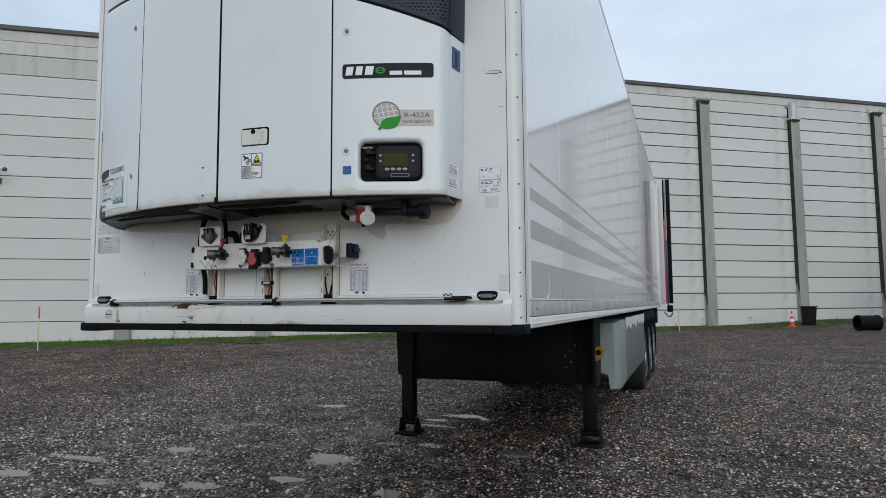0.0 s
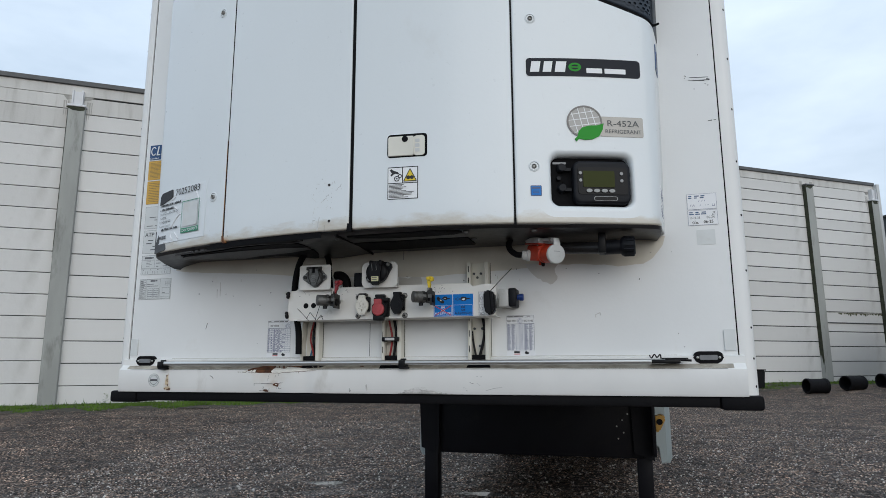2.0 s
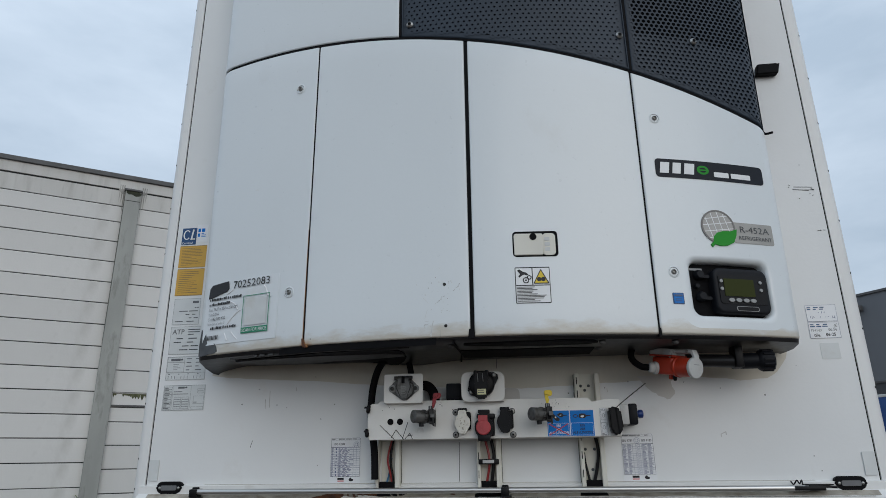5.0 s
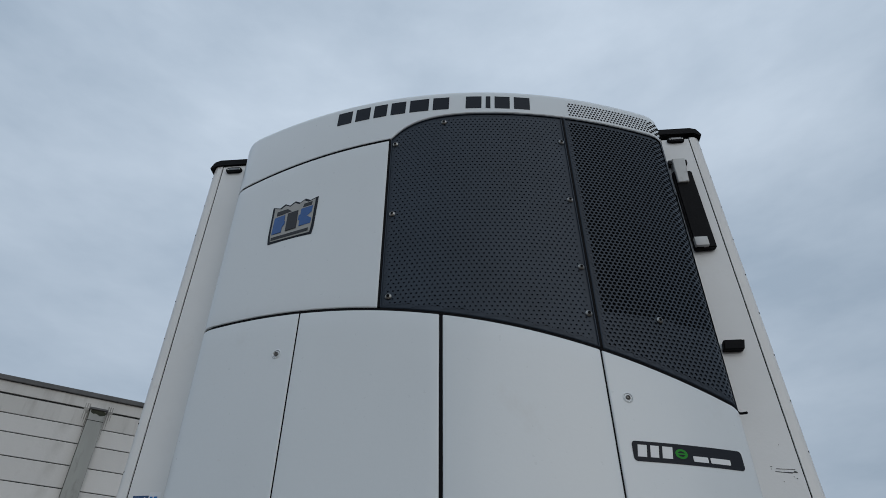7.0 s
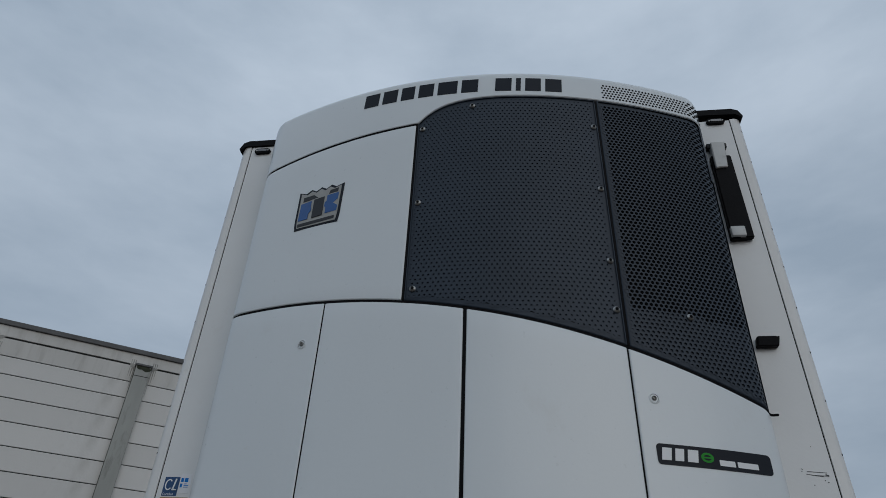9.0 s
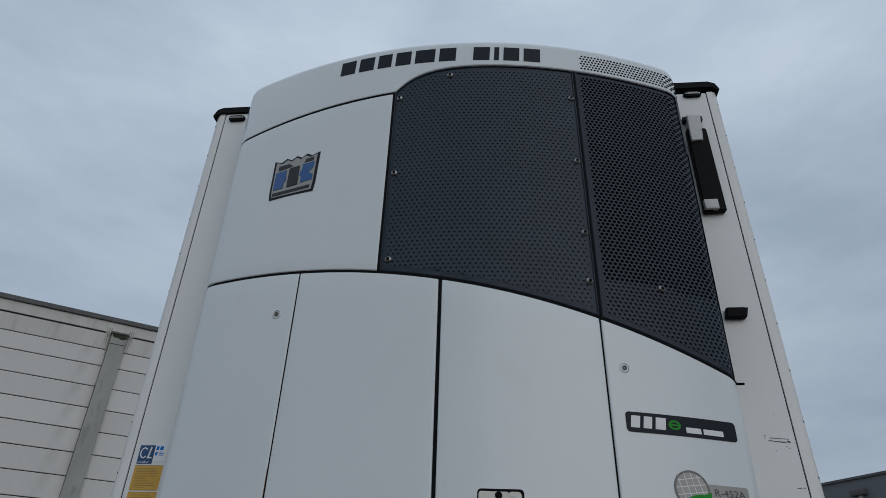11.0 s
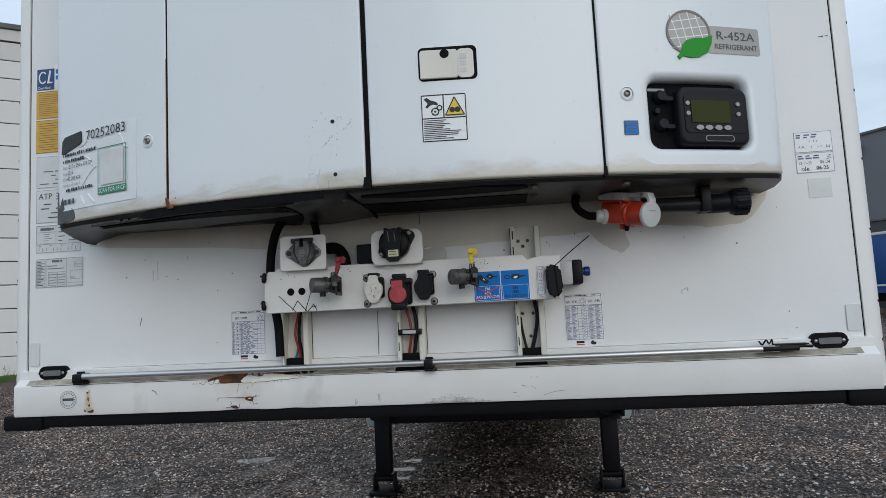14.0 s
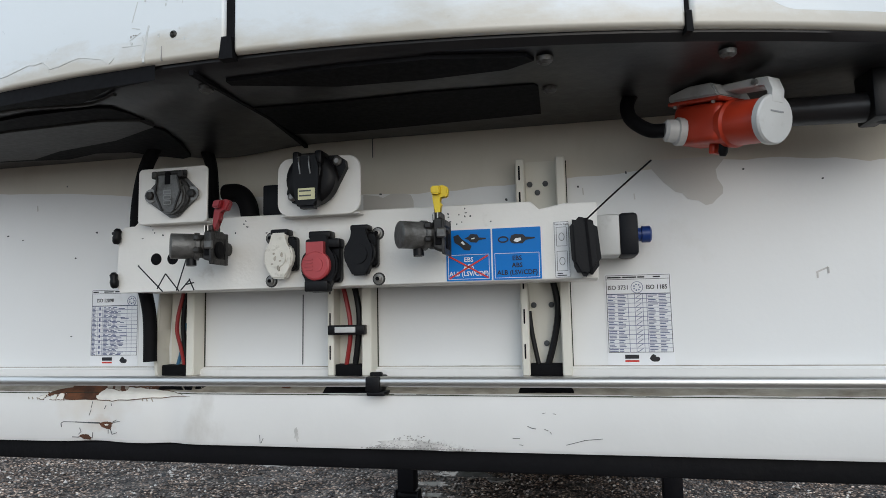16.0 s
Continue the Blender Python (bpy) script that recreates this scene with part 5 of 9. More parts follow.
def iso_label(x0, x1, z0, z1, heads, seed):
    """A printed chart: a head with a pin diagram, ruled rows with small print, and the maker's mark as plain shapes."""
    lb = label("wiring_label", x0, x1, z0, z1, M_PAPER, "white wiring chart label with small blue print")
    w = x1 - x0
    top, low = z1 - .034, z0 + .021

    def ink(bm):
        for t, fx in heads:
            [words(bm, t, x0 + w * fx + dx, z1 - .0265, 0.0074, flat, YP - dx * .3, squeeze=0.85) for dx in (0, .0004)]
        for xa, xb, za, zb in ((x0 + .002, x1 - .002, z1 - .003, z1 - .0022), (x0 + .002, x1 - .002, z1 - .0095, z1 - .0088), (x0 + .002, x0 + .0028, low, z1 - .0022), (x1 - .0028, x1 - .002, low, z1 - .0022), (x0 + .002, x1 - .002, low, low + .0008), (x0 + .002, x1 - .002, top, top + .0008)):
            rule(bm, xa, xb, za, zb, YP)
        bars(bm, x0 + .004, x1 - .004, z1 - .0082, z1 - .0036, 1, YP - .0002, flat, seed, .5, 4)

    rows = 13
    h = (top - low) / rows

    def table(bm):
        for k in range(rows):
            z = low + k * h
            rule(bm, x0 + .003, x1 - .003, z + h - .0007, z + h, YP)
        if seed == 1:
            fine = random.Random(12)
            for k in range(rows * 3):
                z = low + (k + .3) * h / 3
                if k < rows * 3 - 1:
                    bars(bm, x0 + .004, x0 + w * .13, z, z + h * .24, 1, YP - .0002, flat, k, .75, 1, .1)
                    xe = x0 + w * fine.uniform(.55, .82)
                    bars(bm, x0 + w * .27, xe, z, z + h * .24, 1, YP - .0002, flat, k + 50, .8, 3, .06)
            for fx in (.145, .245, .76, .86):
                rule(bm, x0 + w * fx, x0 + w * fx + .0005, low, top, YP - .0001)
            for k in range(9):
                z = low + (k + .5) * (top - low) / 9
                rule(bm, x0 + w * .18, x0 + w * .21, z - .003, z + .003, YP - .0006)
        else:
            for fx in (.34, .44, .56, .62):
                rule(bm, x0 + w * fx, x0 + w * fx + .0007, low, top, YP - .0001)
            for k in range(rows):
                z = low + k * h
                bars(bm, x0 + .004, x0 + w * .33, z + .0008, z + h - .0012, 2, YP - .0002, flat, seed + k, .5, 2, .08)
                bars(bm, x0 + w * .64, x1 - .004, z + .0008, z + h - .0012, 2, YP - .0002, flat, seed + k + 40, .5, 2, .08)
                slab(bm, stroke((x0 + w * .46, z + .001), (x0 + w * .54, z + h - .001), .0009), YP - .0003, 0)

    print_on(lb, M_INK, ink)
    print_on(lb, M_INKB, table, "table_print")
    print_on(lb, M_INK, lambda bm: bars(bm, x0 + w * .26, x0 + w * .62, z0 + .0105, z0 + .0175, 1, YP, flat, 3, .95, 1, 0), "brand_bar")
    print_on(lb, M_REDP, lambda bm: bars(bm, x0 + w * .26, x0 + w * .62, z0 + .0050, z0 + .0088, 1, YP, flat, 3, .8, 1, 0), "brand_underline")
    print_on(lb, M_INK, lambda bm: slab(bm, blob(x0 + w * .70, z0 + .011, .0075, .006, 9, 14), YP, 0), "brand_mark")


iso_label(-0.561, -0.452, 1.478, 1.631, [("ISO 12098", .12)], 1)
iso_label(0.445, 0.552, 1.477, 1.629, [("ISO 3731", .04), ("ISO 1185", .62)], 2)
wall_ring = bmesh.new()
for cx in (-0.468, 0.497):
    for k in range(20):
        a = k * math.tau / 20
        slab(wall_ring, stroke((cx + .0095 * math.cos(a), 1.606 + .0095 * math.sin(a)), (cx + .0095 * math.cos(a + .32), 1.606 + .0095 * math.sin(a + .32)), .0008), YP - .0002, 0)
    for k in range(7):
        a = k * math.tau / 7
        slab(wall_ring, disc(cx + .005 * math.cos(a), 1.606 + .005 * math.sin(a), .0013, 8), YP - .0002, 0)
tagged(part("pin_diagram", wall_ring, M_INKB, WALL), kind="stuff")

# stack of certificates beside the unit
lb = label("certificate_sticker", -1.218, -1.157, 2.388, 2.459, M_NAVY, "dark blue square certificate sticker")


def seal_marks(bm):
    words(bm, "Certified", -1.2155, 2.391, .0085, flat, YP, squeeze=1.05)
    for k in range(14):
        a, b = radians(40 + 20 * k), radians(60 + 20 * k)
        slab(bm, stroke((-1.197 + .013 * math.cos(a), 2.430 + .019 * math.sin(a)), (-1.197 + .013 * math.cos(b), 2.430 + .019 * math.sin(b)), .0042), YP - .0001 * k, 0)
    slab(bm, stroke((-1.17, 2.452), (-1.177, 2.410), .0055), YP - .002, 0)
    slab(bm, stroke((-1.18, 2.411), (-1.162, 2.411), .0045), YP - .0024, 0)


print_on(lb, M_WHITEP, seal_marks)
lb = label("certificate_strip", -1.155, -1.11, 2.398, 2.472, M_PAPER, "narrow white certificate strip")
print_on(lb, M_DECAL, lambda bm: (rule(bm, -1.151, -1.14, 2.44, 2.455, YP), rule(bm, -1.136, -1.122, 2.44, 2.455, YP), rule(bm, -1.151, -1.142, 2.42, 2.434, YP), bars(bm, -1.136, -1.114, 2.418, 2.436, 3, YP)))
for z0, z1, sd in ((2.291, 2.383, 5), (2.176, 2.286, 6)):
    lb = label("amber_certificate", -1.22, -1.107, z0, z1, M_ORANGE, "amber yellow certificate with dark print")
    print_on(lb, M_RUBMARK, lambda bm: (bars(bm, -1.21, -1.114, z0 + .008, z1 - .008, 12, YP, flat, sd, .17), [rule(bm, -1.219, -1.108, z, z + .001, YP) for z in (z0 + .001, z1 - .002)]))
for z0, z1, x1, sd in ((2.060, 2.164, -1.107, 7), (1.945, 2.053, -1.09, 8), (1.848, 1.937, -1.06, 9), (1.736, 1.829, -1.052, 10)):
    lb = label("type_plate_label", -1.217, x1, z0, z1, M_PAPERG, "weathered grey type label with small print")

    def ink(bm):
        for z in (z0 + .001, z1 - .0015):
            rule(bm, -1.216, x1 - .001, z, z + .0007, YP)
        for x in (-1.216, x1 - .0018):
            rule(bm, x, x + .0007, z0 + .001, z1 - .001, YP)
        def cell(xa, xb, za, zb, t=.0007):
            for q in ((xa, xb, za, za + t), (xa, xb, zb - t, zb), (xa, xa + t, za, zb), (xb - t, xb, za, zb)):
                rule(bm, *q, YP - .0002)
        if sd == 8:
            words(bm, "ATP", -1.209, z1 - .030, .019, flat, YP)
            words(bm, "ATP", -1.2086, z1 - .030, .019, flat, YP - .0003)
            bars(bm, -1.146, x1 - .004, z1 - .036, z1 - .008, 3, YP, flat, 2, .35)
            for k, xa in enumerate((-1.190, -1.200, -1.165, -1.175)):
                bars(bm, xa, x1 - .004, z1 - .052 - .0145 * k, z1 - .042 - .0145 * k, 1, YP, flat, 3 + k, .36, 2, .04)
        elif sd == 7:
            bars(bm, -1.140, x1 - .006, z1 - .020, z1 - .010, 1, YP, flat, 2, .9)
            for k, xa in enumerate((-1.130, -1.192, -1.165, -1.150, -1.205)):
                bars(bm, xa, x1 - .004, z1 - .042 - .0135 * k, z1 - .032 - .0135 * k, 1, YP, flat, 5 + k, .34, 2, .04)
        elif sd == 9:
            cell(-1.214, -1.146, z0 + .030, z1 - .002)
            rule(bm, -1.201, -1.163, z1 - .017, z1 - .008, YP - .0002)
            slab(bm, blob(-1.158, z1 - .012, .005, .004, 3, 10), YP - .0002, 0)
            bars(bm, -1.190, -1.152, z0 + .036, z1 - .026, 4, YP, flat, 7, .22)
            rule(bm, -1.214, x1 - .002, z0 + .027, z0 + .028, YP - .0002)
            rule(bm, -1.214, -1.146, z1 - .023, z1 - .022, YP - .0002)
            for k in range(4):
                bars(bm, -1.138, x1 - .006, z1 - .012 - .014 * k, z1 - .007 - .014 * k, 1, YP, flat, 40 + k, .6, 2, .2)
            for k in range(11):
                xa = -1.206 + k * (x1 + 1.200) / 11
                if k % 4 != 3:
                    rule(bm, xa, xa + .0014, z0 + .005, z0 + .016, YP - .0002)
                if k % 3 == 0:
                    rule(bm, xa, xa + .006, z0 + .021, z0 + .0235, YP - .0002)
        else:
            for k in range(9):
                cell(-1.2135, -1.183, z0 + .004 + k * .0093, z0 + .0128 + k * .0093)
                bars(bm, -1.211, -1.186, z0 + .0055 + k * .0093, z0 + .0115 + k * .0093, 1, YP - .0003, flat, k, .45)
            cell(-1.180, -1.108, z0 + .002, z1 - .002)
            rule(bm, -1.160, -1.134, z1 - .013, z1 - .006, YP - .0002)
            slab(bm, blob(-1.128, z1 - .009, .004, .0035, 3, 10), YP - .0002, 0)
            bars(bm, -1.176, -1.113, z0 + .056, z1 - .020, 2, YP, flat, 8, .28)
            for xa in (-1.172, -1.141):
                for k in range(5):
                    cell(xa, xa + .028, z0 + .006 + k * .0088, z0 + .014 + k * .0088, .0009)
            for za, zb in ((z0 + .062, z0 + .070), (z0 + .072, z0 + .080)):
                cell(-1.082, x1 - .004, za, zb)
            cell(-1.096, x1 - .004, z0 + .024, z0 + .052)
            bars(bm, -1.094, -1.070, z0 + .027, z0 + .032, 1, YP, flat, 3, .5)
            cell(-1.104, x1 - .003, z0 + .004, z0 + .013)
    print_on(lb, M_RUBMARK if sd == 8 else M_INKD, ink)

# inspection notes on the other side
for z0, z1, tilt, sd in ((1.990, 2.047, 0.0, 3), (1.932, 1.987, 0.0, 4)):
    lb = label("inspection_note", 1.112, 1.211, z0, z1, M_PAPER, "white inspection sticker with blue heading and handwriting")
    print_on(lb, M_NAVY, lambda bm: [bars(bm, 1.117, 1.180 - .004 * k, z1 - .0105 - .0065 * k, z1 - .0055 - .0065 * k, 1, YP, flat, sd + k, .72, 3, .02) for k in range(2)], "heading")
    print_on(lb, M_INKB, lambda bm: (rule(bm, 1.112, 1.211, z0, z0 + .0008, YP), rule(bm, 1.112, 1.211, z1 - .0008, z1, YP), rule(bm, 1.112, 1.1128, z0, z1, YP), rule(bm, 1.2102, 1.211, z0, z1, YP)), "frame")

    def pen(bm):
        if sd == 3:
            lines = [((1.122, .012), (1.126, .019)), ((1.130, .010), (1.133, .018)), ((1.133, .018), (1.137, .012)), ((1.155, .012), (1.157, .017)), ((1.172, .014), (1.175, .015)), ((1.180, .014), (1.184, .016)), ((1.196, .010), (1.196, .018)), ((1.196, .011), (1.203, .011)), ((1.203, .009), (1.203, .018)), ((1.150, .029), (1.154, .032)), ((1.162, .028), (1.164, .034)), ((1.170, .028), (1.173, .033))]
        else:
            lines = [((1.128, .006), (1.125, .012)), ((1.125, .012), (1.130, .014)), ((1.130, .014), (1.134, .006)), ((1.134, .006), (1.128, .006)), ((1.135, .018), (1.134, .006)), ((1.137, .009), (1.144, .010)), ((1.144, .010), (1.140, .013)), ((1.140, .013), (1.139, .006)), ((1.139, .006), (1.147, .007)), ((1.194, .040), (1.203, .043)), ((1.193, .036), (1.204, .038)), ((1.196, .045), (1.205, .048))]
            words(bm, "13-11-23", 1.117, z0 + .0235, .0080, flat, YP, squeeze=.85)
            words(bm, "06-24", 1.174, z0 + .0235, .0095, flat, YP, squeeze=.85)
            words(bm, "06-25", 1.163, z0 + .0065, .0110, flat, YP, squeeze=.9)
            words(bm, "06-25", 1.1635, z0 + .0068, .0110, flat, YP - .0003, squeeze=.9)
        for (xa, za), (xb, zb) in lines:
            slab(bm, stroke((xa, z0 + za), (xb, z0 + zb), .0014), YP, 0)
    print_on(lb, M_INK if sd == 4 else M_INKB, pen, "handwriting")
lb = label("square_code_label", 1.137, 1.198, 1.861, 1.915, M_PAPERG, "small pale grey square label")

# round stamp on the front rail
bm = bmesh.new()
slab(bm, disc(-1.074, 1.386, .0275, 28), -0.0376, -0.034)
stamp = part("round_sticker", bm, M_PAPERG, TR, "round grey seal sticker on the rail", smooth=False)
bm = bmesh.new()
for k in range(28):
    a = k * math.tau / 28
    slab(bm, stroke((-1.074 + .0265 * math.cos(a), 1.386 + .0265 * math.sin(a)), (-1.074 + .0265 * math.cos(a + .23), 1.386 + .0265 * math.sin(a + .23)), .0008), -.0380, -.036)
for k in range(20):
    a = k * math.tau / 20
    slab(bm, stroke((-1.074 + .017 * math.cos(a), 1.386 + .017 * math.sin(a)), (-1.074 + .0225 * math.cos(a), 1.386 + .0225 * math.sin(a)), .0018), -.0380, -.036)
rule(bm, -1.092, -1.056, 1.382, 1.390, -.0380)
tagged(part("print", bm, M_RUBMARK, stamp, smooth=False), kind="stuff")


# tube holder and strap block on the bulkhead beside the grille
bm = bmesh.new()
slab(bm, [(1.098, 3.955), (1.190, 3.955), (1.193, 3.475), (1.096, 3.470)], -0.032, -0.001)
bmesh.ops.bevel(bm, geom=bm.edges[:], offset=0.006, segments=2, affect="EDGES")
th = part("document_tube", bm, M_RUBBER, TR, "flat black document holder with metal clips")
bm = bmesh.new()
slab(bm, [(1.108, 4.03), (1.172, 4.03), (1.160, 3.872), (1.105, 3.868)], -0.044, -0.001)
bmesh.ops.bevel(bm, geom=bm.edges[:], offset=0.004, segments=1, affect="EDGES")
part("clasp", bm, M_LGREY, th, "pale metal clasp")
bm = box(bmesh.new(), 1.092, 1.185, -.03, -.001, 4.005, 4.032, .004)
part("clasp_hook", bm, M_BLACK, th)
bm = box(bmesh.new(), 1.098, 1.158, -.046, -.001, 3.478, 3.528, .004)
part("clasp", bm, M_LGREY, th)
bm = bmesh.new()
slab(bm, [(1.087, 2.962), (1.168, 2.962), (1.180, 3.008), (1.165, 3.0), (1.098, 3.0), (1.096, 3.008)], -0.03, -0.001)
bmesh.ops.bevel(bm, geom=bm.edges[:], offset=0.004, segments=1, affect="EDGES")
part("rubber_buffer", bm, M_RUBBER, TR, "small black rubber stop")


# ---------------------------------------------------------------- refrigeration unit
RU = thing("refrigeration_unit", (0, 0, 1.9), "white refrigeration unit with dark grille bolted to the trailer's bulkhead", "refrigeration unit")
EDGE = 1.048


def half_width(z):
    """The unit is a little wider at its top than at its foot."""
    return 1.012 + 0.0225 * (z - 1.9)


TURN0, TURN1, BEND = radians(23.80), radians(85), 0.980


def on(x, z, off=0.0):
    """A point of the unit's bowed front, off metres proud of it; past BEND the skin turns round the corner."""
    if abs(x) > BEND:
        r = (half_width(z) - BEND) / (math.sin(TURN1) - math.sin(TURN0))
        a = TURN0 + (TURN1 - TURN0) * (abs(x) - BEND) / (EDGE - BEND)
        p = Vector((math.copysign(BEND + r * (math.sin(a) - math.sin(TURN0)), x), -0.412 + 0.225 * BEND * BEND + r * (math.cos(TURN0) - math.cos(a)), z))
        return p + Vector((math.copysign(math.sin(a), x), -math.cos(a), 0)) * off
    n = Vector((0.45 * x, -1, 0)).normalized()
    return Vector((x, -0.412 + 0.225 * x * x, z)) + n * off


def bow(x, z, off):
    return on(x, z, -off)


def seam(x):
    return 2.9496 - 0.1888 * x - 0.0881 * x * x - 0.014 * x ** 3


def cap_low(x):
    return 3.919 + 0.0254 * x - 0.0384 * x * x


def mesh_top(x):
    return 4.042 - 0.142 * math.exp(-(x + 0.25) / 0.1)


def shell(name, x0, x1, lo, hi, thick, r, material, text="", nx=14, nz=14, rb=None, rt=None, wave=0.0):
    """A bowed panel between x0 and x1, from lo(x) to hi(x), with rounded rims."""
    rb, rt = rb or r, rt or r
    bm = bmesh.new()
    ramp = [0, .15, .4, .7, 1.0]

    def steps(a, b, ra, rc, n):
        out = [a + ra * k for k in ramp] + [a + ra + (b - rc - a - ra) * k / n for k in range(1, n)] + [b - rc * k for k in reversed(ramp)]
        return out

    def sink(d, rr):
        if d >= rr:
            return 0.0
        u = 1 - d / rr
        return rr * (1 - math.sqrt(max(0.0, 1 - u * u)))

    front = []
    for x in steps(x0, x1, r, r, nx):
        col = []
        a, b = lo(x), hi(x)
        for z in steps(a, b, rb, rt, nz):
            s = max(sink(x - x0, r), sink(x1 - x, r)) + max(sink(z - a, rb), sink(b - z, rt))
            w = wave * noise.noise(Vector((x * 2.3, 0.3, z * 1.7))) if wave else 0.0
            col.append((x, z, -s + w))
        front.append(col)
    f = [[bm.verts.new(on(*v)) for v in c] for c in front]
    k = [[bm.verts.new(on(v[0], v[1], -thick)) for v in c] for c in front]
    n, m = len(f), len(f[0])
    for i in range(n - 1):
        for j in range(m - 1):
            bm.faces.new((f[i][j], f[i + 1][j], f[i + 1][j + 1], f[i][j + 1]))
    ring = [(i, 0) for i in range(n)] + [(n - 1, j) for j in range(1, m)] + [(i, m - 1) for i in range(n - 2, -1, -1)] + [(0, j) for j in range(m - 2, 0, -1)]
    for (a, b), (c, d) in zip(ring, ring[1:] + ring[:1]):
        bm.faces.new((f[a][b], k[a][b], k[c][d], f[c][d]))
    return part(name, bm, material, RU, text)


flat_low = lambda x: 1.903
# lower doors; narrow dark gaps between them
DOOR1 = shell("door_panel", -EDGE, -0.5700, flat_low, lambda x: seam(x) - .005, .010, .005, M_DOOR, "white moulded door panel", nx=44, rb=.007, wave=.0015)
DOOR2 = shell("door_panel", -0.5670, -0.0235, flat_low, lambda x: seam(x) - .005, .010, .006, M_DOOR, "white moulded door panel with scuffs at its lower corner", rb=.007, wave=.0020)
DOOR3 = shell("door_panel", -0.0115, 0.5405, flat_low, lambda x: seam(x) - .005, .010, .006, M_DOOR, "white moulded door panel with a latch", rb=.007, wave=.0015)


def side_door():
    """The end panel, with a rounded recess for the controller cut right through."""
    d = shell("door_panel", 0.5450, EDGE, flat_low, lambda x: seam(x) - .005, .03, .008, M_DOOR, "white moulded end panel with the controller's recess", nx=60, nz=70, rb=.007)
    bm = bmesh.new()
    bm.from_mesh(d.data)
    x0, x1, z0, z1, r = 0.664, 0.921, 1.965, 2.136, 0.028

    def depth(x, z):
        qx, qz = abs(x - (x0 + x1) / 2) - (x1 - x0) / 2 + r, abs(z - (z0 + z1) / 2) - (z1 - z0) / 2 + r
        return math.hypot(max(qx, 0), max(qz, 0)) + min(max(qx, qz), 0) - r
    gone = [v for v in bm.verts if on(v.co.x, v.co.z, -.02).y >= v.co.y and depth(v.co.x, v.co.z) < 0.022]
    bmesh.ops.delete(bm, geom=gone, context="VERTS")
    bm.to_mesh(d.data)
    bm.free()
    # soft lip that turns into the recess
    bm = bmesh.new()
    rings = []
    for o, off in ((.0412, -.0003), (.0411, .0001), (.040, .0001), (.022, .0001), (.011, 0), (.007, -.0022), (.004, -.0055), (.0015, -.0105), (0, -.017), (-.001, -.033)):
        up = .5 * o if 0 < o < .02 else 0
        ring = []
        out = rrect(x0 - o, x1 + o, z0 - o, z1 + o, r + o * .6, 10)
        for (xa, za), (xb, zb) in zip(out, out[1:] + out[:1]):
            m = max(1, 24 if abs(xb - xa) > .1 else 12 if abs(zb - za) > .06 else 1)
            for k in range(m):
                x, z = xa + (xb - xa) * k / m, za + (zb - za) * k / m
                ring.append(bm.verts.new(on(x, z + (up if z > 2.05 else 0), off)))
        rings.append(ring)
    for a, b in zip(rings, rings[1:]):
        for k in range(len(a)):
            j = (k + 1) % len(a)
            bm.faces.new((a[k], a[j], b[j], b[k]))
    part("recess_lip", bm, M_UNIT, d, "rounded white lip of the recess")
    return d


DOOR4 = side_door()

# upper skins
UPPER = shell("upper_panel", -EDGE, -0.256, lambda x: seam(x) + .005, lambda x: cap_low(x) - .010, .03, .006, M_UNIT, "white upper panel with a badge", nx=60, wave=.0012)


def cap_bottom(x):
    return cap_low(x) if x < -0.25 else max(mesh_top(x) + 0.004, cap_low(-0.25))


def top_cap():
    bm = bmesh.new()
    cols = []
    n = 160
    for k in range(n + 1):
        x = -EDGE + 2 * EDGE * k / n
        e = min(1.0, (EDGE - abs(x)) / 0.05)
        drop = 0.035 * (1 - math.sqrt(max(0, 1 - (1 - e) ** 2)))
        zt = 4.222 - drop
        prof = [(cap_bottom(x), -.03), (cap_bottom(x), -.003), (cap_bottom(x) + .004, 0.0)]
        for a in range(0, 91, 15):
            prof.append((zt - .05 + .05 * math.sin(radians(a)), -.05 + .05 * math.cos(radians(a))))
        prof += [(zt + 0.006, -.12), (zt + .006, -.14)]
        col = [bm.verts.new(on(x, z, o)) for z, o in prof]
        col.append(bm.verts.new((on(x, zt).x, -0.004, zt + .006)))
        cols.append(col)
    for a, b in zip(cols, cols[1:]):
        for j in range(len(a) - 1):
            bm.faces.new((a[j], b[j], b[j + 1], a[j + 1]))
    bm.faces.new(cols[0])
    bm.faces.new(list(reversed(cols[-1])))
    return part("top_cap", bm, M_UNIT, RU, "white curved top cap with dark lettering bars")


CAP = top_cap()


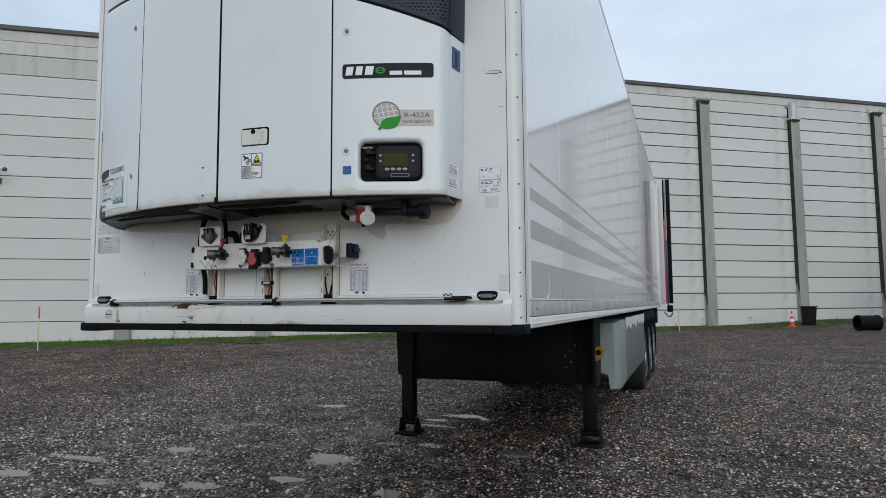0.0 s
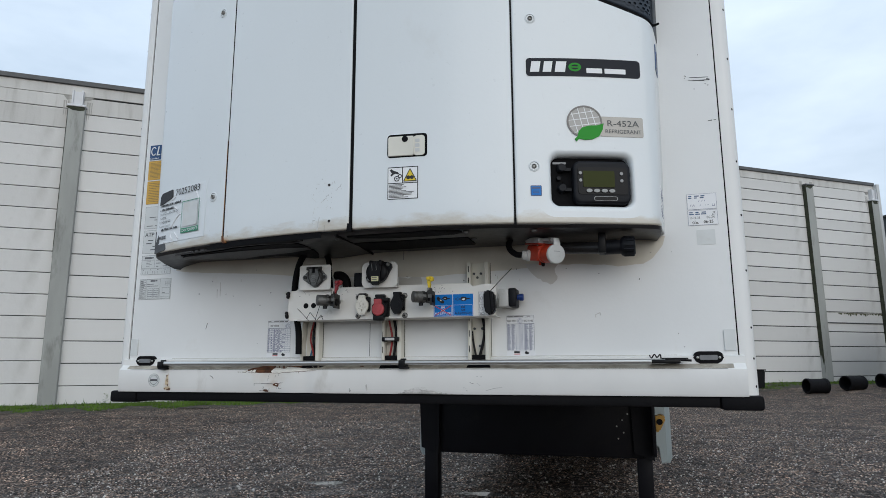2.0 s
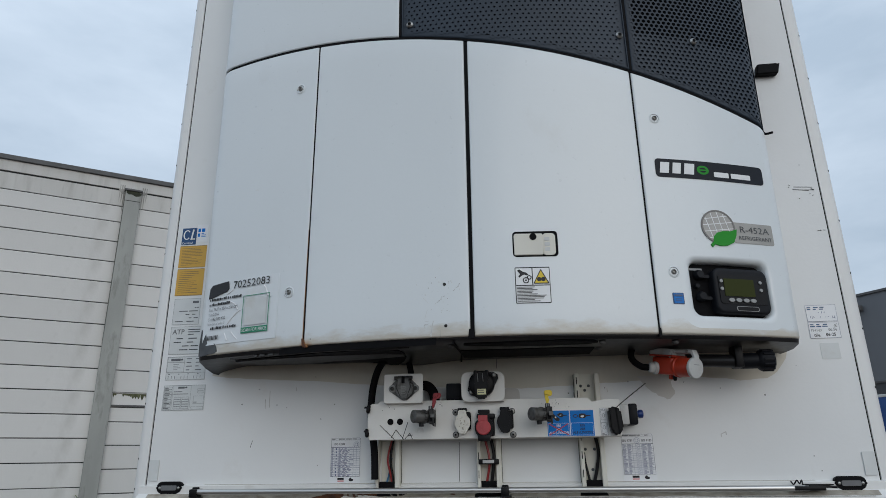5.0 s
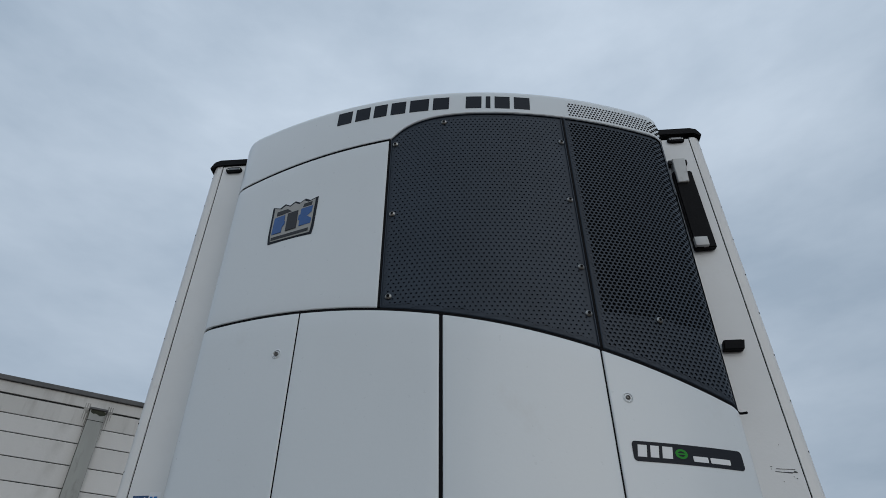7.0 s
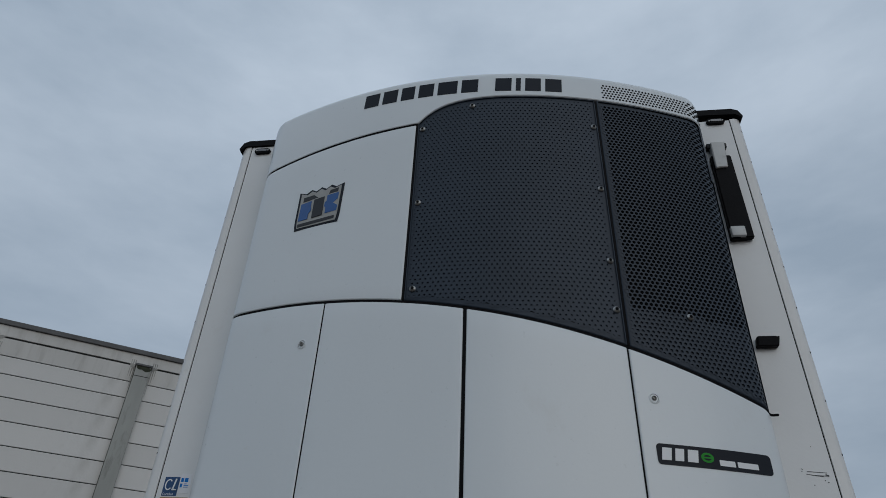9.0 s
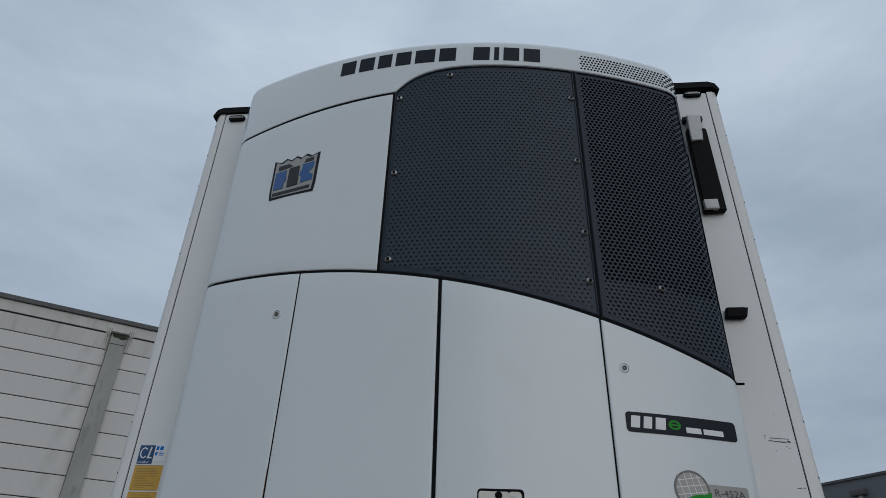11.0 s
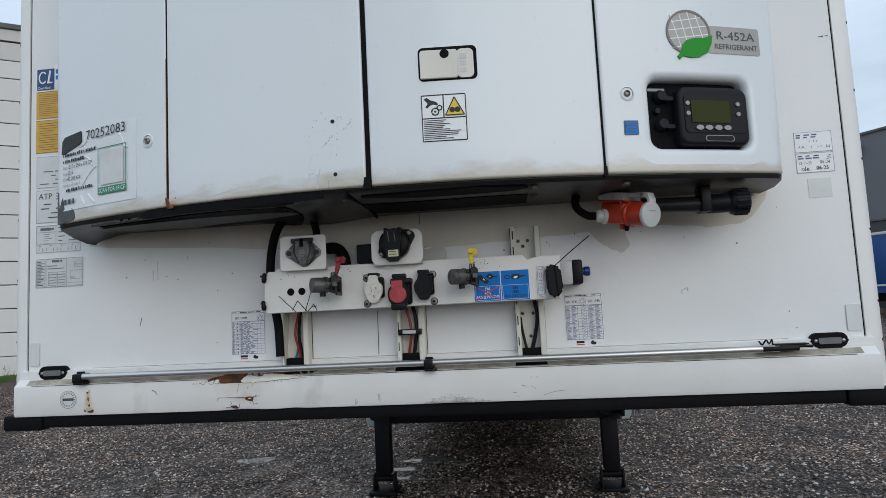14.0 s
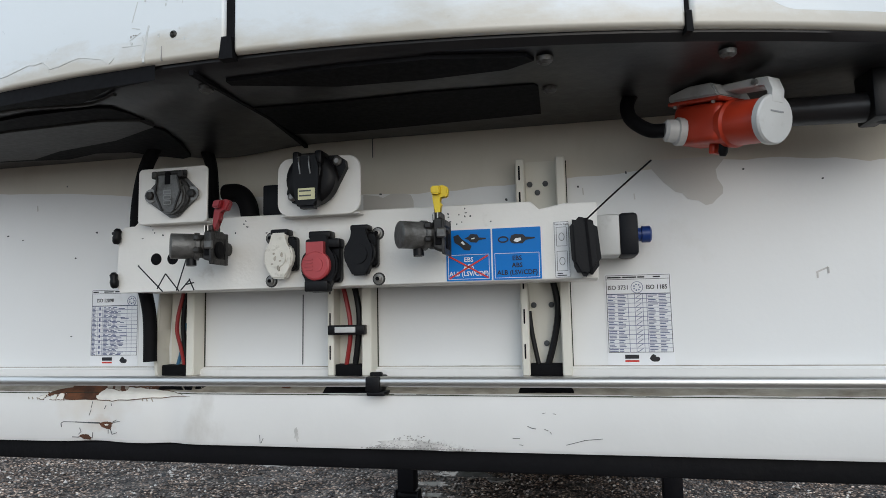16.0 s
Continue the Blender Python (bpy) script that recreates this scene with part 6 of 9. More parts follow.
def inner_core():
    bm = bmesh.new()
    cols = []
    for k in range(81):
        x = -1.035 + 2.07 * k / 80
        cols.append([bm.verts.new(on(x, 1.915, -.028)), bm.verts.new(on(x, 4.12, -.028)), bm.verts.new((on(x, 4.12).x, -.003, 4.12)), bm.verts.new((on(x, 1.915).x, -.003, 1.915))])
    for a, b in zip(cols, cols[1:]):
        for j in range(4):
            bm.faces.new((a[j], b[j], b[(j + 1) % 4], a[(j + 1) % 4]))
    bm.faces.new(cols[0])
    bm.faces.new(cols[-1])
    part("inner_housing", bm, M_CORE, RU, "black inner housing behind the panels")
    # returns at the sides
    for s in (-1, 1):
        y0 = on(EDGE, 2).y

        def lean(b):
            """Follow the taper, meet the skin's edge and flare a little towards the bulkhead."""
            for v in b.verts:
                back = (v.co.y - y0) / -y0
                v.co.x += s * (half_width(v.co.z) - EDGE + .019 * back)
                v.co.y += (on(EDGE, v.co.z).y - y0) * (1 - back)
            return b
        zc = seam(s * EDGE)
        bm = box(bmesh.new(), *sorted((s * (EDGE - .014), s * (EDGE - .0005))), y0 - .004, -0.002, 1.905, zc - .003, 0.004)
        low = part("side_return", lean(bm), M_UNIT, RU, "white side face")
        bm = box(bmesh.new(), *sorted((s * (EDGE - .014), s * (EDGE - .0005))), y0 - .004, -0.002, zc + .004, 4.15, 0.004)
        part("side_return", lean(bm), M_GRILLE if s > 0 else M_UNIT, RU)
        if s > 0:
            def flank(y, z, off):
                """A point of the flared side face, off metres proud of it."""
                return (half_width(z) - .0005 + .019 * (y - y0) / -y0 + off, y, z)
            for ya, yb, z0, z1, name, m, text in ((-.145, -.045, 2.003, 2.052, "side_note", M_PAPER, "white paper note"), (-.145, -.045, 1.938, 1.990, "side_note", M_PAPER, "white paper note"), (-.124, -.046, 2.486, 2.584, "side_badge", M_NAVY, "small dark blue badge")):
                st = part(name, slab(bmesh.new(), rrect(ya, yb, z0, z1, .003), .0008, -.002, flank), m, low, text, smooth=False)
                bm = bmesh.new()
                if m is M_PAPER:
                    for q in range(4):
                        za = z1 - .012 - .0105 * q
                        for k in range(2 if q < 2 else 7):
                            xa = ya + .006 + (.034 * k if q < 2 else .0105 * k)
                            slab(bm, rrect(xa, xa + (.030 if q < 2 else .007), za, za + (.003 if q < 2 else .0055), .001, 2), .0014, 0, flank)
                    tagged(part("print", bm, M_INKB, st, smooth=False), kind="stuff")
                else:
                    for xa, xb, za, zb in ((-.119, -.100, 2.500, 2.556), (-.072, -.052, 2.500, 2.560)):
                        part("badge_block", slab(bmesh.new(), rrect(xa, xb, za, zb, .003), .0014, 0, flank), M_BADGE, st, smooth=False)
                    part("badge_block", slab(bmesh.new(), rrect(-.096, -.076, 2.496, 2.566, .002), .0016, 0, flank), M_INK, st, smooth=False)


inner_core()


def perforated(name, x0, x1, lo, hi, pitch, hole, material, text, pit, solid_below=None, rim=0.018):
    """A bowed plate of hexagonal cells, each with a round hole (open) or a dimple."""
    bm = bmesh.new()
    off = -0.004
    verts = {}

    def pt(x, z, o):
        return bm.verts.new(on(x, z, o))
    dz = pitch * math.sqrt(3) / 2
    zmin = min(lo(x0 + (x1 - x0) * k / 20) for k in range(21))
    zmax = max(hi(x0 + (x1 - x0) * k / 20) for k in range(21))
    row = 0
    z = zmin + rim
    while z < zmax - rim:
        x = x0 + rim + (pitch / 2 if row % 2 else 0)
        while x < x1 - rim:
            if lo(x) + rim * 1.1 < z < hi(x) - rim * 1.05:
                dimple = pit or (solid_below and z < solid_below(x))
                rh = hole * (0.85 if dimple else 1.0)
                outer = [pt(x + pitch / math.sqrt(3) * math.cos(radians(30 + 60 * k)), z + pitch / math.sqrt(3) * math.sin(radians(30 + 60 * k)), off) for k in range(6)]
                inner = [pt(x + rh * math.cos(radians(30 + 60 * k)), z + rh * math.sin(radians(30 + 60 * k)), off) for k in range(6)]
                back = [pt(x + rh * 0.9 * math.cos(radians(30 + 60 * k)), z + rh * 0.9 * math.sin(radians(30 + 60 * k)), off - 0.005) for k in range(6)]
                for k in range(6):
                    j = (k + 1) % 6
                    bm.faces.new((outer[k], outer[j], inner[j], inner[k]))
                    bm.faces.new((inner[k], inner[j], back[j], back[k]))
                if dimple:
                    bm.faces.new(back)
            x += pitch
        z += dz
        row += 1
    plate = shell(name, x0, x1, lo, hi, .014, .006, material, text, nx=36, nz=20)
    # open the plate inside its rim
    b2 = bmesh.new()
    b2.from_mesh(plate.data)
    gone = []
    b2.verts.ensure_lookup_table()
    for v in b2.verts:
        x, zz = v.co.x, v.co.z
        if x0 + rim < x < x1 - rim and lo(x) + rim < zz < hi(x) - rim:
            gone.append(v)
    bmesh.ops.delete(b2, geom=gone, context="VERTS")
    b2.to_mesh(plate.data)
    b2.free()
    me = bpy.data.meshes.new("perforation")
    bm.to_mesh(me)
    bm.free()
    me.materials.append(material)
    ob = new("perforation", me)
    ob.parent = plate
    tagged(ob, kind="stuff")
    # rim strip that closes the plate up to the cells
    b3 = bmesh.new()
    for side in range(4):
        n = 24
        for k in range(n):
            a, b = k / n, (k + 1) / n
            if side < 2:
                xa, xb = (x0 + .004, x0 + rim * 1.35) if side == 0 else (x1 - rim * 1.35, x1 - .004)
                za, zb = (lo(xa) + .004) + (hi(xa) - lo(xa) - .008) * a, (lo(xa) + .004) + (hi(xa) - lo(xa) - .008) * b
                q = [(xa, za), (xb, za), (xb, zb), (xa, zb)]
            else:
                xa, xb = x0 + .004 + (x1 - x0 - .008) * a, x0 + .004 + (x1 - x0 - .008) * b
                if side == 2:
                    q = [(xa, lo(xa) + .004), (xb, lo(xb) + .004), (xb, lo(xb) + rim * 1.45), (xa, lo(xa) + rim * 1.45)]
                else:
                    q = [(xa, hi(xa) - rim * 1.5), (xb, hi(xb) - rim * 1.5), (xb, hi(xb) - .004), (xa, hi(xa) - .004)]
            b3.faces.new([b3.verts.new(on(px, pz, -.0055)) for px, pz in q])
    me = bpy.data.meshes.new("grille_rim")
    b3.to_mesh(me)
    b3.free()
    me.materials.append(material)
    ob = new("grille_rim", me)
    ob.parent = plate
    return plate


GR1 = perforated("grille_panel", -0.248, 0.5445, lambda x: seam(x) + .004, mesh_top, 0.0200, 0.0050, M_GRILLE, "slate grey dimpled grille panel", True)
GR2 = perforated("grille_panel", 0.5525, 1.043, lambda x: seam(x) + .004, mesh_top, 0.0185, 0.0074, M_GRILLE, "slate grey perforated grille panel", False, lambda x: 2.985 - 0.06 * (x - .55))


def bolt(parent, x, z, r=.0128, name="screw"):
    bm = bmesh.new()
    a, b = on(x, z, -.004), on(x, z, .006)
    lathe(bm, a, b, [(0, r), (.5, r), (.8, r * .8), (1, r * .55), (.75, r * .4)], 14)
    head = part(name, bm, M_SCREW, parent)
    part("socket", lathe(bmesh.new(), on(x, z, .004), on(x, z, .0066), [(0, r * .42), (1, r * .42)], 8), M_CORE, head)


for x, z in ((-0.004, 3.985), (-0.225, 3.868), (-0.221, 3.451), (-0.216, 3.042), (0.524, 3.871), (0.521, 3.52), (0.521, 3.171), (0.521, 2.961)):
    bolt(GR1, x, z)
bolt(GR2, 0.791, 2.966)


def lock(parent, x, z):
    bm = bmesh.new()
    lathe(bm, on(x, z, -.006), on(x, z, .002), [(0, .019), (.8, .0195), (1, .016), (.55, .0125), (.5, .004)], 20)
    dish = part("lock_dish", bm, M_UNIT, parent)
    part("lock_ring", lathe(bmesh.new(), on(x, z, -.006), on(x, z, .0006), [(0, .0155), (.9, .0155), (1, .0145), (.5, .012)], 18), M_CORE, parent)
    bm = lathe(bmesh.new(), on(x, z, -.006), on(x, z, .006), [(0, .0085), (.7, .0085), (1, .006), (.6, .0035)], 12)
    part("screw", bm, M_STEEL, parent)


for d, x, z in ((DOOR1, -0.638, 2.862), (DOOR1, -0.632, 2.087), (DOOR4, 0.608, 2.637), (DOOR4, 0.608, 2.099)):
    lock(d, x, z)
for x, z in ((-0.101, 2.068), (-0.098, 1.938)):
    bm = lathe(bmesh.new(), on(x, z, -.002), on(x, z, .003), [(0, .0055), (.6, .005), (1, .0028), (.6, .001)], 12)
    part("rivet", bm, M_CAST, DOOR2)

# scuffs and cracks low on the second door, rust line in the first seam
bm = bmesh.new()
crack = [(-.43, 1.914), (-.405, 1.921), (-.39, 1.922), (-.37, 1.926), (-.345, 1.931), (-.335, 1.929), (-.318, 1.931), (-.304, 1.919), (-.286, 1.920), (-.265, 1.925), (-.25, 1.927), (-.231, 1.923), (-.215, 1.920), (-.199, 1.911), (-.191, 1.918)]
for a, b in zip(crack, crack[1:]):
    slab(bm, stroke(a, b, .0006), -.0003, .002, bow)
for a, b in (((-.100, 1.931), (-.085, 1.930)), ((-.085, 1.930), (-.045, 1.925)), ((-.155, 1.99), (-.163, 1.963)), ((-.167, 2.027), (-.152, 2.010)), ((-.178, 1.931), (-.148, 1.930)), ((-.166, 1.938), (-.149, 1.947)), ((-.163, 1.955), (-.150, 1.952)), ((-.132, 2.006), (-.112, 2.022)), ((.085, 1.956), (.115, 1.954))):
    slab(bm, stroke(a, b, .0009), -.0003, .002, bow)
for k in range(26):
    rnd = random.Random(200 + k)
    slab(bm, blob(rnd.gauss(-.11, .035), rnd.uniform(1.93, 2.13), rnd.uniform(.0006, .0017), rnd.uniform(.0008, .003), k, 8), -.0007, .002, bow)
tagged(part("scuffs", bm, M_FAINT, DOOR2), kind="stuff")
bm = bmesh.new()
for line, w in (([(-.136, 1.955), (-.139, 1.944), (-.141, 1.928), (-.144, 1.906)], .0028), ([(-.146, 1.940), (-.142, 1.929), (-.146, 1.912)], .002)):
    for a, b in zip(line, line[1:]):
        slab(bm, stroke(a, b, w), -.0003, .002, bow)
tagged(part("dried_runs", bm, M_FAINT, DOOR2, "grey dried runs"), kind="stuff")
bm = bmesh.new()
rnd = random.Random(61)
for (xa, za), (xb, zb), n in (((-.122, 2.012), (-.100, 2.034), 9), ((-.075, 2.045), (-.055, 2.066), 9), ((-.165, 1.944), (-.155, 1.946), 3), ((-.089, 2.075), (-.092, 1.985), 6), ((-.15, 2.06), (-.13, 2.09), 3)):
    for k in range(n):
        u = k / (n - 1)
        slab(bm, blob(xa + (xb - xa) * u + rnd.uniform(-.002, .002), za + (zb - za) * u + rnd.uniform(-.002, .002), rnd.uniform(.0006, .0018), rnd.uniform(.0006, .0018), k, 7), -.0008, .002, bow)
slab(bm, stroke((-.1155, 1.924), (-.1155, 1.905), .0011), -.0009, .002, bow)
slab(bm, blob(-.542, 1.923, .0018, .0022, 3, 9), -.0008, .002, bow)
tagged(part("dark_specks", bm, M_SCUFF, DOOR2), kind="stuff")
for d, pts in ((DOOR2, [(-.031, 1.896), (-.0115, 1.896), (-.0135, 1.925), (-.0275, 1.925)]), (DOOR3, [(.5395, 1.896), (.5475, 1.896), (.5462, 1.922), (.5402, 1.922)])):
    part("joint_foot", slab(bmesh.new(), pts, -.0016, .012, bow), M_RUBBER, d, "black rubber foot of the joint", smooth=False)


def gasket(pts, w, depth=.0035):
    """Dark rubber strip along a joint of the skin, a little below its surface."""
    bm = bmesh.new()
    for (xa, za), (xb, zb) in zip(pts, pts[1:]):
        d = Vector((xb - xa, zb - za)).normalized() * .0005
        slab(bm, stroke((xa - d.x, za - d.y), (xb + d.x, zb + d.y), w), depth, depth + .015, bow)
    bmesh.ops.remove_doubles(bm, verts=bm.verts, dist=1e-5)
    part("joint_gasket", bm, M_CORE, RU, "black gasket in the panel joint", smooth=False)


gasket([(-.5685, 1.92), (-.5685, seam(-.5685) - .008)], .0032, .0022)
gasket([(-.0175, 1.92), (-.0175, seam(-.0175) - .008)], .0125, .0045)
gasket([(.54275, 1.92), (.54275, seam(.54275) - .008)], .005)
gasket([(-EDGE + .004 + (2 * EDGE - .008) * k / 60, seam(-EDGE + .004 + (2 * EDGE - .008) * k / 60)) for k in range(61)], .0105)
gasket([(-EDGE + .004 + (EDGE - .256) * k / 30, cap_low(-EDGE + .004 + (EDGE - .256) * k / 30) - .005) for k in range(31)], .0105, .0015)
gasket([(-.252, seam(-.252) + .008), (-.252, mesh_top(-.252) + .006)], .0085, .0015)
gasket([(.5485, seam(.5485) + .006), (.5485, mesh_top(.5485) - .004)], .009, .0025)
bm = tube(bmesh.new(), [on(1.012, seam(1.012), -.004), on(1.034, seam(1.034), .0015), (1.043, -.17, seam(1.048) - .003)], .0045, 6)
part("gasket_tongue", bm, M_RUBBER, RU, "black rubber end of the joint gasket")
for name, m, off, pts in (
        ("rust_run", M_RUN, .0002, [(-0.5710, 1.912), (-0.5700, 1.912), (-0.5699, 2.10), (-0.5700, 2.30), (-0.5703, 2.30), (-0.5706, 2.10)]),
        ("rust_stain", M_RUN, -.0007, [(-.5745, 1.926), (-.571, 1.928), (-.564, 1.921), (-.560, 1.909), (-.550, 1.900), (-.553, 1.8975), (-.567, 1.899), (-.5725, 1.908)]),
        ("rust_spot", M_RUST, -.0011, [(-.5735, 1.925), (-.5665, 1.926), (-.5640, 1.915), (-.5605, 1.905), (-.553, 1.8985), (-.562, 1.8965), (-.5685, 1.903), (-.5720, 1.915)])):
    part(name, slab(bmesh.new(), pts, off, .004, bow), m, DOOR1, "orange rust line in the door seam" if name == "rust_run" else "", smooth=False)


def round_corner(bm):
    """Cuts flat artwork into narrow strips and lays it on the skin, round its corners too."""
    for k in range(30):
        bmesh.ops.bisect_plane(bm, geom=bm.verts[:] + bm.edges[:] + bm.faces[:], plane_co=(-1.045 + k * .006, 0, 0), plane_no=(1, 0, 0))
    for v in bm.verts:
        v.co = on(v.co.x, v.co.z, -v.co.y)
    return bm


bm = round_corner(slab(bmesh.new(), [(-.995, 1.997), (-.983, 1.992), (-.970, 1.985), (-.964, 1.968), (-.960, 1.947), (-.952, 1.943), (-.925, 1.942), (-.917, 1.930), (-.913, 1.914), (-.922, 1.908), (-.950, 1.9065), (-.967, 1.903), (-1.003, 1.903), (-1.006, 1.946)], -.0010, .003))
part("chipped_corner", bm, M_RUBMARK, DOOR1, "grey primer where the corner has chipped", smooth=False)


def sticker(name, parent, x0, x1, z0, z1, material, text="", off=.0012, r=.003, n=8):
    bm = bmesh.new()
    # strips keep the film on the bow; the ends are rounded
    xs = [x0 + r * u for u in (0, .1, .3, .6, 1)] + [x0 + r + (x1 - x0 - 2 * r) * k / n for k in range(1, n)] + [x1 - r * u for u in (1, .6, .3, .1, 0)]
    inset = lambda x: r - math.sqrt(max(0.0, r * r - max(0.0, r - min(x - x0, x1 - x)) ** 2))
    for a, b in zip(xs, xs[1:]):
        ia, ib = min(inset(a), r * .98), min(inset(b), r * .98)
        bm.faces.new([bm.verts.new(on(x, z, off)) for x, z in ((a, z0 + ia), (b, z0 + ib), (b, z1 - ib), (a, z1 - ia))])
    bmesh.ops.remove_doubles(bm, verts=bm.verts, dist=1e-5)
    ex = bmesh.ops.extrude_face_region(bm, geom=bm.faces[:])
    for v in [g for g in ex["geom"] if isinstance(g, bmesh.types.BMVert)]:
        v.co += Vector((0, .0035, 0))
    return part(name, bm, material, parent, text)


def ink(parent, material, build, name="print"):
    bm = bmesh.new()
    build(bm)
    tagged(part(name, bm, material, parent, smooth=False), kind="stuff")


P1, P2 = -.0022, -.0030

# model sign: plate with plain bars in place of its name
sg = sticker("model_sign", RU, 0.590, 0.969, 2.4215, 2.487, M_CHAR, "charcoal sign plate with pale bars", .0016, r=.012, n=14)


def sign_bars():
    x = .603
    for w in (.036, .034, .040):
        bm = slab(bmesh.new(), [(x, 2.436), (x + w - .006, 2.436), (x + w, 2.475), (x + .006, 2.475)], P1, .001, bow)
        part("name_bar", bm, M_WHITEP, sg, smooth=False)
        x += w + .006
    x = .79
    for w in (.052, .070):
        bm = slab(bmesh.new(), rrect(x, x + w, 2.434, 2.452, .002, 2), P1, .001, bow)
        part("name_bar", bm, M_WHITEP, sg, smooth=False)
        x += w + .008


sign_bars()


def green_ring(bm):
    cx, cz = .752, 2.455
    for k in range(20):
        a = k * math.tau / 20
        b = a + math.tau / 20
        q = [(cx + .021 * math.cos(a), cz + .016 * math.sin(a)), (cx + .021 * math.cos(b), cz + .016 * math.sin(b)), (cx + .013 * math.cos(b), cz + .009 * math.sin(b)), (cx + .013 * math.cos(a), cz + .009 * math.sin(a))]
        bm.faces.new([bm.verts.new(bow(x, z, P1)) for x, z in q])
    rule(bm, .735, .768, 2.4525, 2.4575, P1, bow)


ink(sg, M_GREEN, green_ring, "green_ring")

# refrigerant sign: silver plate, globe and leaf
sg = sticker("refrigerant_sign", RU, 0.825, 0.968, 2.206, 2.277, M_SILVER, "silver refrigerant plate with a globe and green leaf", .0014, r=.006, n=8)
ink(sg, M_RUBMARK, lambda bm: (words(bm, "R-452A", .848, 2.243, .0215, bow, P1, squeeze=1.12), words(bm, "REFRIGERANT", .842, 2.218, .0135, bow, P1, squeeze=.98)))


def globe(bm):
    slab(bm, disc(.776, 2.257, .057, 36), -.0020, .001, bow)


def globe_lines(bm):
    for k in range(36):
        a, b = k * math.tau / 36, (k + 1) * math.tau / 36
        slab(bm, stroke((.776 + .055 * math.cos(a), 2.257 + .055 * math.sin(a)), (.776 + .055 * math.cos(b), 2.257 + .055 * math.sin(b)), .0055), -.0030, .001, bow)


def globe_grid(bm):
    for k in (-.6, -.2, .2, .6):
        h = math.sqrt(1 - k * k) * .055
        slab(bm, stroke((.776 - h, 2.257 + k * .055 - .008), (.776 + h, 2.257 + k * .055 + .008), .0022), -.0026, .001, bow)
        slab(bm, stroke((.776 + k * .055 + .012, 2.257 - h), (.776 + k * .055 - .012, 2.257 + h), .0022), -.0026, .001, bow)


ink(sg, M_GLOBE, globe, "globe")
ink(sg, M_RING, globe_lines, "globe_rings")
ink(sg, M_WHITEP, globe_grid, "globe_grid")
leaf = [(.748, 2.186), (.757, 2.196), (.775, 2.192), (.80, 2.194), (.822, 2.206), (.834, 2.230), (.838, 2.252), (.815, 2.244), (.79, 2.243), (.768, 2.236), (.755, 2.222), (.752, 2.205), (.742, 2.195)]
ink(sg, M_GREEN, lambda bm: slab(bm, leaf, -.0036, .001, bow), "leaf")

# badge with scalloped top: plain shapes
badge = [(-.779, 3.420), (-.572, 3.420), (-.567, 3.46), (-.564, 3.630), (-.60, 3.618), (-.625, 3.634), (-.65, 3.618), (-.675, 3.634), (-.70, 3.618), (-.725, 3.634), (-.75, 3.618), (-.786, 3.634), (-.784, 3.46)]
bm = bmesh.new()
slab(bm, badge, -.003, .003, bow)
bd = part("badge", bm, M_CHAR, RU, "shield badge in grey, black and blue")
ink(bd, M_SILVER, lambda bm: slab(bm, [(-.675 + (x + .675) * .90, 3.525 + (z - 3.525) * .90) for x, z in badge], -.0042, .001, bow), "silver_field")
for name, m, pts in (
        ("blue_block", M_BADGE, [(-.768, 3.468), (-.722, 3.470), (-.722, 3.500), (-.712, 3.512), (-.712, 3.530), (-.716, 3.534), (-.716, 3.566), (-.766, 3.562)]),
        ("blue_block", M_BADGE, [(-.638, 3.478), (-.584, 3.480), (-.582, 3.508), (-.605, 3.526), (-.585, 3.545), (-.583, 3.580), (-.638, 3.576), (-.638, 3.545), (-.646, 3.538), (-.646, 3.516), (-.638, 3.508)]),
        ("black_block", M_INK, [(-.702, 3.470), (-.652, 3.473), (-.652, 3.574), (-.702, 3.570)]), ("black_block", M_INK, [(-.758, 3.572), (-.590, 3.585), (-.588, 3.606), (-.758, 3.596)]),
        ("black_bar", M_INK, [(-.766, 3.436), (-.59, 3.440), (-.59, 3.456), (-.766, 3.452)])):
    part(name, slab(bmesh.new(), pts, -.0052, .001, bow), m, bd, smooth=False)

# dark bars in place of the maker's name on the cap
for x, ws in ((-0.525, (.085, .085, .078, .085, .105, .090)), (0.098, (.088, .036, .085, .088))):
    for w in ws:
        bm = slab(bmesh.new(), [(x, 4.074), (x + w - .014, 4.074), (x + w - .010, 4.157), (x + .004, 4.157)], -.002, .004, bow)
        part("name_bar", bm, M_CHAR, CAP, "charcoal bar of the maker's name", smooth=False)
        x += w + .006

# slotted vent in the cap
bm = bmesh.new()
for j in range(6):
    for k in range(30):
        x = .586 + k * .0153 + (.0076 if j % 2 else 0)
        if x < 1.035:
            slab(bm, disc(x, 4.068 + j * .0158, .0050, 8), -.0012, .003, bow)
tagged(part("vent_grid", bm, M_CORE, CAP, "rows of small vent holes"), kind="stuff")

# latch on the third door
bm = bmesh.new()
slab(bm, rrect(.1145, .2545, 2.1455, 2.2285, .012), -.0012, .004, bow)
lt = part("latch_recess", bm, M_CORE, DOOR3, "dark latch recess")
bm = bmesh.new()
slab(bm, [(.1190, 2.1505), (.2050, 2.1495), (.2085, 2.154), (.2095, 2.212), (.2060, 2.2195), (.1230, 2.2205), (.1185, 2.2150)], -.0062, .004, bow)
slab(bm, rrect(.207, .2465, 2.1495, 2.2205, .010), -.0036, .004, bow)
bmesh.ops.bevel(bm, geom=bm.edges[:], offset=.0015, segments=1, affect="EDGES")
part("latch_paddle", bm, M_BEIGE, DOOR3, "cream latch paddle")
bm = bmesh.new()
slab(bm, disc(.178, 2.209, .011, 18), -.0068, .002, bow)
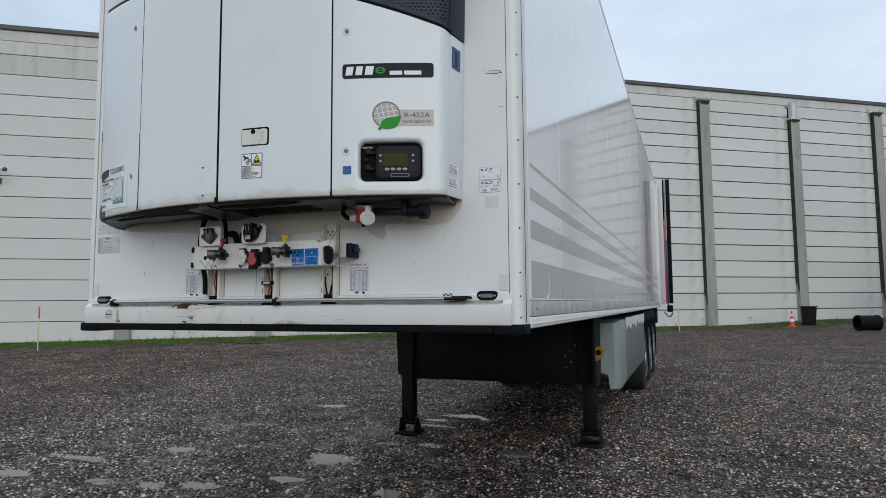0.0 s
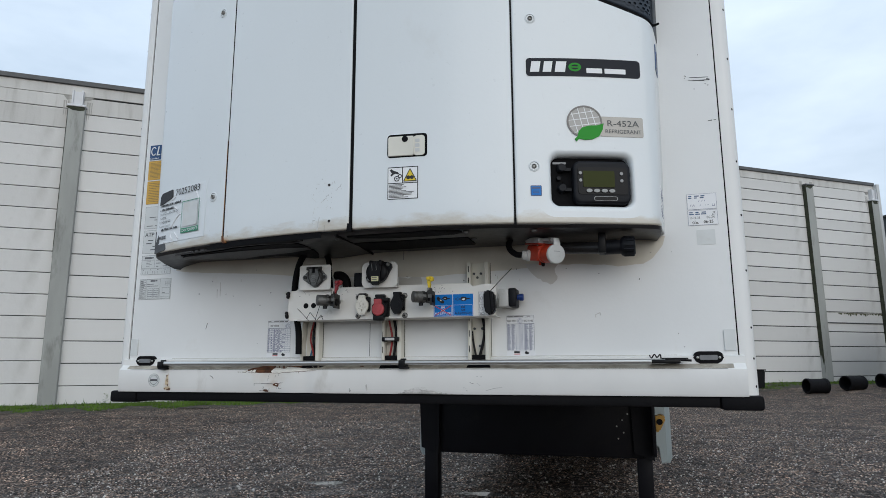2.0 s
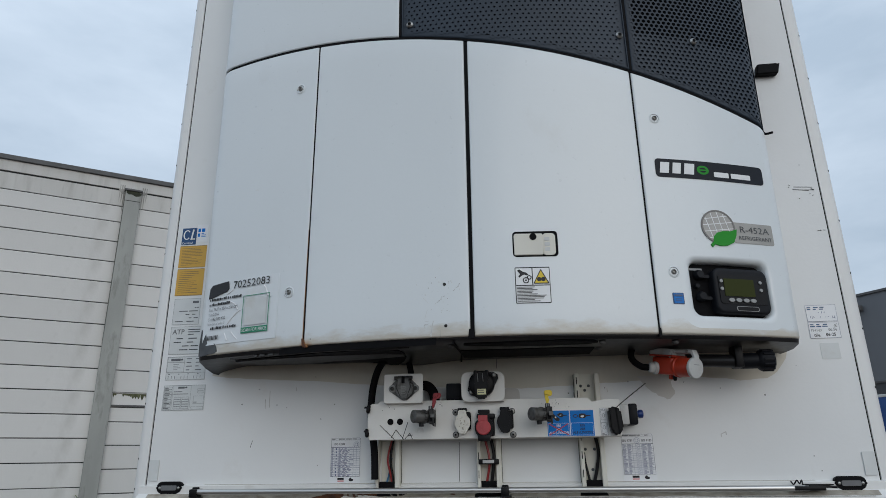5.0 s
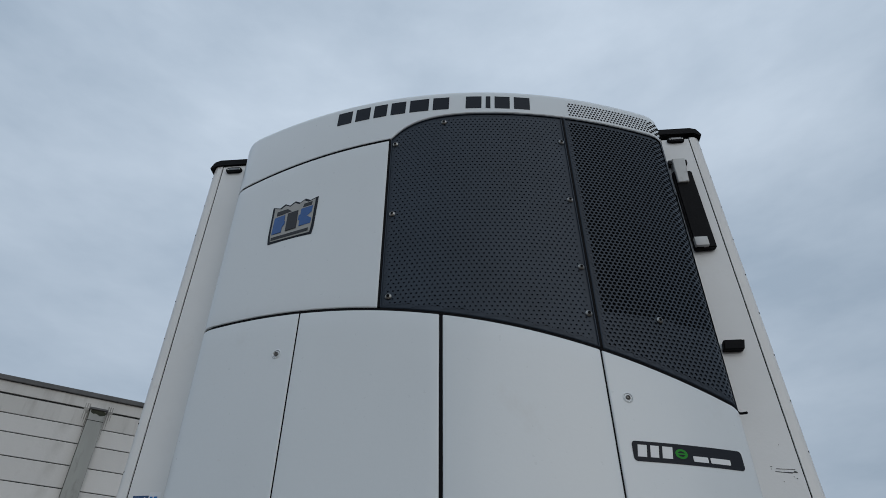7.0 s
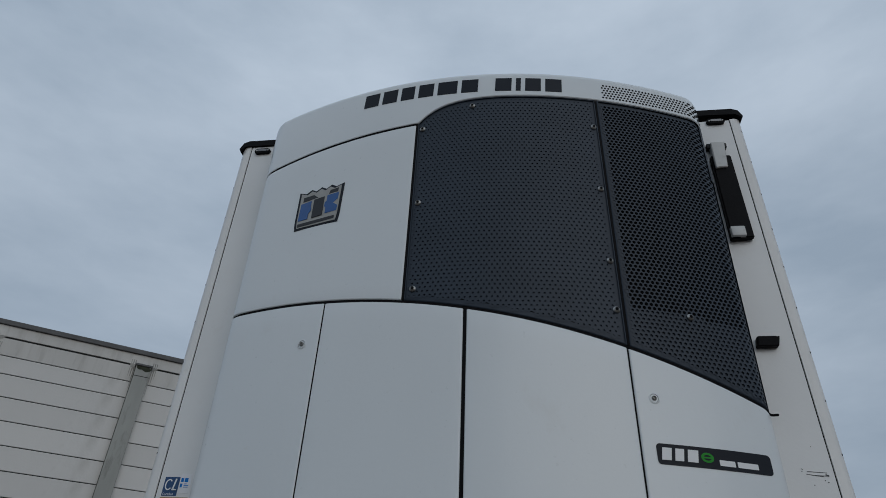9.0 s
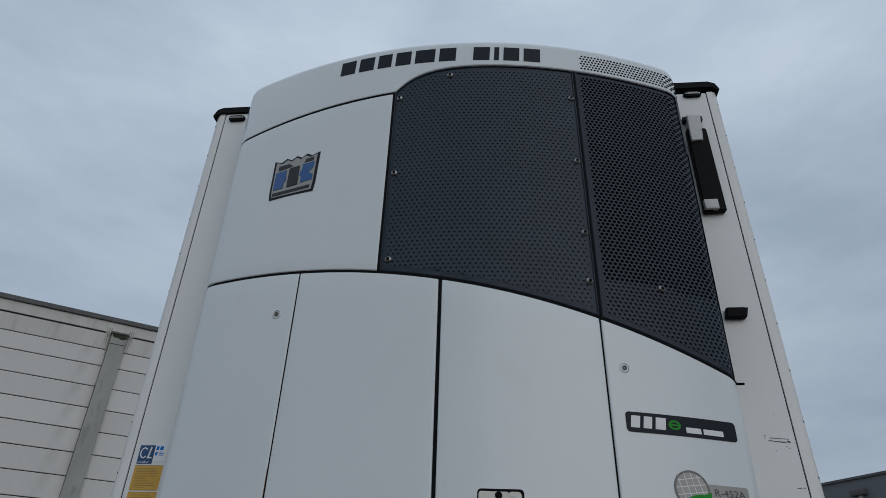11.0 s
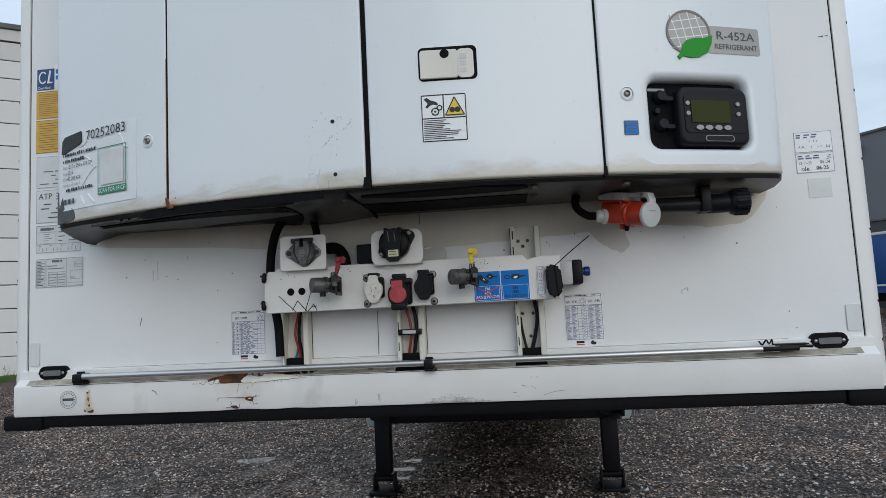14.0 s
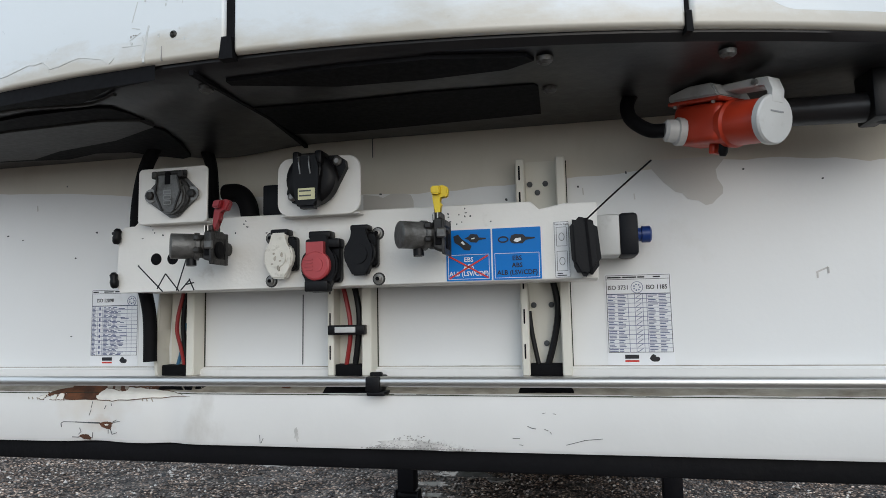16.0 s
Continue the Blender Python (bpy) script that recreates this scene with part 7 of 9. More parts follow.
part("key_hole", bm, M_CORE, DOOR3)
ink(DOOR3, M_LGREY, lambda bm: [slab(bm, rrect(.213, .229, z, z + .012, .002, 2), -.0044, .002, bow) for z in (2.162, 2.179, 2.196)], "paddle_bars")

# warning label
wl = sticker("warning_label", DOOR3, .117, .2235, 1.998, 2.112, M_INK, "black framed warning label with pictograms and small print", .0010)


def w_white(bm):
    rule(bm, .1195, .1685, 2.0555, 2.1085, P1, bow)
    rule(bm, .1715, .2210, 2.0555, 2.1085, P1, bow)
    rule(bm, .1195, .2210, 2.0005, 2.0525, P1, bow)


def w_yellow(bm):
    slab(bm, [(.174, 2.060), (.2185, 2.060), (.196, 2.103)], P2, 0, bow)


def w_ink(bm):
    for cx, cz, r in ((.150, 2.070, .0085), (.1605, 2.079, .0058)):
        for k in range(10):
            u, v = k * math.tau / 10, (k + 1) * math.tau / 10
            slab(bm, stroke((cx + r * math.cos(u), cz + r * math.sin(u)), (cx + r * math.cos(v), cz + r * math.sin(v)), .0024 if k % 2 else .0036), P2, 0, bow)
    slab(bm, disc(.150, 2.070, .0028, 8), P2, 0, bow)
    slab(bm, [(.124, 2.101), (.131, 2.105), (.140, 2.098), (.152, 2.094), (.158, 2.088), (.154, 2.085), (.146, 2.088), (.139, 2.086), (.131, 2.079), (.127, 2.082), (.133, 2.090)], P2, 0, bow)
    for a, b in (((.174, 2.060), (.2185, 2.060)), ((.2185, 2.060), (.196, 2.103)), ((.196, 2.103), (.174, 2.060))):
        slab(bm, stroke(a, b, .0026), P2 - .0006, 0, bow)
    for cx in (.190, .2025):
        slab(bm, disc(cx, 2.0725, .0068, 12), P2 - .0006, 0, bow)
    bars(bm, .1215, .2195, 2.0025, 2.051, 11, P2, bow, 4, .40)


ink(wl, M_WHITEP, w_white, "white_field")
ink(wl, M_YELLOW, w_yellow, "yellow_triangle")
ink(wl, M_INK, w_ink)
bs = sticker("blue_sticker", DOOR4, .594, .630, 1.996, 2.032, M_NAVY, "small blue square sticker", .0010)
ink(bs, M_DECAL, lambda bm: rule(bm, .597, .627, 1.999, 2.029, P1, bow), "blue_field")
ink(bs, M_NAVY, lambda bm: (rule(bm, .599, .625, 2.020, 2.0265, P2, bow), bars(bm, .601, .624, 2.003, 2.015, 2, P2, bow, 2, .4)))

# crinkled sale label on the first door
sl = sticker("sale_label", DOOR1, -.985, -.672, 1.938, 2.160, M_FILM, "crinkled white sale label with a stock number", .0008, n=10)
bm = bmesh.new()
bm.from_mesh(sl.data)
bmesh.ops.subdivide_edges(bm, edges=[e for e in bm.edges if abs(e.verts[0].co.z - e.verts[1].co.z) > .05], cuts=9, use_grid_fill=True)
for v in bm.verts:
    v.co.y -= 0.0028 * max(0, noise.noise(Vector((v.co.x * 26 + v.co.z * 14, 1.7, v.co.z * 9))))
bm.to_mesh(sl.data)
bm.free()


SL = -.0044


def sale_ink(bm):
    words(bm, "70252083", -.862, 2.127, .027, bow, SL, squeeze=1.02)
    for x0, x1, z in ((-.962, -.820, 2.0935), (-.962, -.868, 2.0755), (-.948, -.832, 1.9905)):
        rnd = random.Random(int(-x1 * 1e4))
        x = x0
        while x < x1 - .004:
            w = rnd.uniform(.004, .0075)
            rule(bm, x, min(x + w, x1), z + rnd.uniform(0, .001), z + rnd.uniform(.007, .0105), SL, bow)
            x += w + (.0045 if rnd.random() < .22 else .0014)
    words(bm, "1337 x 250 x 270 CM", -.941, 2.0575, .0105, bow, SL, squeeze=.80)
    words(bm, "2016", -.941, 2.040, .0105, bow, SL, squeeze=.85)
    words(bm, "42.000 KG", -.941, 2.023, .0105, bow, SL, squeeze=.85)
    slab(bm, [(-.969, 2.104), (-.955, 2.105), (-.890, 2.121), (-.880, 2.130), (-.884, 2.158), (-.955, 2.152), (-.966, 2.14)], SL, 0, bow)
    for k in range(9):
        rule(bm, -.963 + k * .006, -.9602 + k * .006 + (.001 if k % 3 else 0), 1.955, 1.9695, SL, bow)


ink(sl, M_INK, sale_ink)
ink(sl, M_INKG, lambda bm: (words(bm, "Size", -.963, 2.0575, .0105, bow, SL, squeeze=.8), words(bm, "Year", -.963, 2.040, .0105, bow, SL, squeeze=.8), words(bm, "GVW", -.963, 2.023, .0105, bow, SL, squeeze=.7), words(bm, "Number of axles 3", -.963, 2.0065, .0095, bow, SL, squeeze=.75)), "grey_print")
for k, line in enumerate(([(-.735, 2.128), (-.722, 2.110), (-.713, 2.088), (-.700, 2.082)], [(-.868, 2.082), (-.850, 2.072), (-.836, 2.052)], [(-.880, 2.000), (-.862, 2.020), (-.838, 2.040), (-.822, 2.048)], [(-.886, 1.974), (-.878, 1.960), (-.872, 1.947)], [(-.856, 1.975), (-.840, 1.958), (-.828, 1.947)], [(-.888, 2.112), (-.872, 2.118), (-.860, 2.126)])):
    part("crease", tube(bmesh.new(), [on(x, z, .0016) for x, z in line], .0021, 6), M_PAPER, sl)
ink(sl, M_GREEND, lambda bm: (rule(bm, -.812, -.704, 1.964, 1.984, SL, bow), rule(bm, -.812, -.8095, 1.984, 2.095, SL, bow), rule(bm, -.7065, -.704, 1.984, 2.095, SL, bow), rule(bm, -.812, -.704, 2.0925, 2.095, SL, bow)), "green_frame")
ink(sl, M_WHITEP, lambda bm: words(bm, "SCAN FOR PRICE", -.808, 1.9685, .0115, bow, SL - .0006, squeeze=.80), "green_bar_words")
ink(sl, M_PAPERG, lambda bm: rule(bm, -.802, -.714, 1.990, 2.086, SL, bow), "blank_code_square")


# controller in its recess
def controller():
    nrm = Vector((0.45 * .81, -1, 0)).normalized()
    bm = bmesh.new()
    slab(bm, rrect(.650, .934, 1.960, 2.145, .03), .030, .034, bow)
    rec = part("controller_recess", bm, M_CORE, RU, "black controller recess")

    def face(x, z, off):
        return bow(.733 + (x - .738) * .915, z - .006, off)

    bm = bmesh.new()
    rings = []
    for o, off in ((0, .030), (0, .004), (.0008, .0005), (.003, -.0025), (.0065, -.0040), (.012, -.0042)):
        ring = []
        out = rrect(.738 + o, .938 - o, 1.977 + o, 2.124 - o, .026 - o * .8, 8)
        for (xa, za), (xb, zb) in zip(out, out[1:] + out[:1]):
            m = 8 if abs(xb - xa) + abs(zb - za) > .03 else 1
            ring += [bm.verts.new(face(xa + (xb - xa) * k / m, za + (zb - za) * k / m, off)) for k in range(m)]
        rings.append(ring)
    for a, b in zip(rings, rings[1:]):
        for k in range(len(a)):
            h = (k + 1) % len(a)
            bm.faces.new((a[k], a[h], b[h], b[k]))
    bm.faces.new(rings[-1])
    ctl = part("controller", bm, M_DGREY, RU, "dark grey controller box with a display and keys")
    bm = bmesh.new()
    slab(bm, rrect(.752, .925, 2.008, 2.101, .010, 4), -.0062, 0, face)
    part("key_panel", bm, M_BLACK, ctl, "black key panel")
    bm = bmesh.new()
    slab(bm, rrect(.770, .880, 2.032, 2.088, .003, 3), -.0078, 0, face)
    part("display", bm, M_LCD, ctl, "olive green display")
    for x in (.790, .816, .843, .869):
        part("key", slab(bmesh.new(), disc(x, 2.0195, .0105, 16, .0062), -.0092, 0, face), M_KEY, ctl, "grey oval key")
    for x, z in ((.7605, 2.080), (.7605, 2.055), (.9045, 2.080), (.9045, 2.055)):
        part("key", slab(bmesh.new(), disc(x, z, .0055, 14), -.0092, 0, face), M_KEY, ctl)
    bm = bmesh.new()
    slab(bm, rrect(.806, .888, 1.986, 2.001, .006, 4), -.0055, 0, face)
    part("name_strip", bm, M_KEY, ctl, "pale strip in place of the model name")
    bm = bmesh.new()
    slab(bm, rrect(.8085, .8855, 1.9875, 1.9995, .005, 4), -.0062, 0, face)
    part("name_strip_field", bm, M_BLACK, ctl)
    for z in (2.098, 2.028):
        bm = lathe(bmesh.new(), on(.700, z, -.03), on(.700, z, -.008), [(0, .016), (.6, .016), (1, .012)], 16)
        slab(bm, rrect(.700, .733, z - .006, z + .004, .003, 2), .010, .018, face)
        part("capped_socket", bm, M_DGREY, rec, "capped service socket")
    bm = lathe(bmesh.new(), on(.690, 2.062, -.03), on(.690, 2.062, -.016), [(0, .009), (1, .007)], 12)
    part("button", bm, M_DGREY, rec)
    bm = bmesh.new()
    slab(bm, rrect(.672, .720, 2.120, 2.127, .002, 2), .026, .030, face)
    part("name_strip", bm, M_INKG, rec)


controller()


# moulded black underside with slots
def skirt():
    bm = bmesh.new()
    cols = []
    for k in range(161):
        x = -EDGE + 2 * EDGE * k / 160
        e = abs(x) / EDGE
        yf = on(x, 2).y
        col = []
        for v, dz in ((0.03, .012), (0.034, .003), (.06, -.005), (.3, -.010), (.7, -.006), (.97, -.006)):
            y = yf + (-.006 - yf) * v
            droop = -.030 * max(0, (e - .86) / .14) ** 1.2 * min(1, v * 1.4) * (1 if x < 0 else .35) - .015 * v * math.exp(-((x + .25) / .11) ** 2)
            col.append(bm.verts.new((on(x, 1.9).x * (1 - .012 * v), y, 1.897 + dz + droop)))
        cols.append(col)
    for a, b in zip(cols, cols[1:]):
        for j in range(len(a) - 1):
            bm.faces.new((a[j], b[j], b[j + 1], a[j + 1]))
    top = bm.faces[:]
    ex = bmesh.ops.extrude_face_region(bm, geom=top)
    for v in [g for g in ex["geom"] if isinstance(g, bmesh.types.BMVert)]:
        v.co.z += .012
    sk = part("underside_skirt", bm, M_SKIRT, RU, "black moulded plastic underside, dusty")
    def up(x, y, z):
        yf = on(x, 2).y
        v = (y - yf) / (-.006 - yf)
        sag = -.030 * max(0, (abs(x) / EDGE - .86) / .14) ** 1.2 * min(1, v * 1.4) * (1 if x < 0 else .35) - .015 * v * math.exp(-((x + .25) / .11) ** 2)
        return (x, y, z + sag)

    # near-black slabs paint the shade in the slots and in the open gap ahead of the lip; the curved slat lies between
    # the long ones
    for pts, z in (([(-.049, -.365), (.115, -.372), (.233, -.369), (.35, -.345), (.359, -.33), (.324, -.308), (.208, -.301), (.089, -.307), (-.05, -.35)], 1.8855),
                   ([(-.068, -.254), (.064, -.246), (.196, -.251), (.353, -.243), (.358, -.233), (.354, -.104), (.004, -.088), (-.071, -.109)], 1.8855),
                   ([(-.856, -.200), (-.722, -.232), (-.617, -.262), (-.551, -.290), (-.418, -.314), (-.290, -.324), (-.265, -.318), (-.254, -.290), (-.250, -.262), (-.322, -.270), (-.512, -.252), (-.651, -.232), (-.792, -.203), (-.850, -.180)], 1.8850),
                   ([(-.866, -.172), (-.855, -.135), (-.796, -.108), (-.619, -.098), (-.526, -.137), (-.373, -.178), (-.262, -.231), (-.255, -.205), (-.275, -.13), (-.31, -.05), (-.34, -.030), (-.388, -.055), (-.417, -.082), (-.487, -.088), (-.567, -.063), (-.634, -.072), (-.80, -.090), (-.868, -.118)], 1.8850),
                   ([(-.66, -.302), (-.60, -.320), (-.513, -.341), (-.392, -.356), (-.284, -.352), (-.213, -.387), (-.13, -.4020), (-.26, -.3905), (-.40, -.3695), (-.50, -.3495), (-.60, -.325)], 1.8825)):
        part("slot", slab(bmesh.new(), pts, z, 1.904 if z < 1.884 else 1.891, up), M_CORE, sk, "near-black slab for a slot's shade")
    bm = slab(bmesh.new(), [(-.853, -.183), (-.792, -.207), (-.651, -.236), (-.512, -.257), (-.322, -.275), (-.256, -.267), (-.252, -.238), (-.373, -.174), (-.526, -.133), (-.619, -.094), (-.796, -.104), (-.855, -.130), (-.861, -.165)], 1.8815, 1.891, up)
    part("slat", bm, M_SLAT, sk, "dusty dark grey slat")
    # the lip's paler grey also paints the light caught along its edge
    part("lip", tube(bmesh.new(), [up(x, y, 1.8855) for x, y in ((-.86, -.226), (-.70, -.276), (-.60, -.306), (-.513, -.328), (-.392, -.343), (-.284, -.340), (-.22, -.365))], .0032, 6), M_SLAT, sk, "worn plastic lip, paler for its lit edge")
    rnd = random.Random(3)
    bm = bmesh.new()
    for k in range(26):
        x = rnd.choice((rnd.uniform(-.80, -.58), rnd.uniform(-.42, -.30)))
        y = on(x, 2).y + rnd.uniform(.018, .030)
        slab(bm, stroke((x, y), (x + rnd.uniform(.006, .022), y - rnd.uniform(.001, .007)), rnd.uniform(.0015, .004)), 1.8845, 1.891, up)
    tagged(part("scratches", bm, M_SLAT, sk, "pale scratches in the plastic lip"), kind="stuff")
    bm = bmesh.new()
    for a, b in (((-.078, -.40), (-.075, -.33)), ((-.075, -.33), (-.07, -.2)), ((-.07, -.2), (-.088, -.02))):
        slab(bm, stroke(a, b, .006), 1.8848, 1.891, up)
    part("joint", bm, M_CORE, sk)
    studs("bolt", sk, M_STEELD, [(x, y, 1.889) for x, y in ((-.091, -.345), (.372, -.328), (.373, -.216), (.596, -.29))], lambda b: lathe(b, (0, 0, 0), (0, 0, -.009), [(0, .011), (.6, .010), (1, .005)], 12))
    # drain tube and coupling under the end
    bm = lathe(bmesh.new(), (.63, -.11, 1.856), (.815, -.15, 1.842), [(0, .020), (1, .021)], 18)
    pipe = part("drain_pipe", bm, M_SKIRT, RU, "grey drain pipe under the unit")
    bm = lathe(bmesh.new(), (.812, -.15, 1.842), (.922, -.155, 1.842), [(0, .022), (.1, .025), (.55, .025), (.60, .031), (.65, .033), (.95, .033), (1, .027)], 18)
    nut = part("union_nut", bm, M_DGREY, pipe)
    studs("grip_rib", nut, M_DGREY, [pose(.901, -.155, 1.842, 30 * k, 0, 0) for k in range(12)], lambda b: box(b, -.017, .017, -.004, .004, .030, .0352, .001, 1))
    bm = box(bmesh.new(), .80, .825, -.18, -.12, 1.82, 1.892, .004)
    part("pipe_clamp", bm, M_BLACK, pipe)


skirt()


# hose that drops beside the connector board
bm = tube(bmesh.new(), [(-.33, -.10, 1.91), (-.372, -.09, 1.86), (-.392, -.085, 1.80), (-.400, -.08, 1.73), (-.398, -.07, 1.66), (-.392, -.05, 1.58), (-.388, -.05, 1.49)], .0125, 12)
tube(bm, [(-.28, -.06, 1.90), (-.268, -.05, 1.86), (-.262, -.05, 1.80), (-.25, -.06, 1.74)], .011, 10)
tube(bm, [(-.235, -.05, 1.80), (-.205, -.055, 1.797), (-.185, -.06, 1.775), (-.178, -.06, 1.74)], .017, 12)
solo("cable_hose", bm, M_RUBBER, "black corrugated cable hose beside the connector board", "hose")


# ---------------------------------------------------------------- three-phase inlet
PI = thing("power_inlet", (.6, -.24, 1.83), "orange-red three-phase power inlet with a pale grey lid", "power socket")
PI_A = (Vector((.664, -.232, 1.815)) - Vector((.574, -.119, 1.840))).normalized()
PI_W = Vector((0, 0, 1)).cross(PI_A).normalized()
PI_U = PI_A.cross(PI_W)
PI_M = Matrix(((*[v[0] for v in (PI_A, PI_W, PI_U)], .574), (*[v[1] for v in (PI_A, PI_W, PI_U)], -.119), (*[v[2] for v in (PI_A, PI_W, PI_U)], 1.842), (0, 0, 0, 1))) @ Matrix.Diagonal((.77, .90, .86, 1))


def inlet():
    """Built along its own axis: x towards the lid, z up."""
    def put(name, bm, material, parent, text=""):
        bm.transform(PI_M)
        return part(name, bm, material, parent, text)
    bm = box(bmesh.new(), -.004, .104, -.036, .036, -.036, .030, .011, 3)
    pb = put("inlet_body", bm, M_RED, PI)
    bm = lathe(bmesh.new(), (.092, 0, -.004), (.176, 0, -.004), [(0, .030), (.05, .038), (.20, .039), (.25, .0355), (.95, .0345), (1, .033)], 28)
    put("barrel", bm, M_RED, pb)
    put("flange", box(bmesh.new(), -.014, .108, -.040, .040, .0305, .037, .002, 1), M_RED, pb)
    studs("screw", pb, M_SCREW, [PI_M @ Matrix.Translation((x, y, .0305)) for x in (.0, .09) for y in (-.034, .034)], lambda b: lathe(b, (0, 0, 0), (0, 0, -.004), [(0, .004), (1, .003)], 8))
    bm = bmesh.new()
    slab(bm, [(-.016, .0375), (-.016, .050), (.03, .060), (.085, .060), (.105, .0375)], -.038, .038)
    bmesh.ops.bevel(bm, geom=bm.edges[:], offset=.003, segments=2, affect="EDGES")
    hood = put("mounting_hood", bm, M_LGREY, PI, "pale grey mounting hood")
    bm = bmesh.new()
    slab(bm, [(.08, .046), (.08, .058), (.150, .060), (.160, .056), (.160, .048), (.150, .046)], -.017, .017)
    bmesh.ops.bevel(bm, geom=bm.edges[:], offset=.002, segments=1, affect="EDGES")
    put("hinge_bracket", bm, M_LGREY, hood)
    put("hinge_pin", cyl(bmesh.new(), (.156, -.019, .053), (.156, .019, .053), .005, seg=12), M_SCREW, hood)
    bm = lathe(bmesh.new(), (.174, 0, -.004), (.190, 0, -.004), [(0, .035), (.15, .0385), (.75, .0385), (.95, .036), (1, .030)], 30)
    lid = put("lid", bm, M_LGREY, PI, "pale grey hinged lid")
    bm = bmesh.new()
    slab(bm, [(.150, .048), (.152, .061), (.178, .060), (.1905, .040), (.1905, .020), (.181, .020), (.181, .037), (.173, .049)], -.013, .013)
    bmesh.ops.bevel(bm, geom=bm.edges[:], offset=.0015, segments=1, affect="EDGES")
    put("hinge_arm", bm, M_LGREY, lid)
    put("embossed_bar", box(bmesh.new(), .1895, .1908, -.014, .014, .006, .0085), M_INKG, lid)
    bm = lathe(bmesh.new(), (.020, -.030, -.014), (.008, -.062, -.014), [(0, .024), (.35, .024), (.4, .020), (.85, .019), (1, .014)], 16)
    put("cable_gland", bm, M_LGREY, PI, "pale grey cable gland")
    put("catch", box(bmesh.new(), .064, .078, -.012, .004, -.052, -.034, .003), M_RED, pb)
    put("drain_plug", lathe(bmesh.new(), (.090, -.004, -.034), (.090, -.004, -.056), [(0, .008), (.7, .008), (1, .005)], 12), M_BLACK, pb)
    g = PI_M @ Vector((.009, -.060, -.014))
    bm = tube(bmesh.new(), [g, g + Vector((-.022, .006, .004)), g + Vector((-.045, .014, .024)), g + Vector((-.050, .02, .048)), g + Vector((-.038, .03, .075))], .0105, 12)
    part("cable", bm, M_RUBBER, PI)


inlet()


# ---------------------------------------------------------------- connector board
CB = thing("connector_board", (0, -.1, 1.616), "white sheet metal board with sockets and air couplings", "connector board")
YF = -0.130


def board():
    out = [(-.392, 1.616), (.432, 1.618), (.434, 1.733), (.386, 1.7345), (.346, 1.727), (.334, 1.740), (-.358, 1.742), (-.366, 1.734), (-.386, 1.734), (-.398, 1.722), (-.400, 1.63)]
    bm = bmesh.new()
    slab(bm, out, YF, YF + .003)
    bm2 = bm
    box(bm2, -.37, .432, YF + .003, -.038, 1.6165, 1.6195)
    box(bm2, -.355, .33, YF + .003, -.038, 1.7375, 1.7405)
    bmesh.ops.bevel(bm2, geom=bm2.edges[:], offset=.0012, segments=1, affect="EDGES")
    bd = part("board", bm2, M_BOARD, CB, "white sheet board with pen strokes and drilled holes")
    for x in (-.321, -.2885):
        part("drilled_hole", slab(bmesh.new(), disc(x, 1.674, .0105, 20), YF - .0006, YF + .001), M_CORE, bd)
    bm = bmesh.new()
    for a, b in (((-.357, 1.664), (-.307, 1.617)), ((-.318, 1.622), (-.302, 1.648)), ((-.302, 1.648), (-.275, 1.617)), ((-.280, 1.618), (-.262, 1.672)), ((-.272, 1.618), (-.254, 1.637)), ((-.256, 1.638), (-.246, 1.618)), ((-.262, 1.628), (-.246, 1.631))):
        slab(bm, stroke(a, b, .0022), YF - .0006, YF + .001)
    tagged(part("pen_strokes", bm, M_INK, bd), kind="stuff")
    bm = bmesh.new()
    for k in range(24):
        rnd = random.Random(k + 40)
        slab(bm, blob(rnd.choice((-.14, .21, .23, -.33, .25)) + rnd.uniform(-.03, .03), rnd.uniform(1.705, 1.735), rnd.uniform(.0008, .002), rnd.uniform(.0008, .002), k, 7), YF - .0006, YF + .001)
    tagged(part("paint_nicks", bm, M_RUBMARK, bd), kind="stuff")
    for z, lean in ((1.718, .004), (1.640, -.003)):
        bm = lathe(bmesh.new(), (-.398, YF - .006, z - .015), (-.398 + lean, YF - .007, z + .013), [(0, .0035), (.12, .0065), (.4, .0075), (.6, .0060), (.85, .0068), (1, .003)], 10)
        tube(bm, [(-.412, YF + .01, z + .004), (-.406, YF - .004, z + .005), (-.396, YF - .006, z)], .003, 6)
        part("edge_tie", bm, M_BLACK, bd, "knotted black tie")


board()
for name, x0, x1, r in (("socket_plate", -.340, -.207, .008), ("socket_plate", -.078, .066, .022)):
    bm = bmesh.new()
    slab(bm, rrect(x0, x1, 1.732, 1.829, r, 5), YF - .026, YF - .022)
    box(bm, x0 + .004, x1 - .004, YF - .022, YF + .02, 1.7325, 1.7355)
    bmesh.ops.bevel(bm, geom=bm.edges[:], offset=.001, segments=1, affect="EDGES")
    part(name, bm, M_BOARD, CB, "white sheet plate")


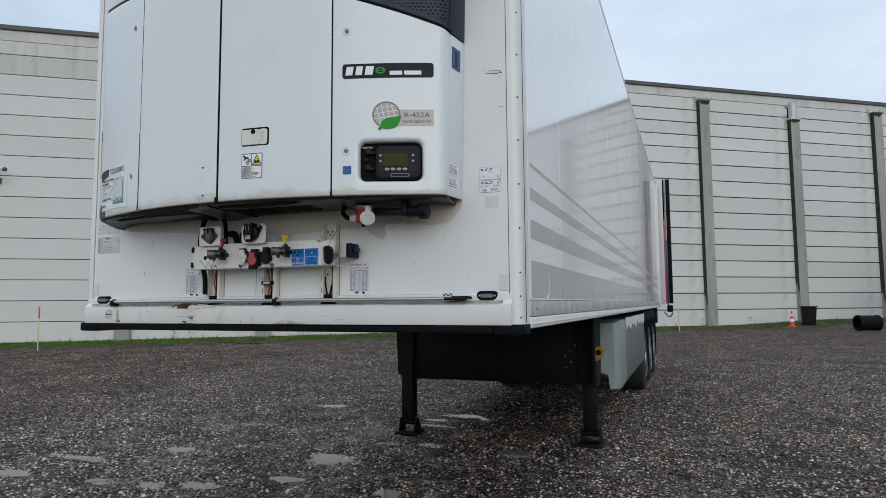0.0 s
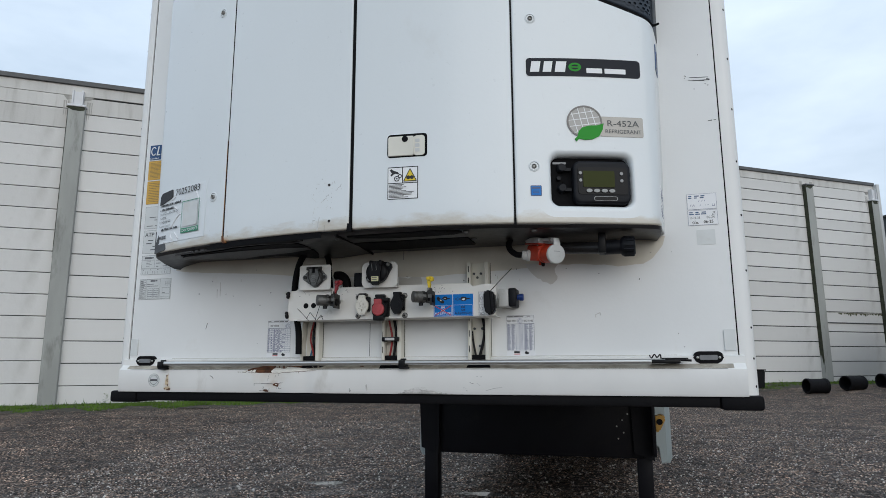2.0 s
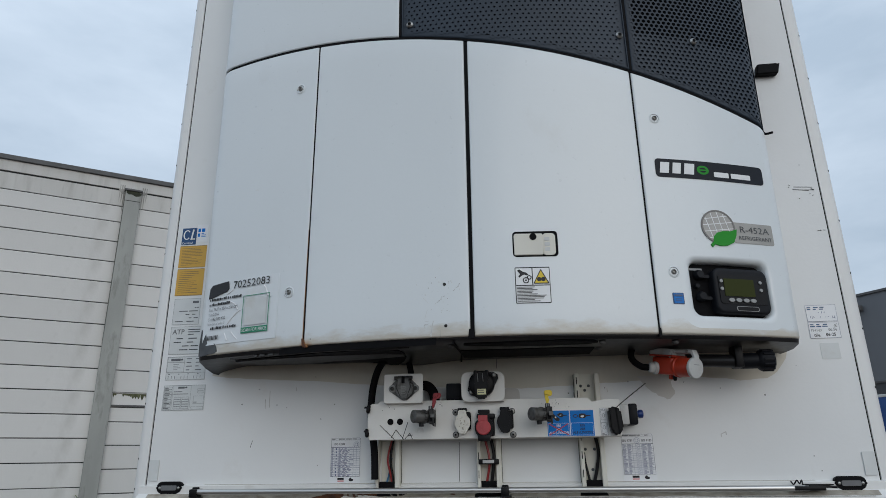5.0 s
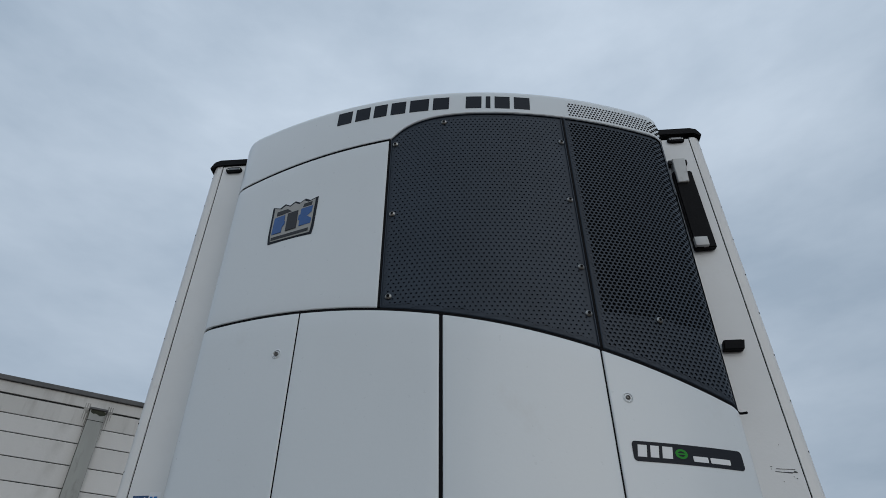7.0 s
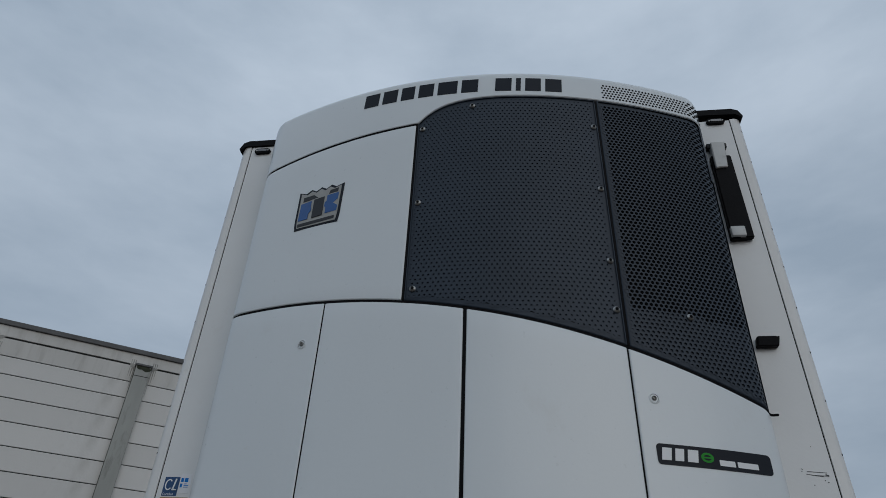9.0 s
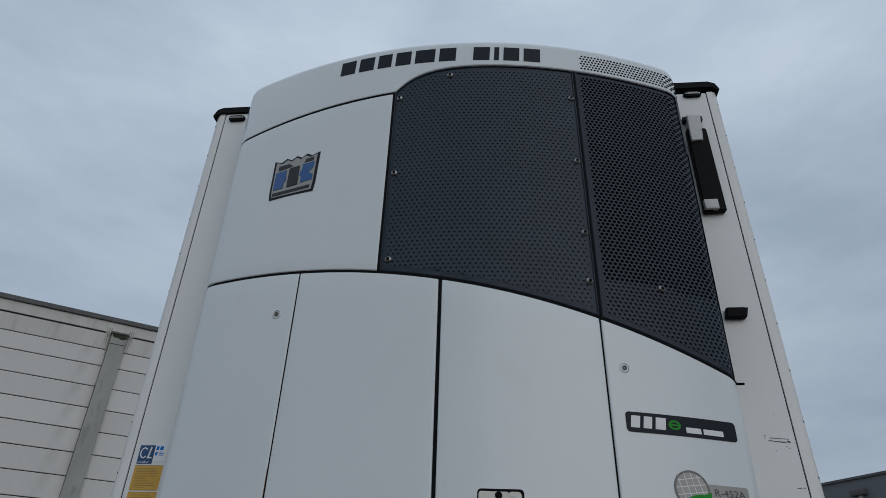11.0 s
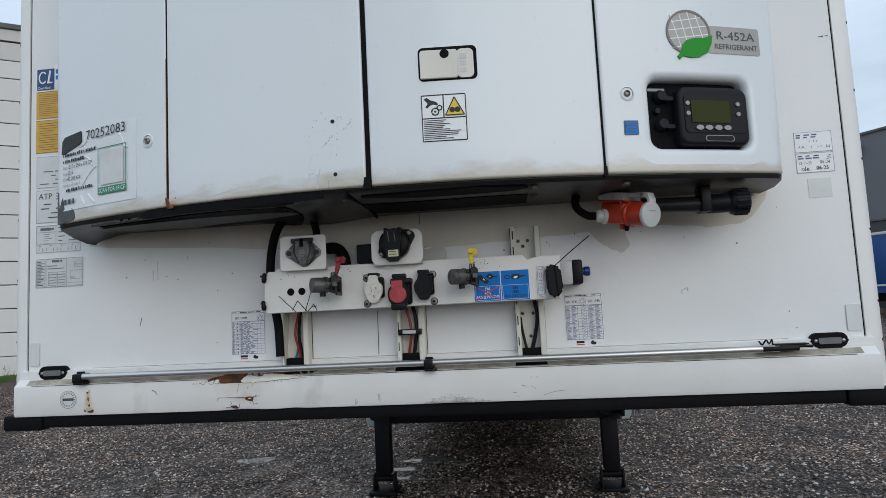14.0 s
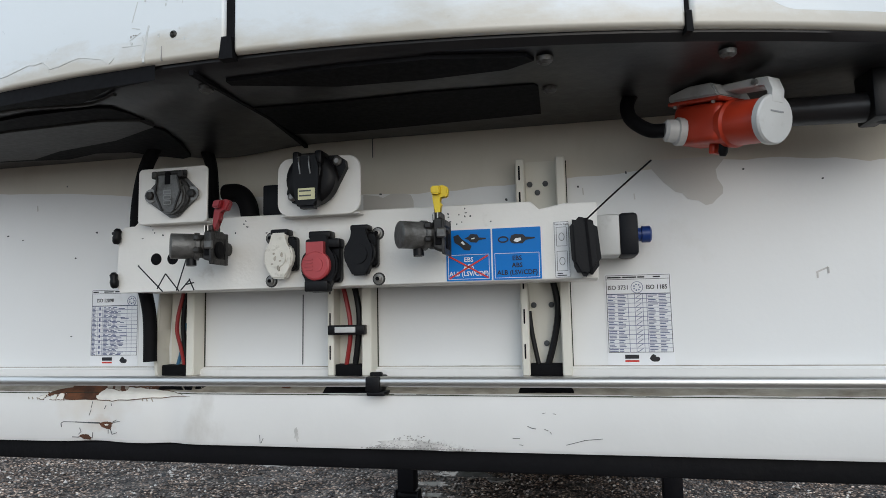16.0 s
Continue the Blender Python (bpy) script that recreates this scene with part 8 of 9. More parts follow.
def trailer_socket():
    y = YF - .026
    bm = bmesh.new()
    slab(bm, [(-.333, 1.783), (-.323, 1.797), (-.297, 1.822), (-.263, 1.822), (-.238, 1.797), (-.230, 1.784), (-.240, 1.772), (-.268, 1.746), (-.283, 1.744), (-.324, 1.772)], y - .006, y)
    bmesh.ops.bevel(bm, geom=bm.edges[:], offset=.002, segments=2, affect="EDGES")
    so = part("metal_socket", bm, M_STEELD, CB, "worn cast metal seven-pin socket with its flap closed")
    bm = lathe(bmesh.new(), (-.277, y - .004, 1.783), (-.277, y - .012, 1.783), [(0, .034), (.8, .033), (1, .030)], 26)
    part("gasket", bm, M_CAST, so)
    bm = bmesh.new()
    slab(bm, [(-.301, 1.819), (-.303, 1.800), (-.309, 1.790), (-.309, 1.776), (-.301, 1.762), (-.288, 1.751), (-.274, 1.749), (-.262, 1.756), (-.252, 1.768), (-.249, 1.784), (-.253, 1.797), (-.261, 1.803), (-.262, 1.819)], y - .017, y - .009)
    bmesh.ops.bevel(bm, geom=[e for e in bm.edges if abs(e.verts[0].co.y - e.verts[1].co.y) < .001], offset=.003, segments=2, affect="EDGES")
    flap = part("flap", bm, M_STEELD, so)
    for a, b in (((-.300, 1.812), (-.304, 1.786)), ((-.304, 1.786), (-.290, 1.756)), ((-.262, 1.812), (-.256, 1.788)), ((-.256, 1.788), (-.268, 1.756))):
        part("rib", slab(bmesh.new(), stroke(a, b, .0028), y - .0195, y - .014), M_CAST, flap)
    for xa, xb in ((-.312, -.302), (-.262, -.252)):
        part("hinge_ear", box(bmesh.new(), xa, xb, y - .019, y - .004, 1.811, 1.8235, .002, 1), M_CAST, so)
    part("flap_slot", box(bmesh.new(), -.287, -.276, y - .018, y - .010, 1.800, 1.821, .001, 1), M_CORE, flap)
    part("hinge", cyl(bmesh.new(), (-.312, y - .012, 1.820), (-.250, y - .012, 1.820), .0045, seg=10), M_CAST, so)
    for x in (-.320, -.241):
        bm = lathe(bmesh.new(), (x, y - .004, 1.784), (x, y - .014, 1.784), [(0, .010), (.3, .010), (.35, .0075), (.9, .007), (1, .004)], 6)
        part("bolt", bm, M_CAST, so)
        part("washer", lathe(bmesh.new(), (x, y - .0055, 1.784), (x, y - .0075, 1.784), [(0, .0125), (1, .0120)], 16), M_STEEL, so)
    for z in (1.766, 1.775, 1.784):
        bm = bmesh.new()
        for a, b in (((-.288, z), (-.274, z)), ((-.274, z), (-.274, z + .006)), ((-.274, z + .006), (-.288, z + .006)), ((-.288, z + .006), (-.288, z))):
            slab(bm, stroke(a, b, .0014), y - .0178, y - .015)
        part("cast_mark", bm, M_STEEL, flap)


before = set(bpy.data.objects)
trailer_socket()
for ob in set(bpy.data.objects) - before:
    ob.data.transform(Matrix.Translation((.010, 0, -.004)))


def black_socket():
    y = YF - .026
    bm = bmesh.new()
    slab(bm, [(-.062, 1.772), (-.052, 1.756), (-.02, 1.748), (.018, 1.770), (.040, 1.810), (.038, 1.822), (.026, 1.830), (-.03, 1.832), (-.052, 1.815)], y - .012, y)
    so = part("black_socket", bm, M_BLACK, CB, "black round fifteen-pin socket with a sprung lid")
    bm = lathe(bmesh.new(), (-.015, y - .008, 1.792), (-.015, y - .030, 1.792), [(0, .043), (.7, .042), (.9, .038), (1, .030)], 28)
    part("socket_barrel", bm, M_BLACK, so)
    bm = bmesh.new()
    slab(bm, [(-.036, 1.826), (-.041, 1.808), (-.037, 1.790), (-.034, 1.756), (-.031, 1.742), (.000, 1.742), (.003, 1.756), (.006, 1.790), (.009, 1.808), (.004, 1.826)], y - .042, y - .020)
    bmesh.ops.bevel(bm, geom=bm.edges[:], offset=.004, segments=2, affect="EDGES")
    part("lid", bm, M_BLACK, so)
    for xa, xb in ((-.040, -.028), (-.003, .010)):
        part("hinge_ear", box(bmesh.new(), xa, xb, y - .040, y - .006, 1.812, 1.834, .004), M_BLACK, so)
    bm = cyl(bmesh.new(), (-.040, y - .028, 1.827), (.010, y - .028, 1.827), .0055, seg=12)
    part("hinge", bm, M_CAST, so)
    bm = bmesh.new()
    for x in (-.027, -.010):
        tube(bm, [(x, y - .042, 1.824), (x + .001, y - .0445, 1.812), (x + .002, y - .042, 1.796)], .0012, 6)
    part("spring_wire", bm, M_SCREW, so)
    bm = bmesh.new()
    slab(bm, rrect(-.028, .000, 1.755, 1.773, .001, 2), y - .0432, y - .041)
    part("socket_label", bm, M_LABELY, so, "small pale yellow label")
    bm = bmesh.new()
    for z in (1.760, 1.7675):
        rule(bm, -.0260, -.006, z, z + .0022, y - .0438)
    part("label_bars", bm, M_RUBMARK, so, smooth=False)
    for x, z in ((-.051, 1.766), (.026, 1.820)):
        bm = lathe(bmesh.new(), (x, y - .010, z), (x, y - .019, z), [(0, .0075), (.6, .0075), (1, .004)], 12)
        part("bolt", bm, M_STEEL, so)


before = set(bpy.data.objects)
black_socket()
for ob in set(bpy.data.objects) - before:
    ob.data.transform(Matrix.Translation((.006, 0, -.004)))


def air_coupling(x, z, handle, text, lean):
    y = -.185
    bm = lathe(bmesh.new(), (x - .036, -.222, z), (x + .004, -.191, z), [(0, .0165), (.02, .0195), (.04, .0205), (.70, .0205), (.72, .0225), (.86, .0225), (.88, .0185), (1, .0185)], 24)
    cp = part("air_coupling", bm, M_STEELD, CB, text)
    bm = lathe(bmesh.new(), (x + .002, -.193, z), (x + .026, -.174, z), [(0, .0185), (.2, .0205), (.35, .0205), (.38, .0150), (.6, .0150), (.64, .0205), (1, .0205)], 18)
    neck = part("neck", bm, M_CAST, cp)
    for dz in (.012, -.008):
        part("lug", box(bmesh.new(), x + .002, x + .014, y - .034, y - .012, z + dz - .004, z + dz + .005, .002, 1), M_CAST, neck)
    bm = bmesh.new()
    slab(bm, [(x + .014, z - .022), (x + .040, z - .026), (x + .043, z + .016), (x + .036, z + .026), (x + .016, z + .024)], y - .022, y + .020)
    cyl(bm, (x + .024, y, z), (x + .016, YF + .002, z), .011, seg=16)
    bmesh.ops.bevel(bm, geom=[e for e in bm.edges if e.calc_length() > .01], offset=.003, segments=1, affect="EDGES")
    body = part("coupling_body", bm, M_CAST, cp, "grimy dark cast body")
    bm = bmesh.new()
    for a, b, c, d in ((y - .027, y - .019, z - .030, z + .022), (y + .016, y + .024, z - .030, z + .022), (y - .019, y + .016, z - .030, z - .021), (y - .019, y + .016, z + .012, z + .022)):
        box(bm, x + .038, x + .046, a, b, c, d, .0015, 1)
    part("rim_frame", bm, M_CAST, body)
    part("clamp_arm", box(bmesh.new(), x + .026, x + .050, y - .031, y - .024, z - .006, z + .008, .002, 1), M_STEELD, body)
    part("seal", lathe(bmesh.new(), (x + .038, y, z - .006), (x + .048, y, z - .006), [(0, .014), (.7, .014), (1, .010)], 18), M_RUBBER, body)
    part("window", box(bmesh.new(), x + .020, x + .036, y - .0235, y - .020, z - .016, z + .004, .001, 1), M_CORE, body)
    part("drain_stub", cyl(bmesh.new(), (x - .012, y - .015, z - .016), (x - .011, y - .016, z - .031), .008, seg=12), M_BLACK, cp)
    part("pivot", box(bmesh.new(), x + .010, x + .036, y - .016, y + .010, z + .018, z + .034, .004), M_CAST, body)
    bm = bmesh.new()
    h = lambda u, w: (x + .012 + u * .78 + lean * w / .075, z + w)
    slab(bm, [h(u, w) for u, w in ((.004, .024), (.014, .026), (.013, .040), (.019, .043), (.018, .049), (.013, .052), (.016, .058), (.030, .056), (.034, .070), (.026, .075), (.002, .074), (.000, .060), (.004, .056))], y - .012, y + .000)
    slab(bm, [h(u, w) for u, w in ((.001, .061), (.018, .060), (.020, .073), (.002, .073))], y - .021, y + .009)
    bmesh.ops.bevel(bm, geom=bm.edges[:], offset=.0018, segments=2, affect="EDGES")
    part("handle", bm, handle, cp)
    for dx in (.016, .026):
        part("spring_pin", cyl(bmesh.new(), (x + dx, y - .018, z + .022), (x + dx, y - .018, z + .033), .0022, seg=8), M_SCREW, cp)


def couplings():
    for x, z, m, text, lean in ((-.194, 1.685, M_REDH, "metal air coupling with a red handle", .016), (.183, 1.686, M_YELLOW, "metal air coupling with a yellow handle", -.004)):
        made = set(bpy.data.objects)
        air_coupling(x, z, m, text, lean)
        for ob in set(bpy.data.objects) - made:
            if ob.name.startswith("handle"):
                continue
            # the body is short behind the neck
            for v in ob.data.vertices:
                if v.co.x > x + .010:
                    v.co.x = x + .010 + (v.co.x - x - .010) * .58


couplings()


def capped(x, z, material, text, big=1.0):
    y = YF
    bm = bmesh.new()
    slab(bm, rrect(x - .012 * big, x + .030 * big, z - .026 * big, z + .036 * big, .007, 4), y - .016, y)
    bmesh.ops.bevel(bm, geom=bm.edges[:], offset=.003, segments=1, affect="EDGES")
    so = part("round_socket", bm, M_BLACK, CB, text)
    bm = bmesh.new()
    slab(bm, [(x + u * big, z + w * big) for u, w in ((-.014, .042), (.014, .042), (.014, .022), (.024, .016), (.028, .004), (.027, -.012), (.020, -.024), (.013, -.040), (-.012, -.040), (-.020, -.024), (-.027, -.012), (-.028, .004), (-.024, .016), (-.014, .022))], y - .027, y - .010)
    bmesh.ops.bevel(bm, geom=bm.edges[:], offset=.0025, segments=2, affect="EDGES")
    slab(bm, disc(x - .001, z - .003, .017 * big, 20), y - .0288, y - .026)
    cap = part("socket_cap", bm, material, so)
    part("cap_hinge", box(bmesh.new(), x - .017 * big, x + .017 * big, y - .024, y, z + .038 * big, z + .049 * big, .003), M_BLACK, so)
    if material is M_CAPW:
        bm = bmesh.new()
        for k, (u, w) in enumerate(((-.006, .004), (-.004, -.004), (.005, -.008), (.008, .002), (-.009, -.013), (.002, -.020))):
            slab(bm, blob(x + u, z + w, .0022, .0045 if k % 2 else .0016, k, 9), y - .0293, y - .027)
        part("cap_grime", bm, M_LEDGE, cap, smooth=False)
    return so


capped(-.077, 1.668, M_CAPW, "round socket with a soiled white cap", .92)
capped(.062, 1.669, M_BLACK, "round socket with a black cap", .92)
s_red = capped(-.006, 1.652, M_BLACK, "round light socket with a red cap", 1.12)
bm = lathe(bmesh.new(), (-.008, YF - .026, 1.650), (-.008, YF - .037, 1.650), [(0, .024), (.8, .024), (1, .021)], 24)
slab(bm, [(-.024, 1.668), (.006, 1.668), (.006, 1.688), (-.024, 1.688)], YF - .036, YF - .026)
part("red_cap", bm, M_REDS, s_red)
bm = bmesh.new()
for k in range(4):
    slab(bm, rrect(-.028, -.012, 1.642 + .0055 * k, 1.6445 + .0055 * k, .001, 2), YF - .0385, YF - .030)
slab(bm, disc(-.002, 1.651, .0075, 14, .011), YF - .0385, YF - .030)
part("cap_relief", bm, M_REDS, s_red)
part("socket_latch", box(bmesh.new(), -.027, .013, YF - .036, YF - .012, 1.608, 1.626, .003), M_BLACK, s_red)
part("socket_hood", box(bmesh.new(), -.03, .03, YF - .026, YF, 1.678, 1.694, .004), M_BLACK, s_red)
studs("screw_washer", CB, M_CAST, [(x, YF, z) for x, z in ((-.101, 1.701), (-.101, 1.629), (.086, 1.701), (.087, 1.627))], lambda b: lathe(b, (0, 0, 0), (0, -.0022, 0), [(0, .0108), (1, .0100)], 16))
studs("screw_recess", CB, M_CORE, [(x, YF, z) for x, z in ((-.101, 1.701), (-.101, 1.629), (.086, 1.701), (.087, 1.627))], lambda b: lathe(b, (0, -.007, 0), (0, -.0096, 0), [(0, .0032), (1, .0032)], 6))
studs("socket_screw", CB, M_STEEL, [(x, YF, z) for x, z in ((-.101, 1.701), (-.101, 1.629), (.086, 1.701), (.087, 1.627))], lambda b: lathe(b, (0, 0, 0), (0, -.009, 0), [(0, .0085), (.3, .0085), (.35, .006), (.9, .006), (1, .0035), (.7, .0025)], 14))


def decals():
    y = YF - .0008
    for x0, x1 in ((.199, .2705), (.273, .348)):
        bm = slab(bmesh.new(), rrect(x0, x1, 1.6195, 1.700, .001, 2), y, YF + .001)
        d = part("coupling_decal", bm, M_DECAL, CB, "blue coupling instruction decal", smooth=False)
        bm = bmesh.new()
        for a, b, c, e in ((x0 + .003, x1 - .003, 1.660, 1.6607), (x0 + .003, x1 - .003, 1.622, 1.6227), (x0 + .003, x0 + .0037, 1.622, 1.6607), (x1 - .0037, x1 - .003, 1.622, 1.6607)):
            rule(bm, a, b, c, e, y - .0005)
        first = x0 < .25

        def lines(bm):
            for dx, dz in ((0, 0), (.00035, 0), (0, .0003), (.00035, .0003)):
                for text, z in (("EBS", 1.6490), ("ABS", 1.6380), ("ALB (LSV/CDF)", 1.6270)):
                    words(bm, text, (x0 + x1) / 2 + dx, z + dz, .0072, flat, y - .0005 - dx * .3 - dz * .5, "CENTER", .95)

        if first:
            lines(bm)
        part("print", bm, M_WHITEP, d, smooth=False)
        if not first:
            bm = bmesh.new()
            lines(bm)
            part("dark_print", bm, M_INK, d, smooth=False)
        # plug and coupling pictograms
        bm, white = bmesh.new(), bmesh.new()
        if first:
            slab(bm, [(x0 + .030, 1.686), (x0 + .036, 1.689), (x0 + .040, 1.693), (x0 + .050, 1.692), (x0 + .053, 1.687), (x0 + .064, 1.686), (x0 + .064, 1.684), (x0 + .053, 1.683), (x0 + .049, 1.679), (x0 + .040, 1.680), (x0 + .036, 1.684)], y - .0006, YF)
            slab(bm, [(x0 + .012, 1.690), (x0 + .020, 1.693), (x0 + .025, 1.686), (x0 + .033, 1.680), (x0 + .041, 1.674), (x0 + .038, 1.667), (x0 + .029, 1.668), (x0 + .022, 1.675), (x0 + .014, 1.680)], y - .0006, YF)
            slab(white, [(x0 + .024, 1.680), (x0 + .027, 1.682), (x0 + .031, 1.677), (x0 + .028, 1.676)], y - .0012, YF)
            slab(white, [(x0 + .041, 1.686), (x0 + .046, 1.687), (x0 + .046, 1.685), (x0 + .041, 1.6845)], y - .0012, YF)
        else:
            for k in range(16):
                a, b = k * math.tau / 16, (k + 1) * math.tau / 16
                slab(bm, stroke((x0 + .017 + .0075 * math.cos(a), 1.682 + .0042 * math.sin(a)), (x0 + .017 + .0075 * math.cos(b), 1.682 + .0042 * math.sin(b)), .0022), y - .0006, YF)
            slab(bm, [(x0 + .027, 1.681), (x0 + .030, 1.688), (x0 + .036, 1.690), (x0 + .048, 1.689), (x0 + .052, 1.685), (x0 + .066, 1.684), (x0 + .066, 1.682), (x0 + .052, 1.680), (x0 + .047, 1.675), (x0 + .034, 1.675), (x0 + .029, 1.677)], y - .0006, YF)
            slab(white, [(x0 + .033, 1.679), (x0 + .036, 1.683), (x0 + .044, 1.684), (x0 + .045, 1.680), (x0 + .039, 1.677)], y - .0012, YF)
        part("pictogram", bm, M_INK, d, smooth=False)
        part("pictogram_light", white, M_WHITEP, d, smooth=False)
        if first:
            bm = bmesh.new()
            slab(bm, stroke((x0 + .005, 1.6235), (x1 - .005, 1.6585), .0025), y - .0012, YF)
            slab(bm, stroke((x0 + .005, 1.6585), (x1 - .005, 1.6235), .0025), y - .0012, YF)
            part("red_cross", bm, M_REDP, d, smooth=False)
    bm = slab(bmesh.new(), rrect(.368, .391, 1.620, 1.706, .001, 2), y, YF + .001)
    d = part("light_label", bm, M_PAPER, CB, "narrow white interior light label", smooth=False)
    bm = bmesh.new()
    words(bm, "Interior Light", .3695, 1.7005, .0030, flat, y - .0005, squeeze=.9)
    for z0, z1 in ((1.668, 1.697), (1.630, 1.660)):
        for a, b, c, e in ((.3715, .3875, z0, z0 + .0006), (.3715, .3875, z1, z1 + .0006), (.3715, .3721, z0, z1), (.3869, .3875, z0, z1)):
            rule(bm, a, b, c, e, y - .0005)
        for k in range(14):
            a = k * math.tau / 14
            slab(bm, stroke((.3795 + .004 * math.cos(a), (z0 + z1) / 2 + .006 * math.sin(a)), (.3795 + .004 * math.cos(a + .45), (z0 + z1) / 2 + .006 * math.sin(a + .45)), .0007), y - .0005, YF)
    for a, b, c, e in ((.3685, .3905, 1.6205, 1.6211), (.3685, .3905, 1.7050, 1.7056), (.3685, .3691, 1.6205, 1.7056), (.3899, .3905, 1.6205, 1.7056)):
        rule(bm, a, b, c, e, y - .0005)
    bars(bm, .3715, .388, 1.622, 1.628, 2, y - .0005)
    part("print", bm, M_INK, d, smooth=False)


decals()


def switch_box():
    bm = bmesh.new()
    slab(bm, [(.392, 1.700), (.400, 1.709), (.418, 1.706), (.432, 1.698), (.437, 1.640), (.420, 1.618), (.404, 1.621), (.394, 1.640)], -.165, YF)
    bmesh.ops.bevel(bm, geom=bm.edges[:], offset=.006, segments=2, affect="EDGES")
    sw = part("switch_housing", bm, M_BLACK, CB, "black ribbed switch housing")
    bm = bmesh.new()
    slab(bm, [(.414, 1.705), (.418, 1.705), (.424, 1.622), (.420, 1.622)], -.1665, -.15)
    part("rib", bm, M_CORE, sw)
    bm = box(bmesh.new(), .432, .470, -.081, -.002, 1.655, 1.721, .005)
    part("grey_box", bm, M_LGREY, CB, "small grey junction box")
    bm = box(bmesh.new(), .468, .497, -.083, -.002, 1.654, 1.722, .006)
    k = part("box_cover", bm, M_DGREY, CB)
    bm = lathe(bmesh.new(), (.495, -.045, 1.690), (.520, -.045, 1.690), [(0, .011), (.35, .011), (.4, .0135), (.9, .0135), (1, .010)], 16)
    part("blue_knob", bm, M_BLUEK, CB, "blue knob")
    bm = tube(bmesh.new(), [(.418, -.160, 1.704), (.445, -.178, 1.726), (.475, -.20, 1.749), (.506, -.222, 1.772)], .0013, 6)
    part("tie_tail", bm, M_BLACK, CB, "long black cable tie tail")


switch_box()
bm = box(bmesh.new(), -.135, -.085, -.10, -.012, 1.745, 1.800, .004)
solo("junction_box", bm, M_DGREY, "small dark junction box behind the connector board", "junction box")


# ---------------------------------------------------------------- white hall behind
HALL_TURN = 35.47
HALL = Matrix.Translation((-28.68 * math.sin(radians(HALL_TURN)), 28.68 * math.cos(radians(HALL_TURN)), 0)) @ pose(0, 0, 0, 0, 0, HALL_TURN)
S0, BAY, ENDS = -6.88, 6.277, 43.3
HB = thing("warehouse", (0, 0, 0), "long white panelled warehouse with grey concrete pilasters", "warehouse")


def column(k):
    """Where the pilasters stand along the wall; the far bays are a little uneven."""
    return {5: 24.10, 6: 30.47, 7: 36.85, 8: ENDS - .33}.get(k, S0 + .09 + BAY * k * .983)


